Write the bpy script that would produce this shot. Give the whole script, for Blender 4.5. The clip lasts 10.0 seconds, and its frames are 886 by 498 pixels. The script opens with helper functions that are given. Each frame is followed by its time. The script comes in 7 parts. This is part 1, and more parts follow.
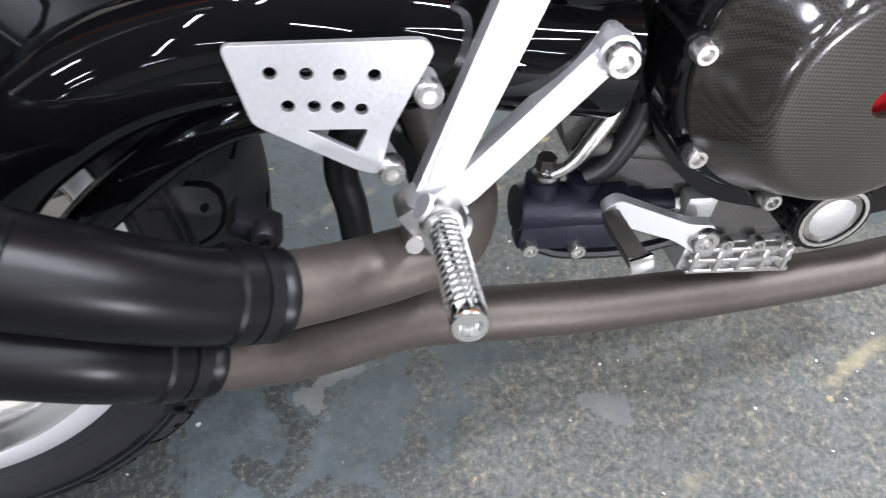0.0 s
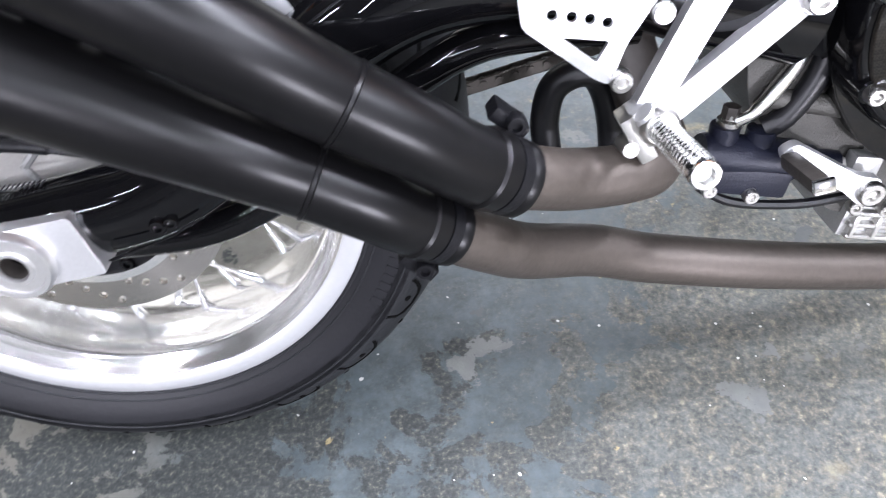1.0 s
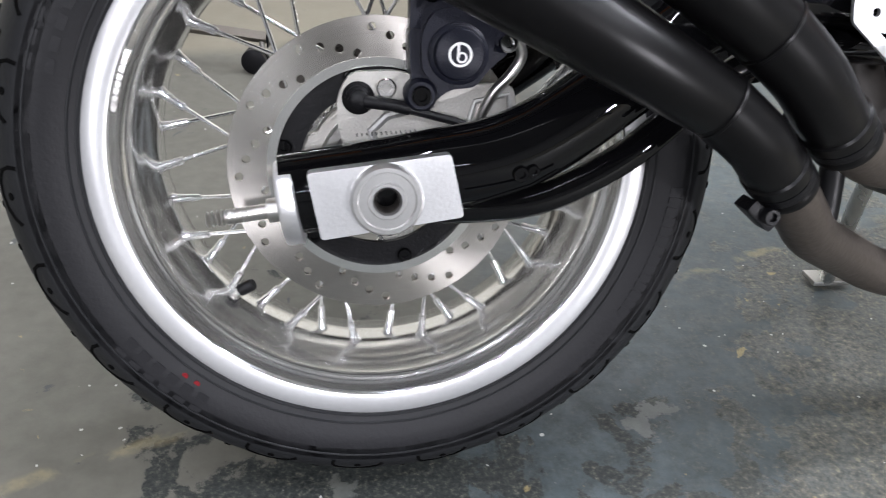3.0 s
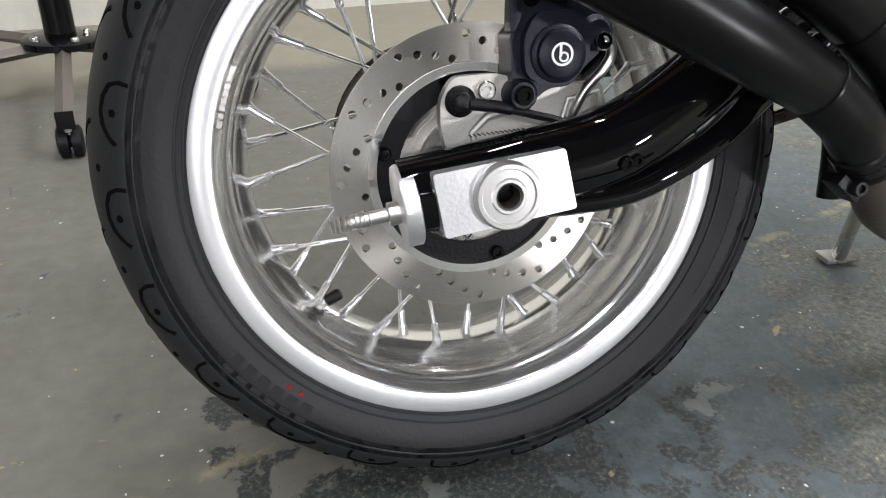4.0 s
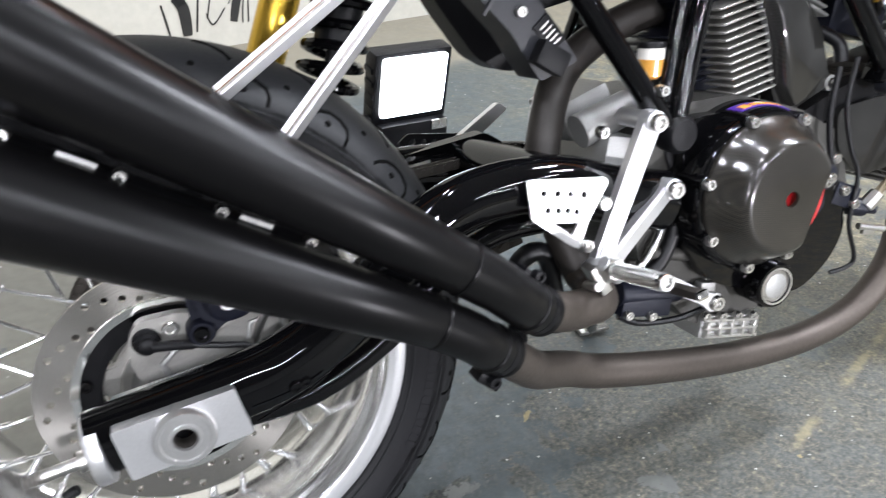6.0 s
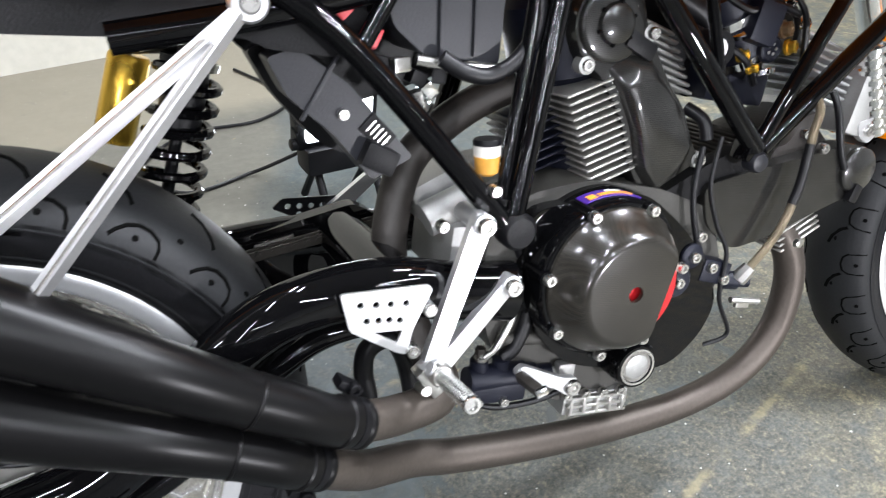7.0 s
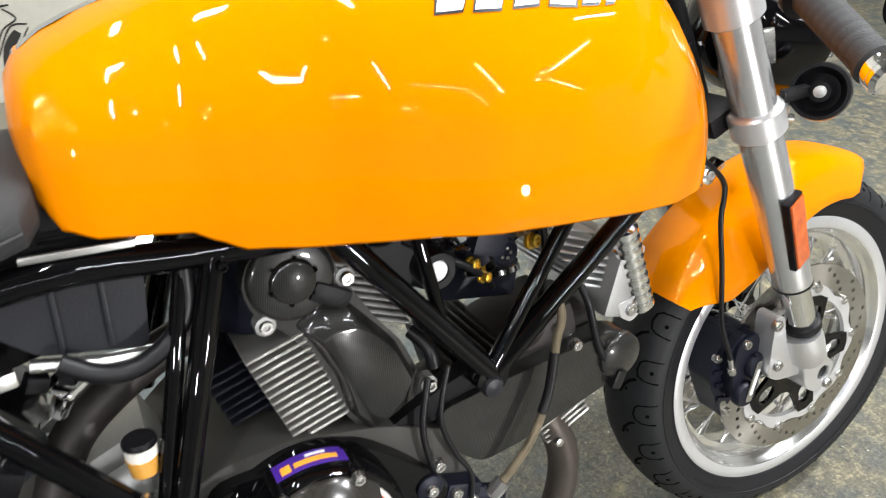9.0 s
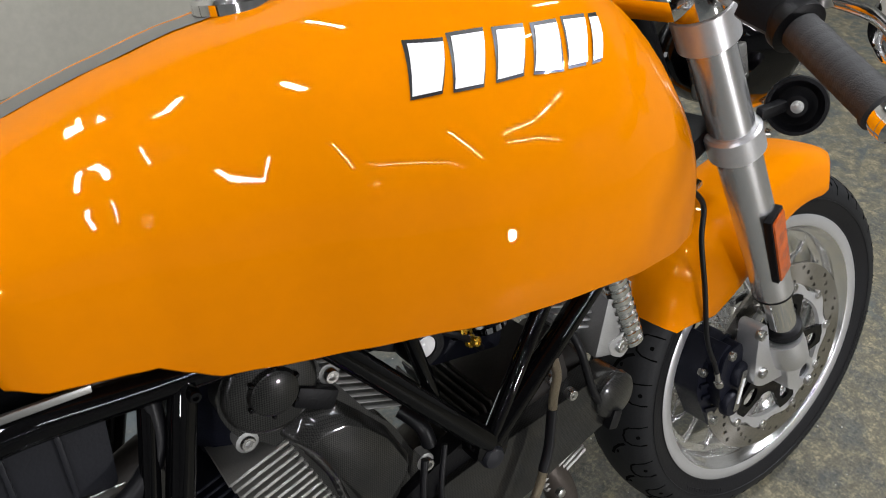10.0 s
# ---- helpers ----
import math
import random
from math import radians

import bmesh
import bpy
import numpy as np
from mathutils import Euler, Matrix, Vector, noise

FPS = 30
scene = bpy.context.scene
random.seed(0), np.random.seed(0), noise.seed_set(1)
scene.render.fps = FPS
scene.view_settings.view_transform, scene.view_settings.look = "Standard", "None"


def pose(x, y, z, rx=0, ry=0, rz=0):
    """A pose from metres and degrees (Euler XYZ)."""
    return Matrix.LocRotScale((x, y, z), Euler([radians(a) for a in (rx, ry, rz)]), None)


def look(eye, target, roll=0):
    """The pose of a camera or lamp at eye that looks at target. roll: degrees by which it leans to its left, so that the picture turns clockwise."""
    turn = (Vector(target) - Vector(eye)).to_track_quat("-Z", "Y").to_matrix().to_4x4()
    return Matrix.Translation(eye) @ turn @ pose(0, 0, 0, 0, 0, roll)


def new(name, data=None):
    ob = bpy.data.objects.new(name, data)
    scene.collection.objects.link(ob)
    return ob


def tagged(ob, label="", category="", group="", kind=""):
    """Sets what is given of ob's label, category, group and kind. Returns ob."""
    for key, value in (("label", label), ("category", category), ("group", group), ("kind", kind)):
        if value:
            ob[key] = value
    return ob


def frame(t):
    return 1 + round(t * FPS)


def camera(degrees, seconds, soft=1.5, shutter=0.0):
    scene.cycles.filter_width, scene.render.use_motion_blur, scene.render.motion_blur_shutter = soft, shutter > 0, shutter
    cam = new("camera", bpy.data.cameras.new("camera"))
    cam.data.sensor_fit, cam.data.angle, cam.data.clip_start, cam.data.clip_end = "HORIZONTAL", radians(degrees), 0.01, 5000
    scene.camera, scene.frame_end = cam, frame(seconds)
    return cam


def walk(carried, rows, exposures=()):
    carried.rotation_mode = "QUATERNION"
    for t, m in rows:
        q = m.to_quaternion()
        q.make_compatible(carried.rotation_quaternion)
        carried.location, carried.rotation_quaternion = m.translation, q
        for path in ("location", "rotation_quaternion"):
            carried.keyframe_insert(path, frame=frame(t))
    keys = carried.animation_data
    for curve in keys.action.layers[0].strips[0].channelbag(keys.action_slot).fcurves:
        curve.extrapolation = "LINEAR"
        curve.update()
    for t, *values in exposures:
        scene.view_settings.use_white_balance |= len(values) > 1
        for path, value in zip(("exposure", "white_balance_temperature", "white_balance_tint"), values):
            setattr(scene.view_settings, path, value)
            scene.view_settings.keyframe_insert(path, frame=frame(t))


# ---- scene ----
cam = camera(62.65, 10.0, 1.0, 0.35)
PATH = [
    (0, (0.38, -0.374, 0.711), (0.586, 0.718, -0.952), 0.2),
    (0.5, (0.323, -0.422, 0.718), (0.521, 0.772, -0.874), 0.4),
    (1, (0.278, -0.498, 0.704), (0.301, 0.809, -0.81), -3.5),
    (1.5, (0.239, -0.555, 0.681), (0.228, 0.873, -0.72), 0.1),
    (2, (0.169, -0.591, 0.644), (0.166, 0.963, -0.616), 2.2),
    (2.5, (0.054, -0.616, 0.613), (0.192, 1.01, -0.543), 4.5),
    (3, (-0.036, -0.625, 0.579), (0.256, 1.062, -0.455), 4.6),
    (3.2, (-0.063, -0.627, 0.567), (0.234, 1.078, -0.436), 4.2),
    (4.3, (-0.174, -0.629, 0.569), (0.306, 1.043, -0.417), 2.2),
    (4.5, (-0.174, -0.634, 0.59), (0.328, 1.019, -0.419), 2.0),
    (5, (-0.147, -0.648, 0.656), (0.38, 0.987, -0.368), 1.6),
    (5.5, (-0.084, -0.66, 0.727), (0.528, 0.952, -0.286), 2.7),
    (6, (0.009, -0.655, 0.794), (0.717, 0.913, -0.226), 2.7),
    (6.2, (0.044, -0.657, 0.82), (0.77, 0.893, -0.215), 2.9),
    (7.3, (0.269, -0.644, 0.941), (0.935, 0.878, -0.173), 2.6),
    (7.5, (0.317, -0.646, 0.958), (0.988, 0.872, -0.158), 2.5),
    (8, (0.427, -0.652, 1.013), (1.082, 0.881, -0.092), 3.0),
    (8.5, (0.487, -0.615, 1.067), (1.17, 0.898, -0.048), 1.5),
    (9, (0.523, -0.524, 1.107), (1.35, 0.883, -0.05), 2.9),
    (9.5, (0.537, -0.459, 1.137), (1.434, 0.888, -0.038), 1.9),
    (10, (0.545, -0.411, 1.153), (1.479, 0.864, -0.072), 0.9),
]
EXPOSURES = [(0.0, 0.15, 6250, 18), (0.5, 0.2, 6250, 18), (1.0, 0.63, 6100, 20), (1.5, 0.5, 6100, 20), (2.0, 0.42, 6100, 20), (2.5, -0.08, 6250, 18), (3.0, -0.22, 6350, 16), (4.5, -0.36, 6600, 13), (5.5, -0.13, 6350, 15), (6.5, 0.03, 6300, 15), (7.5, 0.15, 6450, 11),
             (8.2, 0.26, 6600, 9), (8.5, 0.08, 6650, 10), (9.0, -0.42, 6700, 11), (9.5, -1.05, 6650, 12), (10.0, -1.4, 6600, 13)]
walk(cam, [(t, look(eye, target, roll)) for t, eye, target, roll in PATH], EXPOSURES)

# ---------------------------------------------------------------- light
world = bpy.data.worlds.new("workshop_air")
scene.world = world
world.use_nodes = True
world.node_tree.nodes["Background"].inputs[0].default_value = (0.8, 0.88, 1.0, 1)
world.node_tree.nodes["Background"].inputs[1].default_value = 0.03

ROOM_X0, ROOM_X1, ROOM_Y0, ROOM_H = -5.2, 6.0, -9.0, 3.3


def strip_light(x, y, watts, turn=0.0, length=0.6):
    lamp = bpy.data.lights.new("strip_light", "AREA")
    lamp.shape, lamp.size, lamp.size_y = "RECTANGLE", length, 0.035
    lamp.energy, lamp.color = watts, (0.92, 0.965, 1.0)
    ob = new("strip_light", lamp)
    ob.matrix_world = pose(x, y, ROOM_H - 0.11, 0, 0, turn)
    return ob


# tubes under the ceiling: x, y, length, turn, watts
STRIPS = [(1.35, -4.60, 3.2, -68, 156), (3.05, -3.35, 2.0, 67, 117), (4.10, -5.90, 3.4, -39, 101), (0.30, -6.20, 3.6, -70, 39), (-0.65, -3.70, 2.2, 78, 47),
          (0.20, 0.35, 0.35, 70, 28), (0.38, -0.25, 0.40, 80, 28), (-0.03, 1.30, 0.80, 88, 31), (-0.18, -1.05, 0.80, 80, 31), (1.52, 1.85, 1.0, 82, 55),
          (2.45, -0.25, 0.6, 20, 135), (3.20, -1.25, 0.8, 20, 160), (3.60, 1.10, 0.6, 20, 60), (-1.80, -0.60, 0.6, 20, 35), (-1.80, -1.70, 0.6, 20, 35),
          (-3.6, -3.2, 0.6, 20, 23), (-1.9, -3.9, 0.6, 20, 23), (-3.9, -4.9, 0.6, 20, 23), (-2.2, -5.5, 0.6, 20, 23), (-3.0, -7.1, 0.6, 20, 23), (-1.2, -7.8, 0.6, 20, 23)]
for sx, sy, sl, turn, watts in STRIPS:
    strip_light(sx, sy, watts, turn, sl)

# two portable LED flood lamps stand in front of the motorcycle: x, y, height of the panel, turn, nod
FLOODS = [(1.42, -2.27, 0.46, 14.0, 4.0), (-0.75, -2.2, 1.02, -20.0, -8.0)]
for (fx, fy, fz, turn, nod), watts in zip(FLOODS, (36.0, 24.0)):
    lamp = bpy.data.lights.new("flood_light", "AREA")
    lamp.shape, lamp.size, lamp.size_y = "RECTANGLE", 0.10, 0.08
    lamp.energy, lamp.color = watts, (0.97, 0.98, 1.0)
    ob = new("flood_light", lamp)
    ob.matrix_world = pose(fx, fy, fz, 0, 0, turn) @ pose(0, 0.045, 0, 90 + nod, 0, 0)


# ---------------------------------------------------------------- materials
def nodes_of(name):
    m = bpy.data.materials.new(name)
    m.use_nodes = True
    nt = m.node_tree
    return m, nt, nt.nodes["Principled BSDF"]


def add(nt, kind, **values):
    n = nt.nodes.new(kind)
    for key, v in values.items():
        if key in n.inputs:
            n.inputs[key].default_value = v
    return n


def ramp(nt, source, stops):
    n = nt.nodes.new("ShaderNodeValToRGB")
    els = n.color_ramp.elements
    while len(els) < len(stops):
        els.new(0.5)
    for e, (p, c) in zip(els, stops):
        e.position, e.color = p, (*c, 1) if len(c) == 3 else c
    nt.links.new(source, n.inputs[0])
    return n.outputs[0]


def mix_col(nt, fac, a, b):
    n = nt.nodes.new("ShaderNodeMix")
    n.data_type = "RGBA"
    for sock, v in ((0, fac), (6, a), (7, b)):
        if hasattr(v, "is_linked"):
            nt.links.new(v, n.inputs[sock])
        else:
            n.inputs[sock].default_value = v if sock == 0 else (*v, 1)
    return n.outputs[2]


def grained(name, col, rough=0.5, metal=0.0, scale=60.0, vary=0.25, bump=0.1, coat=0.0, rough_vary=0.1, fine=6.0, spec=0.5):
    """A surface with two scales of variation in colour, gloss and relief."""
    m, nt, b = nodes_of(name)
    co = nt.nodes.new("ShaderNodeTexCoord").outputs["Object"]
    big = add(nt, "ShaderNodeTexNoise", Scale=scale * 0.15, Detail=3.0)
    small = add(nt, "ShaderNodeTexNoise", Scale=scale * fine, Detail=4.0)
    nt.links.new(co, big.inputs["Vector"])
    nt.links.new(co, small.inputs["Vector"])
    dark = tuple(c * (1 - vary) for c in col)
    light = tuple(min(1, c * (1 + vary)) for c in col)
    c1 = ramp(nt, big.outputs[0], [(0.3, dark), (0.7, light)])
    c2 = mix_col(nt, 0.25, c1, col)
    sm = ramp(nt, small.outputs[0], [(0.35, tuple(c * (1 - vary * 0.6) for c in col)), (0.65, light)])
    nt.links.new(mix_col(nt, 0.35, c2, sm), b.inputs["Base Color"])
    r = nt.nodes.new("ShaderNodeMapRange")
    r.inputs["To Min"].default_value, r.inputs["To Max"].default_value = max(0.02, rough - rough_vary), min(1, rough + rough_vary)
    nt.links.new(big.outputs[0], r.inputs["Value"])
    nt.links.new(r.outputs[0], b.inputs["Roughness"])
    b.inputs["Metallic"].default_value = metal
    b.inputs["Coat Weight"].default_value = coat
    b.inputs["Coat Roughness"].default_value = 0.012
    b.inputs["Specular IOR Level"].default_value = spec
    if bump:
        bp = add(nt, "ShaderNodeBump", Strength=bump, Distance=0.002)
        nt.links.new(small.outputs[0], bp.inputs["Height"])
        nt.links.new(bp.outputs[0], b.inputs["Normal"])
    return m


M_RUBBER = grained("tyre_rubber", (0.0065, 0.0065, 0.0078), 0.50, 0, 40, 0.3, 0.15, spec=0.24)
M_TREAD = grained("scrubbed_tread_rubber", (0.0105, 0.011, 0.0122), 0.55, 0, 40, 0.3, 0.14, spec=0.25)
M_LEGS = grained("brown_grey_steel", (0.11, 0.095, 0.08), 0.45, 0.4, 40, 0.2, 0.1)
# near black stands for the shade inside tread grooves, pips and axle bore
M_GROOVE = grained("recess_shade_black", (0.002, 0.002, 0.002), 0.9, 0, 40, 0.2, 0.0, spec=0.05)
M_SATIN = grained("satin_aluminium", (0.70, 0.70, 0.71), 0.34, 0.75, 30, 0.06, 0.03)
M_POLISH = grained("polished_aluminium", (0.90, 0.90, 0.88), 0.13, 1, 20, 0.08, 0.01, rough_vary=0.06)
M_CHROME = grained("chrome", (0.85, 0.85, 0.86), 0.07, 1, 20, 0.04, 0.0, rough_vary=0.03)
M_SPOKE = grained("bright_spoke_steel", (0.92, 0.92, 0.93), 0.14, 0.95, 20, 0.05, 0.0)
M_RIM = grained("polished_rim", (0.94, 0.935, 0.92), 0.155, 0.97, 20, 0.04, 0.006, rough_vary=0.04)
# dark brown; on the rear header pipe it holds the pipe's shade
M_DARKPIPE = grained("dark_brown_pipe_shade", (0.030, 0.026, 0.023), 0.5, 0.3, 30, 0.25, 0.2)
M_BOX = grained("dark_grey_box_plastic", (0.012, 0.0125, 0.016), 0.38, 0, 60, 0.25, 0.12, spec=0.35)
M_STEEL = grained("brushed_steel", (0.55, 0.54, 0.52), 0.28, 1, 50, 0.12, 0.05)
M_BILLET = grained("billet_aluminium", (0.70, 0.70, 0.71), 0.36, 0.88, 60, 0.08, 0.10)
M_NUT = grained("turned_nut_alloy", (0.60, 0.595, 0.59), 0.30, 0.9, 60, 0.08, 0.05)
M_BRUSH = grained("brushed_fork_alloy", (0.74, 0.74, 0.75), 0.24, 0.9, 60, 0.06, 0.02, rough_vary=0.04)
M_RIBBED = grained("bright_ribbed_alloy", (0.80, 0.80, 0.78), 0.16, 1, 60, 0.08, 0.05, rough_vary=0.05)
M_CAST = grained("cast_alloy", (0.36, 0.36, 0.35), 0.48, 0.75, 90, 0.2, 0.3)
M_CASE = grained("weathered_crankcase", (0.055, 0.053, 0.048), 0.5, 0.45, 120, 0.35, 0.45)
M_FIN = grained("fin_alloy", (0.38, 0.37, 0.345), 0.42, 0.8, 90, 0.15, 0.2)
M_GLOSS = grained("gloss_black_paint", (0.0018, 0.0018, 0.0021), 0.2, 0, 25, 0.2, 0.0, coat=0.65, rough_vary=0.04, spec=0.0)
M_MATT = grained("matt_black_ceramic", (0.0030, 0.0029, 0.0031), 0.30, 0.0, 25, 0.25, 0.06, rough_vary=0.06, spec=0.17)
M_PLASTIC = grained("black_plastic", (0.0032, 0.0032, 0.004), 0.42, 0, 60, 0.25, 0.2, spec=0.18)
M_HOSE = grained("hose_rubber", (0.005, 0.005, 0.006), 0.38, 0, 80, 0.2, 0.1, spec=0.3)
M_PIPE = grained("heat_dulled_exhaust", (0.074, 0.062, 0.053), 0.48, 0.7, 30, 0.22, 0.2, rough_vary=0.08)
M_ORANGE = grained("orange_paint", (0.67, 0.195, 0.0002), 0.4, 0, 12, 0.05, 0.0, coat=0.5, rough_vary=0.02, spec=0.0)
M_CAL = grained("anodised_dark_caliper", (0.006, 0.007, 0.014), 0.4, 0.2, 90, 0.25, 0.2, spec=0.3)
M_SEAT = grained("seat_vinyl", (0.019, 0.019, 0.020), 0.62, 0, 120, 0.15, 0.5)
M_STRIPE = grained("grey_stripe_paint", (0.085, 0.078, 0.070), 0.3, 0, 12, 0.05, 0.0, coat=1.0)
M_WHITE = grained("white_decal", (0.85, 0.85, 0.85), 0.35, 0, 30, 0.03, 0.0, coat=0.6)
M_INK = grained("black_decal", (0.01, 0.01, 0.01), 0.35, 0, 30, 0.05, 0.0, coat=0.6)
M_NAVY = grained("navy_badge", (0.01, 0.015, 0.06), 0.35, 0, 30, 0.1, 0.0, coat=0.4)
M_PURPLE = grained("violet_label", (0.05, 0.015, 0.22), 0.35, 0, 30, 0.1, 0.0)
M_LABEL = grained("orange_label", (0.9, 0.32, 0.03), 0.4, 0, 30, 0.05, 0.0)
M_RED = grained("red_anodised", (0.55, 0.015, 0.02), 0.35, 0.2, 60, 0.1, 0.05)
M_DOT = grained("faded_red_chalk", (0.16, 0.012, 0.016), 0.7, 0, 60, 0.3, 0.1, spec=0.1)
M_AMBER = grained("amber_reflector", (0.62, 0.11, 0.012), 0.22, 0, 400, 0.5, 0.8, coat=0.5)
M_FLUID = grained("amber_brake_fluid", (0.55, 0.27, 0.05), 0.15, 0, 30, 0.2, 0.0, coat=1.0)
M_FROST = grained("frosted_reservoir", (0.62, 0.6, 0.55), 0.3, 0, 30, 0.1, 0.0)
M_GOLD = grained("gold_anodised", (0.75, 0.47, 0.06), 0.28, 0.85, 30, 0.08, 0.03)
M_BRONZE = grained("dull_bronze", (0.20, 0.13, 0.07), 0.5, 0.7, 60, 0.2, 0.1)
M_BRAID = grained("braided_steel", (0.20, 0.165, 0.11), 0.4, 0.7, 200, 0.4, 0.9)
M_CHAIN = grained("chain_steel", (0.05, 0.045, 0.04), 0.45, 0.8, 90, 0.3, 0.2)
M_REDBIT = grained("red_plastic", (0.5, 0.02, 0.03), 0.45, 0, 40, 0.15, 0.05)
M_WALL = grained("plastered_wall", (0.44, 0.425, 0.37), 0.85, 0, 10, 0.14, 0.5, fine=3)
M_CEIL = grained("ceiling_paint", (0.22, 0.22, 0.215), 0.85, 0, 6, 0.12, 0.1)
M_WALLG = grained("grey_wall", (0.30, 0.30, 0.29), 0.8, 0, 5, 0.15, 0.2)
M_LENS = grained("white_lens", (0.88, 0.88, 0.88), 0.15, 0.0, 10, 0.05, 0.0)


def carbon(name, turn=0.6, low=(0.0016, 0.0016, 0.0016), high=(0.036, 0.035, 0.0325), mean=(0.0042, 0.0041, 0.0038), gloss=0.035):
    m, nt, b = nodes_of(name)
    co = nt.nodes.new("ShaderNodeTexCoord").outputs["Object"]
    mp = add(nt, "ShaderNodeMapping")
    mp.inputs["Rotation"].default_value = (0, turn, 0)
    nt.links.new(co, mp.inputs["Vector"])
    ck = add(nt, "ShaderNodeTexChecker", Scale=680.0)
    nt.links.new(mp.outputs[0], ck.inputs["Vector"])
    no = add(nt, "ShaderNodeTexNoise", Scale=30.0)
    nt.links.new(co, no.inputs["Vector"])
    c = mix_col(nt, ck.outputs["Fac"], low, high)
    nt.links.new(mix_col(nt, no.outputs[0], c, mean), b.inputs["Base Color"])
    b.inputs["Roughness"].default_value = 0.3
    b.inputs["Specular IOR Level"].default_value = 0.15
    b.inputs["Coat Weight"].default_value = 0.9
    b.inputs["Coat Roughness"].default_value = gloss
    bp = add(nt, "ShaderNodeBump", Strength=0.08, Distance=0.0004)
    nt.links.new(ck.outputs["Fac"], bp.inputs["Height"])
    nt.links.new(bp.outputs[0], b.inputs["Normal"])
    return m


M_CARBON = carbon("carbon_weave")
M_DOME = carbon("lacquered_carbon", 0.6, (0.004, 0.0036, 0.003), (0.034, 0.030, 0.024), (0.011, 0.0098, 0.008), 0.11)


def disc_steel():
    m, nt, b = nodes_of("ground_disc_steel")
    co = nt.nodes.new("ShaderNodeTexCoord").outputs["Object"]
    ln = nt.nodes.new("ShaderNodeVectorMath")
    ln.operation = "LENGTH"
    nt.links.new(co, ln.inputs[0])
    no = add(nt, "ShaderNodeTexNoise", Scale=900.0, Detail=2.0)
    no.noise_dimensions = "1D"
    nt.links.new(ln.outputs["Value"], no.inputs["W"])
    nt.links.new(ramp(nt, no.outputs[0], [(0.3, (0.42, 0.40, 0.37)), (0.7, (0.49, 0.47, 0.44))]), b.inputs["Base Color"])
    b.inputs["Metallic"].default_value, b.inputs["Roughness"].default_value = 1.0, 0.25
    tg = nt.nodes.new("ShaderNodeTangent")
    tg.direction_type, tg.axis = "RADIAL", "Y"
    nt.links.new(tg.outputs[0], b.inputs["Tangent"])
    b.inputs["Anisotropic"].default_value = 0.9
    bp = add(nt, "ShaderNodeBump", Strength=0.07, Distance=0.0005)
    nt.links.new(no.outputs[0], bp.inputs["Height"])
    nt.links.new(bp.outputs[0], b.inputs["Normal"])
    return m


M_DISC = disc_steel()


def glow(name, col, strength):
    m, nt, b = nodes_of(name)
    b.inputs["Base Color"].default_value = (*col, 1)
    b.inputs["Emission Color"].default_value = (*col, 1)
    b.inputs["Emission Strength"].default_value = strength
    return m


M_LED = glow("lit_led_panel", (0.93, 0.97, 1.0), 14.0)


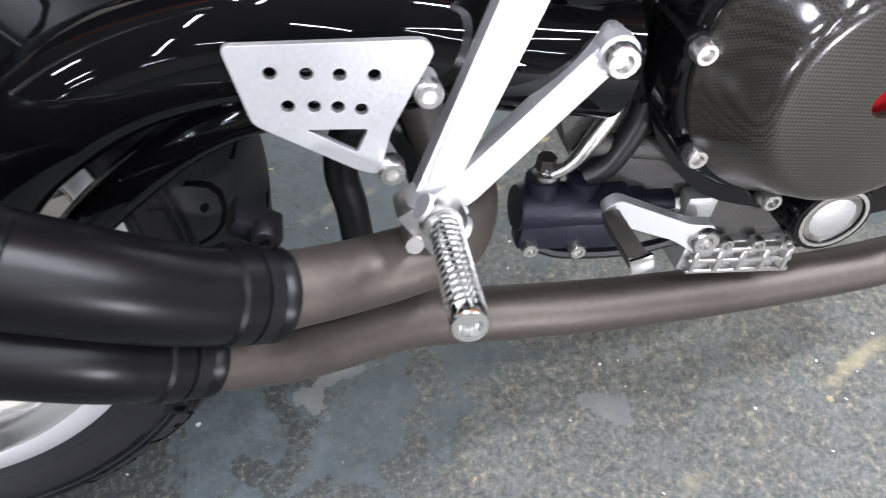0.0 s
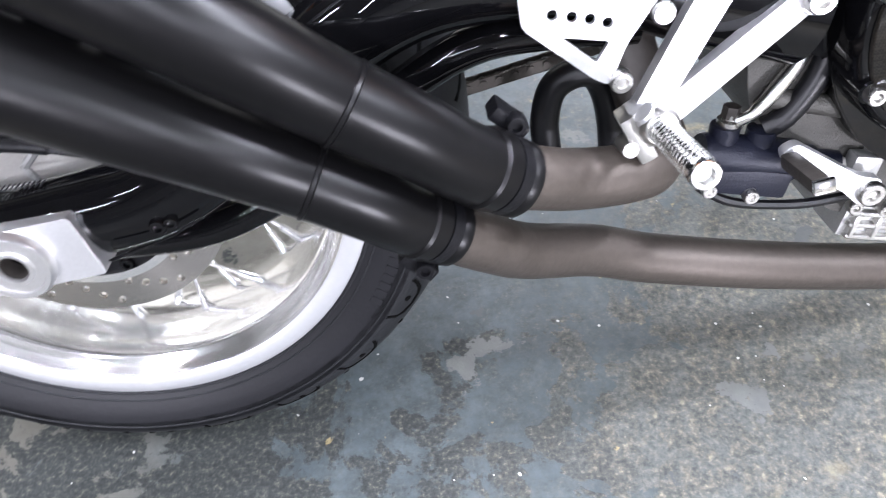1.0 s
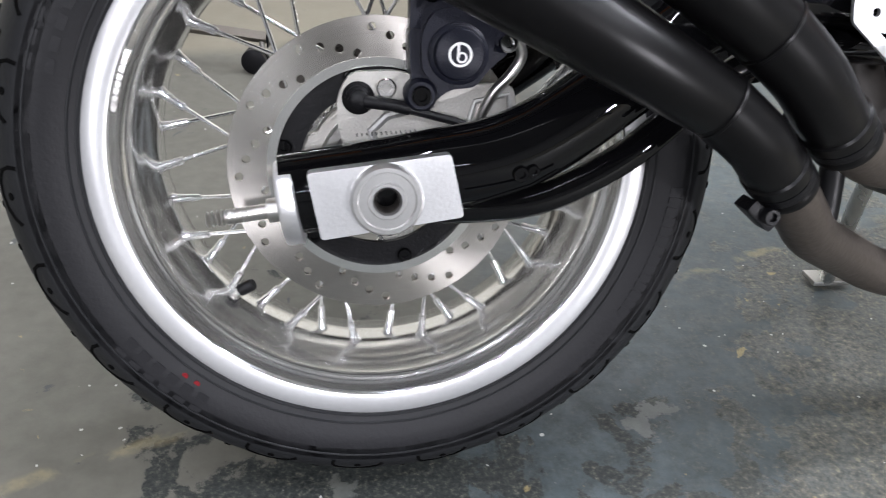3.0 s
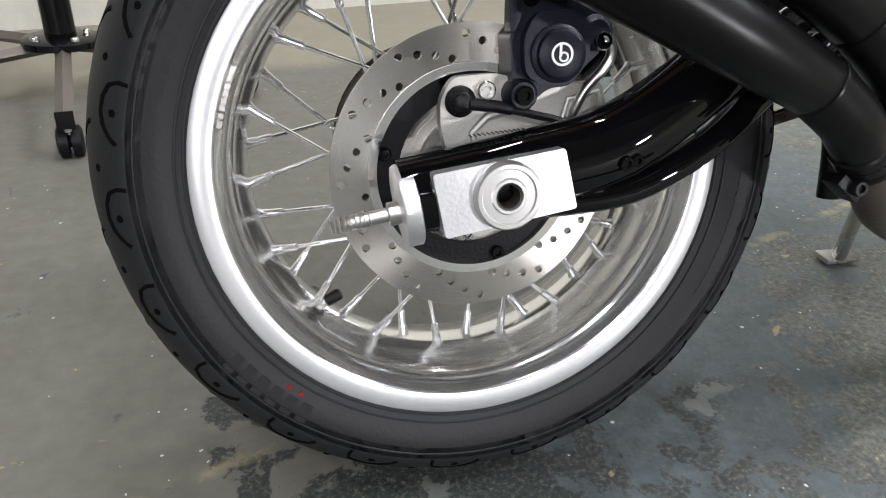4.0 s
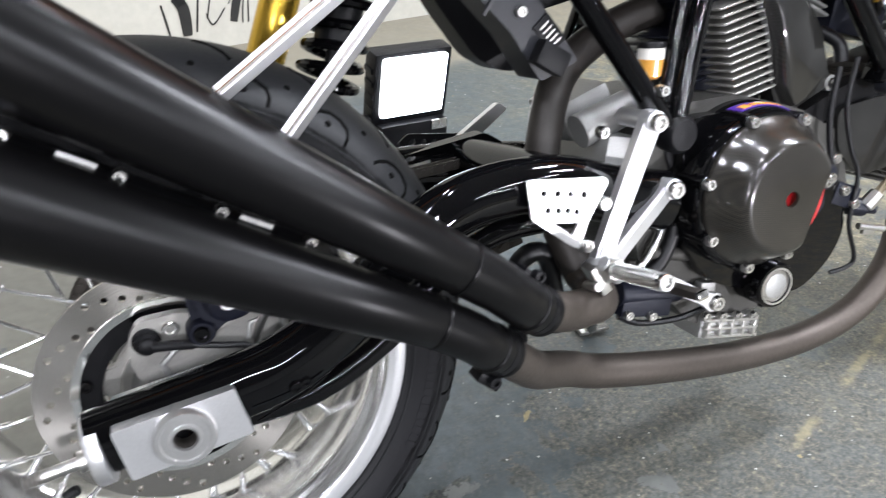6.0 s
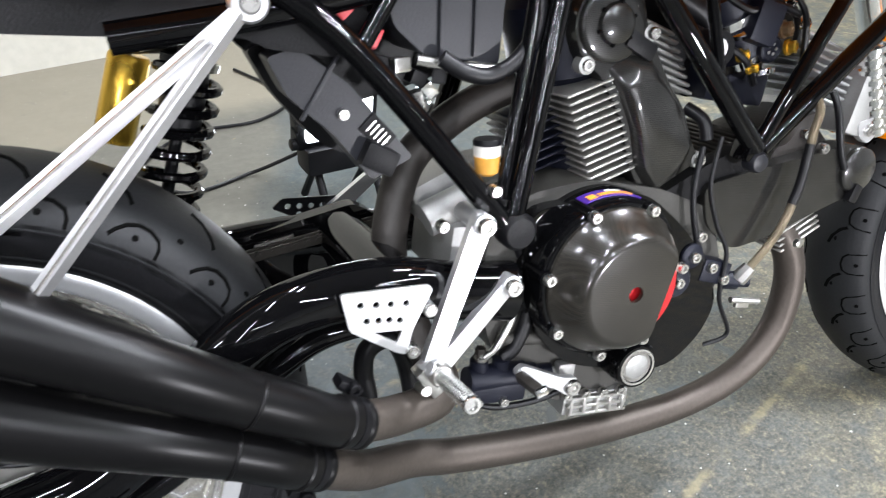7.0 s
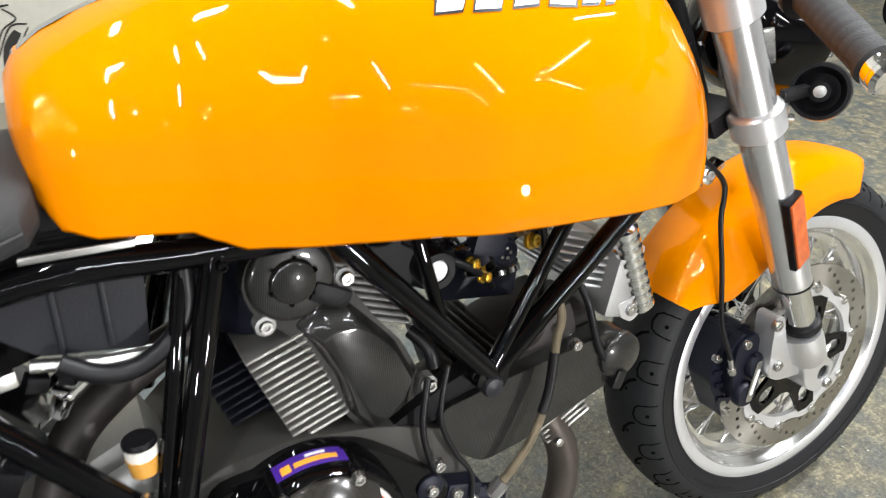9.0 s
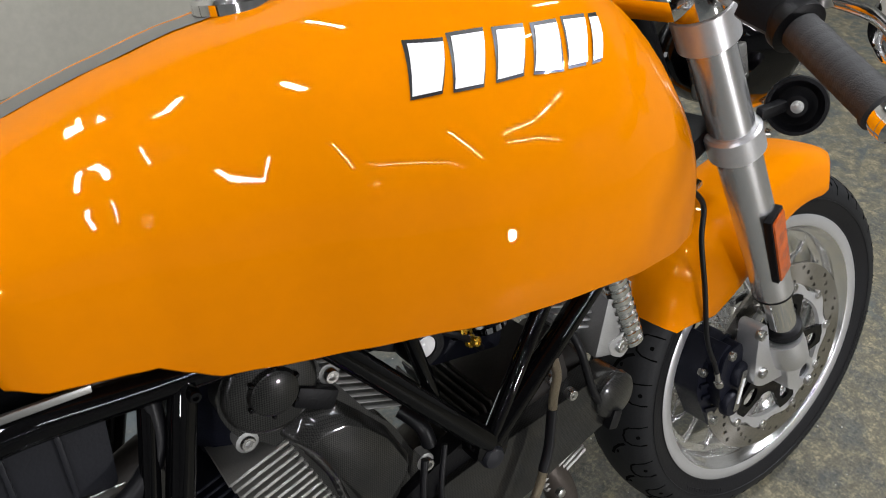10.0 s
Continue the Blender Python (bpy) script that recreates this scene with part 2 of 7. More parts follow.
def floor_material():
    """Painted concrete: grey-green paint, blue-grey paint, worn speckled aggregate and faded yellow lines."""
    m, nt, b = nodes_of("worn_painted_concrete")
    geo = nt.nodes.new("ShaderNodeTexCoord").outputs["Object"]

    def noise_tex(scale, detail, rough=0.5, dist=0.0):
        n = add(nt, "ShaderNodeTexNoise", Scale=scale, Detail=detail, Roughness=rough, Distortion=dist)
        nt.links.new(geo, n.inputs["Vector"])
        return n.outputs[0]

    def math_node(op, a, c=0.0, clamp=False):
        n = nt.nodes.new("ShaderNodeMath")
        n.operation, n.use_clamp = op, clamp
        for i, v in enumerate((a, c)):
            if hasattr(v, "is_linked"):
                nt.links.new(v, n.inputs[i])
            else:
                n.inputs[i].default_value = v
        return n.outputs[0]

    sep = nt.nodes.new("ShaderNodeSeparateXYZ")
    nt.links.new(geo, sep.inputs[0])
    X, Y = sep.outputs[0], sep.outputs[1]
    patch = noise_tex(10.0, 9.0, 0.64, 0.3)
    patch2 = noise_tex(2.2, 6.0, 0.6, 0.2)
    fine = noise_tex(160.0, 5.0, 0.7)
    mid = noise_tex(38.0, 5.0, 0.6)
    speck = nt.nodes.new("ShaderNodeTexVoronoi")
    speck.inputs["Scale"].default_value = 190.0
    nt.links.new(geo, speck.inputs["Vector"])
    coarse = noise_tex(95.0, 3.0, 0.55)
    green = ramp(nt, mid, [(0.3, (0.084, 0.081, 0.066)), (0.7, (0.112, 0.108, 0.090))])
    blue = ramp(nt, mid, [(0.3, (0.033, 0.046, 0.051)), (0.7, (0.064, 0.080, 0.083))])
    agg = ramp(nt, fine, [(0.36, (0.016, 0.018, 0.017)), (0.47, (0.058, 0.062, 0.056)), (0.57, (0.105, 0.100, 0.078)), (0.68, (0.27, 0.238, 0.160))])
    grit = ramp(nt, coarse, [(0.40, (0.020, 0.023, 0.022)), (0.50, (0.058, 0.061, 0.054)), (0.60, (0.115, 0.105, 0.076)), (0.70, (0.28, 0.245, 0.165))])
    agg = mix_col(nt, 0.5, agg, grit)
    stone = ramp(nt, speck.outputs["Distance"], [(0.0, (0.40, 0.36, 0.25)), (0.22, (0.12, 0.115, 0.09)), (0.5, (0.028, 0.030, 0.028))])
    agg = mix_col(nt, 0.18, agg, stone)
    residue = ramp(nt, noise_tex(24.0, 8.0, 0.72), [(0.47, (0, 0, 0)), (0.56, (1, 1, 1))])
    agg = mix_col(nt, math_node("MULTIPLY", residue, 0.6), agg, ramp(nt, fine, [(0.3, (0.036, 0.043, 0.042)), (0.7, (0.105, 0.113, 0.104))]))
    # how worn: chips under the tail, paint behind the stand side, bare aggregate towards the front
    place = math_node("MULTIPLY_ADD", X, 0.5)
    nt.nodes[-1].inputs[2].default_value = 0.5
    wear = ramp(nt, place, [(0.20, (0.36, 0.36, 0.36)), (0.33, (0.44, 0.44, 0.44)), (0.41, (0.575, 0.575, 0.575)), (0.52, (0.585, 0.585, 0.585)), (0.58, (0.50, 0.50, 0.50)), (0.68, (0.52, 0.52, 0.52)), (0.78, (0.60, 0.60, 0.60)), (0.90, (0.66, 0.66, 0.66))])
    side = math_node("MULTIPLY", Y, -0.20)
    bias = math_node("SUBTRACT", math_node("ADD", wear, side), 0.5)
    lim = nt.nodes.new("ShaderNodeClamp")
    lim.inputs["Min"].default_value, lim.inputs["Max"].default_value = -0.16, 0.24
    nt.links.new(bias, lim.inputs[0])
    worn = math_node("ADD", math_node("ADD", math_node("MULTIPLY", patch, 0.6), math_node("MULTIPLY", patch2, 0.4)), lim.outputs[0])
    wmask = ramp(nt, worn, [(0.568, (0, 0, 0)), (0.582, (1, 1, 1))])
    front = ramp(nt, math_node("ADD", place, math_node("MULTIPLY", math_node("SUBTRACT", patch2, 0.5), 0.25)), [(0.64, (0, 0, 0)), (0.74, (1, 1, 1))])
    dark_agg = ramp(nt, fine, [(0.36, (0.006, 0.008, 0.008)), (0.52, (0.022, 0.026, 0.024)), (0.62, (0.06, 0.06, 0.05)), (0.74, (0.20, 0.18, 0.13))])
    agg = mix_col(nt, front, dark_agg, agg)
    bworn = math_node("ADD", math_node("MULTIPLY", math_node("SUBTRACT", patch2, 0.5), 0.3), math_node("ADD", place, side))
    bmask = ramp(nt, bworn, [(0.50, (0, 0, 0)), (0.57, (1, 1, 1))])
    paint = mix_col(nt, bmask, green, blue)
    scuff = ramp(nt, noise_tex(34.0, 9.0, 0.78), [(0.40, (0, 0, 0)), (0.66, (1, 1, 1))])
    flaked = mix_col(nt, math_node("MULTIPLY", scuff, 0.7), paint, agg)
    paint = mix_col(nt, bmask, paint, flaked)
    base = mix_col(nt, wmask, paint, agg)
    chips = ramp(nt, noise_tex(17.0, 6.0, 0.62, 0.5), [(0.665, (0, 0, 0)), (0.68, (1, 1, 1))])
    base = mix_col(nt, chips, base, (0.05, 0.055, 0.055))
    pale = ramp(nt, math_node("ADD", noise_tex(4.6, 10.0, 0.66, 0.0), math_node("MULTIPLY", front, 0.02)), [(0.655, (0, 0, 0)), (0.665, (1, 1, 1))])
    base = mix_col(nt, pale, base, ramp(nt, mid, [(0.3, (0.080, 0.085, 0.081)), (0.7, (0.110, 0.115, 0.107))]))
    # thin faded yellow lines, parallel
    v = math_node("SUBTRACT", math_node("MULTIPLY", Y, 0.925), math_node("MULTIPLY", X, 0.38))
    v = math_node("ADD", v, math_node("MULTIPLY", math_node("SUBTRACT", mid, 0.5), 0.02))
    for c0 in (0.034, -0.451, -0.68):
        d = math_node("ABSOLUTE", math_node("SUBTRACT", v, c0))
        line = ramp(nt, d, [(0.005, (1, 1, 1)), (0.010, (0, 0, 0))])
        keep = ramp(nt, patch, [(0.46, (0, 0, 0)), (0.58, (1, 1, 1))])
        base = mix_col(nt, math_node("MULTIPLY", math_node("MULTIPLY", line, keep), 0.36), base, (0.34, 0.28, 0.15))
    blot = ramp(nt, noise_tex(26.0, 5.0, 0.6, 0.4), [(0.69, (0, 0, 0)), (0.72, (1, 1, 1))])
    base = mix_col(nt, math_node("MULTIPLY", blot, 0.6), base, (0.34, 0.26, 0.11))
    fleck = ramp(nt, noise_tex(105.0, 0.0, 0.5), [(0.838, (0, 0, 0)), (0.85, (1, 1, 1))])
    base = mix_col(nt, math_node("MULTIPLY", fleck, 0.85), base, (0.46, 0.46, 0.43))
    # the floor turns tan and barer beyond the front wheel
    tan = math_node("MULTIPLY", ramp(nt, math_node("ADD", math_node("MULTIPLY", X, 0.25), math_node("MULTIPLY", patch2, 0.3)), [(0.36, (0, 0, 0)), (0.56, (1, 1, 1))]), ramp(nt, noise_tex(13.0, 9.0, 0.72, 0.3), [(0.42, (0.08, 0.08, 0.08)), (0.56, (0.85, 0.85, 0.85))]))
    base = mix_col(nt, tan, base, ramp(nt, mix_col(nt, 0.5, mid, fine), [(0.36, (0.066, 0.062, 0.044)), (0.5, (0.130, 0.115, 0.074)), (0.62, (0.34, 0.290, 0.180))]))
    # brown earth-coloured strip along the far wall
    far = math_node("SUBTRACT", Y, math_node("MULTIPLY", X, 0.318))
    fm = ramp(nt, math_node("ADD", math_node("MULTIPLY", far, 0.4), math_node("MULTIPLY", patch2, 0.10)), [(0.60, (0, 0, 0)), (0.64, (1, 1, 1))])
    base = mix_col(nt, math_node("MULTIPLY", fm, 0.65), base, (0.225, 0.200, 0.148))
    nt.links.new(base, b.inputs["Base Color"])
    rr = nt.nodes.new("ShaderNodeMapRange")
    rr.inputs["To Min"].default_value, rr.inputs["To Max"].default_value = 0.42, 0.8
    nt.links.new(worn, rr.inputs["Value"])
    nt.links.new(rr.outputs[0], b.inputs["Roughness"])
    bp = add(nt, "ShaderNodeBump", Strength=0.5, Distance=0.003)
    h = math_node("ADD", math_node("MULTIPLY", fine, 0.5), math_node("MULTIPLY", mid, 0.5))
    h = math_node("MULTIPLY", h, math_node("ADD", math_node("MULTIPLY", wmask, 0.8), 0.2))
    nt.links.new(h, bp.inputs["Height"])
    nt.links.new(bp.outputs[0], b.inputs["Normal"])
    return m


M_FLOOR = floor_material()


# ---------------------------------------------------------------- building helpers
AX = 0.31
bike = new("motorcycle")
bike.matrix_world = pose(0, 0, 0.3045) @ Matrix.Rotation(-0.2161, 4, "X") @ pose(0, 0, -AX)
tagged(bike, "orange roadster motorcycle with twin black silencers on its side stand", "motorcycle")


def mesh_of(name, bm, mat, sharp=0.7):
    bmesh.ops.recalc_face_normals(bm, faces=bm.faces)
    for f in bm.faces:
        f.smooth = True
    me = bpy.data.meshes.new(name)
    bm.to_mesh(me)
    bm.free()
    me.set_sharp_from_angle(angle=sharp)
    me.materials.append(mat)
    return me


def part(name, bm, mat, parent, label="", at=None):
    """Links a bmesh, or a mesh that is there already, as one mesh object under a thing or a part."""
    me = mesh_of(name, bm, mat) if isinstance(bm, bmesh.types.BMesh) else bm
    ob = new(name, me)
    ob.parent = parent
    m = at or Matrix()
    ob.matrix_local = pose(0, 0, AX) @ m if parent is bike else m
    if label:
        ob["label"] = label
    return ob


def lathe(prof, n=48):
    """A profile of (radius, y) turned round the y axis."""
    bm = bmesh.new()
    rings = []
    for i in range(n):
        a = 2 * math.pi * i / n
        rings.append([bm.verts.new((r * math.cos(a), y, r * math.sin(a))) for r, y in prof])
    for i in range(n):
        p, q = rings[i], rings[(i + 1) % n]
        for j in range(len(prof) - 1):
            bm.faces.new((p[j], q[j], q[j + 1], p[j + 1]))
    bmesh.ops.remove_doubles(bm, verts=bm.verts, dist=1e-6)
    return bm


def turned(p0, p1, prof, n=24):
    """A profile of (metres along, radius) turned round the line from p0 to p1; closed at both ends."""
    bm = bmesh.new()
    p0, p1 = Vector(p0), Vector(p1)
    d = (p1 - p0).normalized()
    u = d.orthogonal().normalized()
    v = d.cross(u)
    rings = [[bm.verts.new(p0 + d * s + r * (u * math.cos(2 * math.pi * k / n) + v * math.sin(2 * math.pi * k / n))) for k in range(n)] for s, r in prof]
    for a, b in zip(rings, rings[1:]):
        for k in range(n):
            bm.faces.new((a[k], a[(k + 1) % n], b[(k + 1) % n], b[k]))
    bm.faces.new(rings[0][::-1])
    bm.faces.new(rings[-1])
    return bm


def smooth_path(pts, step=6):
    pts = [Vector(p) for p in pts]
    out = []
    for i in range(len(pts) - 1):
        a, b, c, d = pts[max(i - 1, 0)], pts[i], pts[i + 1], pts[min(i + 2, len(pts) - 1)]
        for k in range(step):
            t = k / step
            out.append(0.5 * (2 * b + (c - a) * t + (2 * a - 5 * b + 4 * c - d) * t * t + (3 * b - a - 3 * c + d) * t ** 3))
    return out + [pts[-1]]


def sweep(pts, r, n=16, flat=None):
    """A round tube along points; r is one radius or one for each point. flat: (across, along) stretch of the section."""
    bm = bmesh.new()
    pts = [Vector(p) for p in pts]
    rs = r if isinstance(r, (list, tuple)) else [r] * len(pts)
    prev, rings = None, []
    for i, p in enumerate(pts):
        d = (pts[min(i + 1, len(pts) - 1)] - pts[max(i - 1, 0)]).normalized()
        if prev is None:
            u = d.cross(Vector((0, 1, 0)))
            u = u.normalized() if u.length > 0.1 else d.orthogonal().normalized()
        else:
            u = (prev - d * prev.dot(d)).normalized()
        prev = u
        v = d.cross(u)
        su, sv = flat or (1, 1)
        rings.append([bm.verts.new(p + rs[i] * (su * u * math.cos(2 * math.pi * k / n) + sv * v * math.sin(2 * math.pi * k / n))) for k in range(n)])
    for a, b in zip(rings, rings[1:]):
        for k in range(n):
            bm.faces.new((a[k], a[(k + 1) % n], b[(k + 1) % n], b[k]))
    bm.faces.new(rings[0][::-1])
    bm.faces.new(rings[-1])
    return bm


def tube(pts, r, n=14, step=6, flat=None):
    path = smooth_path(pts, step)
    if isinstance(r, (list, tuple)):
        k = len(pts) - 1
        rr = [r[min(int(i / step), k)] * (1 - (i / step - int(i / step))) + r[min(int(i / step) + 1, k)] * (i / step - int(i / step)) for i in range(len(path))]
    else:
        rr = r
    return sweep(path, rr, n, flat)


def circle2(cx, cz, r, n=14, a0=0.0):
    return [(cx + r * math.cos(a0 + 2 * math.pi * k / n), cz + r * math.sin(a0 + 2 * math.pi * k / n)) for k in range(n)]


def rounded(pts, r, n=4):
    """The outline with its corners rounded."""
    out, k = [], len(pts)
    for i in range(k):
        a, b, c = Vector(pts[i - 1]), Vector(pts[i]), Vector(pts[(i + 1) % k])
        e, f = (a - b), (c - b)
        q = min(r, e.length * 0.45, f.length * 0.45)
        s, t = b + e.normalized() * q, b + f.normalized() * q
        for j in range(n + 1):
            u = j / n
            out.append(tuple((1 - u) ** 2 * s + 2 * u * (1 - u) * b + u * u * t))
    return out


def plate(outline, y0, y1, holes=(), bevel=0.0):
    """An outline in x and z, with holes, between two depths y0 (front) and y1."""
    bm = bmesh.new()
    edges = []
    for loop in (outline, *holes):
        vs = [bm.verts.new((x, y0, z)) for x, z in loop]
        edges += [bm.edges.new((vs[i], vs[(i + 1) % len(vs)])) for i in range(len(vs))]
    bmesh.ops.triangle_fill(bm, use_beauty=True, use_dissolve=False, edges=edges, normal=(0, -1, 0))
    faces = list(bm.faces)
    ext = bmesh.ops.extrude_face_region(bm, geom=faces)
    bmesh.ops.translate(bm, verts=[g for g in ext["geom"] if isinstance(g, bmesh.types.BMVert)], vec=(0, y1 - y0, 0))
    if bevel:
        rim = [e for e in bm.edges if len(e.link_faces) == 2 and e.calc_face_angle(0) > 1.2 and abs(e.verts[0].co.y - y0) < 1e-6 and abs(e.verts[1].co.y - y0) < 1e-6]
        bmesh.ops.bevel(bm, geom=rim, offset=bevel, segments=2, affect="EDGES", clamp_overlap=True)
    return bm


def box(c, size, turn=(0, 0, 0), bevel=0.003, seg=2):
    bm = bmesh.new()
    bmesh.ops.create_cube(bm, size=1.0)
    bmesh.ops.scale(bm, vec=size, verts=bm.verts)
    if bevel:
        bmesh.ops.bevel(bm, geom=list(bm.edges), offset=bevel, segments=seg, affect="EDGES", profile=0.7)
    bmesh.ops.transform(bm, matrix=pose(*c, *turn), verts=bm.verts)
    return bm


def loft(sections, n):
    bm = bmesh.new()
    rings = [[bm.verts.new(p) for p in s] for s in sections]
    for a, b in zip(rings, rings[1:]):
        for k in range(n):
            bm.faces.new((a[k], a[(k + 1) % n], b[(k + 1) % n], b[k]))
    bm.faces.new(rings[0])
    bm.faces.new(rings[-1][::-1])
    return bm


def joined(*bms):
    out = bms[0]
    for b in bms[1:]:
        me = bpy.data.meshes.new("tmp")
        b.to_mesh(me)
        b.free()
        out.from_mesh(me)
        bpy.data.meshes.remove(me)
    return out


def warped(bm, fn):
    """Moves every vertex of a bmesh: fn(x, y, z) gives its new place."""
    for v in bm.verts:
        v.co = Vector(fn(*v.co))
    return bm


BOLTS = {}


def bolt(parent, p, r=0.006, h=0.005, toward=(0, -1, 0), mat=None, name="bolt"):
    """A socket-head screw with its recess."""
    mat = mat or M_STEEL
    key = (round(r, 4), round(h, 4), mat.name)
    if key not in BOLTS:
        bm = turned((0, 0, 0), (0, 0, 1), [(-h, r), (h * 0.7, r), (h, r * 0.86), (h, r * 0.52), (h * 0.35, r * 0.5), (h * 0.35, 0.0001)], 12)
        BOLTS[key] = mesh_of(name, bm, mat)
    m = Matrix.Translation(p) @ Vector(toward).to_track_quat("Z", "Y").to_matrix().to_4x4()
    return part(name, BOLTS[key], mat, parent, "", m)


def washer_ring(p, toward, r0, r1, h, n=24):
    return turned(p, Vector(p) + Vector(toward), [(0, r1), (h, r1), (h, r0), (0.0, r0)], n)


# ---------------------------------------------------------------- room
def slab(name, c, size, mat, label, category):
    bm = box(c, size, bevel=0)
    ob = new(name, mesh_of(name, bm, mat))
    return tagged(ob, label, category, kind="structure")


bm = bmesh.new()
bmesh.ops.create_grid(bm, x_segments=2, y_segments=2, size=1.0)
bmesh.ops.scale(bm, vec=(8.0, 10.0, 1), verts=bm.verts)
floor = new("floor", mesh_of("floor", bm, M_FLOOR))
tagged(floor, "worn grey and blue painted concrete workshop floor with faded yellow lines", "floor", kind="structure")

slab("ceiling", (0.4, -2.4, ROOM_H + 0.05), (12.4, 13.8, 0.1), M_CEIL, "plain pale painted workshop ceiling", "ceiling")
slab("wall_west", (ROOM_X0 - 0.06, -2.4, ROOM_H / 2), (0.12, 13.4, ROOM_H), M_WALLG, "plain grey painted workshop side wall", "wall")
slab("wall_east", (ROOM_X1 + 0.06, -2.4, ROOM_H / 2), (0.12, 13.4, ROOM_H), M_WALLG, "plain grey painted workshop end wall", "wall")
slab("wall_south", (0.4, ROOM_Y0 - 0.06, ROOM_H / 2), (11.2, 0.12, ROOM_H), M_WALLG, "plain grey painted workshop wall", "wall")
WALL = pose(-0.8, 1.88, 0, 0, 0, 17.6)
bm = box((1.6, 0.06, ROOM_H / 2), (13.0, 0.12, ROOM_H), bevel=0)
wall_n = new("wall_north", mesh_of("wall_north", bm, M_WALL))
wall_n.matrix_world = WALL
tagged(wall_n, "rough white plastered wall with a black line drawing", "wall", kind="structure")


def stroke(pts, r, steps=6):
    path = smooth_path([(x, 0, z) for x, z in pts], steps)
    bm = bmesh.new()
    left, right = [], []
    for i, p in enumerate(path):
        d = (path[min(i + 1, len(path) - 1)] - path[max(i - 1, 0)]).normalized()
        nrm = Vector((-d.z, 0, d.x)) * r * (0.7 + 0.3 * math.sin(3.1 * i / len(path)))
        left.append(bm.verts.new(p + nrm))
        right.append(bm.verts.new(p - nrm))
    for i in range(len(path) - 1):
        bm.faces.new((left[i], left[i + 1], right[i + 1], right[i]))
    ext = bmesh.ops.extrude_face_region(bm, geom=list(bm.faces))
    bmesh.ops.translate(bm, verts=[g for g in ext["geom"] if isinstance(g, bmesh.types.BMVert)], vec=(0, -0.001, 0))
    return bm


# line drawing on the wall: long thin strokes and two filled shapes; the first stroke stands for a thin cable
MURAL = [([(1.624, 0.332), (1.589, 0.283), (1.551, 0.234), (1.514, 0.164)], 0.004), ([(1.005, 0.361), (1.0, 0.311), (1.004, 0.266)], 0.003), ([(1.05, 0.38), (1.047, 0.29), (1.106, 0.213)], 0.003), ([(0.95, 0.30), (0.967, 0.317), (1.005, 0.361), (1.055, 0.362)], 0.003), ([(1.186, 0.298), (1.274, 0.313), (1.321, 0.315)], 0.0035), ([(1.186, 0.298), (1.202, 0.262), (1.183, 0.211), (1.158, 0.112)], 0.003),
         ([(1.183, 0.211), (1.219, 0.196), (1.25, 0.187)], 0.003), ([(1.25, 0.187), (1.283, 0.24), (1.331, 0.268), (1.299, 0.305)], 0.003), ([(1.361, 0.232), (1.332, 0.182), (1.323, 0.082)], 0.003), ([(1.247, 0.157), (1.304, 0.243), (1.36, 0.244)], 0.003), ([(1.315, 0.199), (1.303, 0.13), (1.299, 0.081)], 0.003),
         ([(1.041, 0.200), (1.071, 0.157), (1.076, 0.060)], 0.022), ([(0.99, 0.179), (0.999, 0.132), (1.011, 0.06)], 0.004), ([(1.132, 0.20), (1.112, 0.069)], 0.004), ([(1.155, 0.133), (1.179, 0.089), (1.232, 0.145)], 0.003), ([(1.09, 0.216), (1.108, 0.222)], 0.008), ([(1.325, 0.225), (1.285, 0.175), (1.262, 0.090)], 0.018), ([(1.01, 0.262), (1.05, 0.215), (1.068, 0.17)], 0.02)]
for pts, r in MURAL:
    part("wall_stroke", stroke(pts, r), M_INK, wall_n, "black line on the wall", pose(0, -0.002, 0))

# fluorescent housings above the lamps
for sx, sy, sl, turn, watts in STRIPS:
    ob = new("ceiling_light", mesh_of("ceiling_light", joined(box((0, 0, 0.05), (sl + 0.1, 0.10, 0.05), bevel=0.008), box((-sl / 2 - 0.035, 0, 0.015), (0.02, 0.08, 0.04), bevel=0.004), box((sl / 2 + 0.035, 0, 0.015), (0.02, 0.08, 0.04), bevel=0.004)), M_WHITE))
    ob.matrix_world = pose(sx, sy, ROOM_H - 0.075, 0, 0, turn)
    tagged(ob, "white batten housing of a lit fluorescent ceiling lamp", "ceiling light", group="ceiling lights")


# ---------------------------------------------------------------- wheels
def wheel_core(rb, hw, hub):
    """Rim and hub: rb the outer flange radius, hw half the width, hub the hub's (radius, half width)."""
    k = rb / 0.232
    right = [(0.2325, -hw + 0.003), (0.2310, -hw), (0.2290, -hw - 0.0008), (0.2140, -hw), (0.2105, -hw + 0.003), (0.2085, -hw + 0.010), (0.2030, -hw + 0.014), (0.1985, -hw + 0.020), (0.1975, -hw + 0.034), (0.1940, -hw + 0.042), (0.1885, -0.016), (0.1875, -0.012)]
    left = [(r, -y) for r, y in reversed(right)]
    under = [(0.222, hw - 0.006), (0.205, hw - 0.02), (0.200, 0.0), (0.205, -hw + 0.02), (0.222, -hw + 0.006)]
    prof = [(r * k, y) for r, y in right + left + under]
    bm = lathe(prof + prof[:1], 96)
    hr, hh = hub
    hp = [(0.012, -hh - 0.02), (0.024, -hh - 0.02), (0.026, -hh), (hr, -hh), (hr, -hh + 0.008), (hr * 0.62, -hh + 0.014), (hr * 0.55, 0), (hr * 0.62, hh - 0.014), (hr, hh - 0.008), (hr, hh), (0.026, hh), (0.024, hh + 0.02), (0.012, hh + 0.02), (0.012, -hh - 0.02)]
    return joined(bm, lathe(hp, 40))


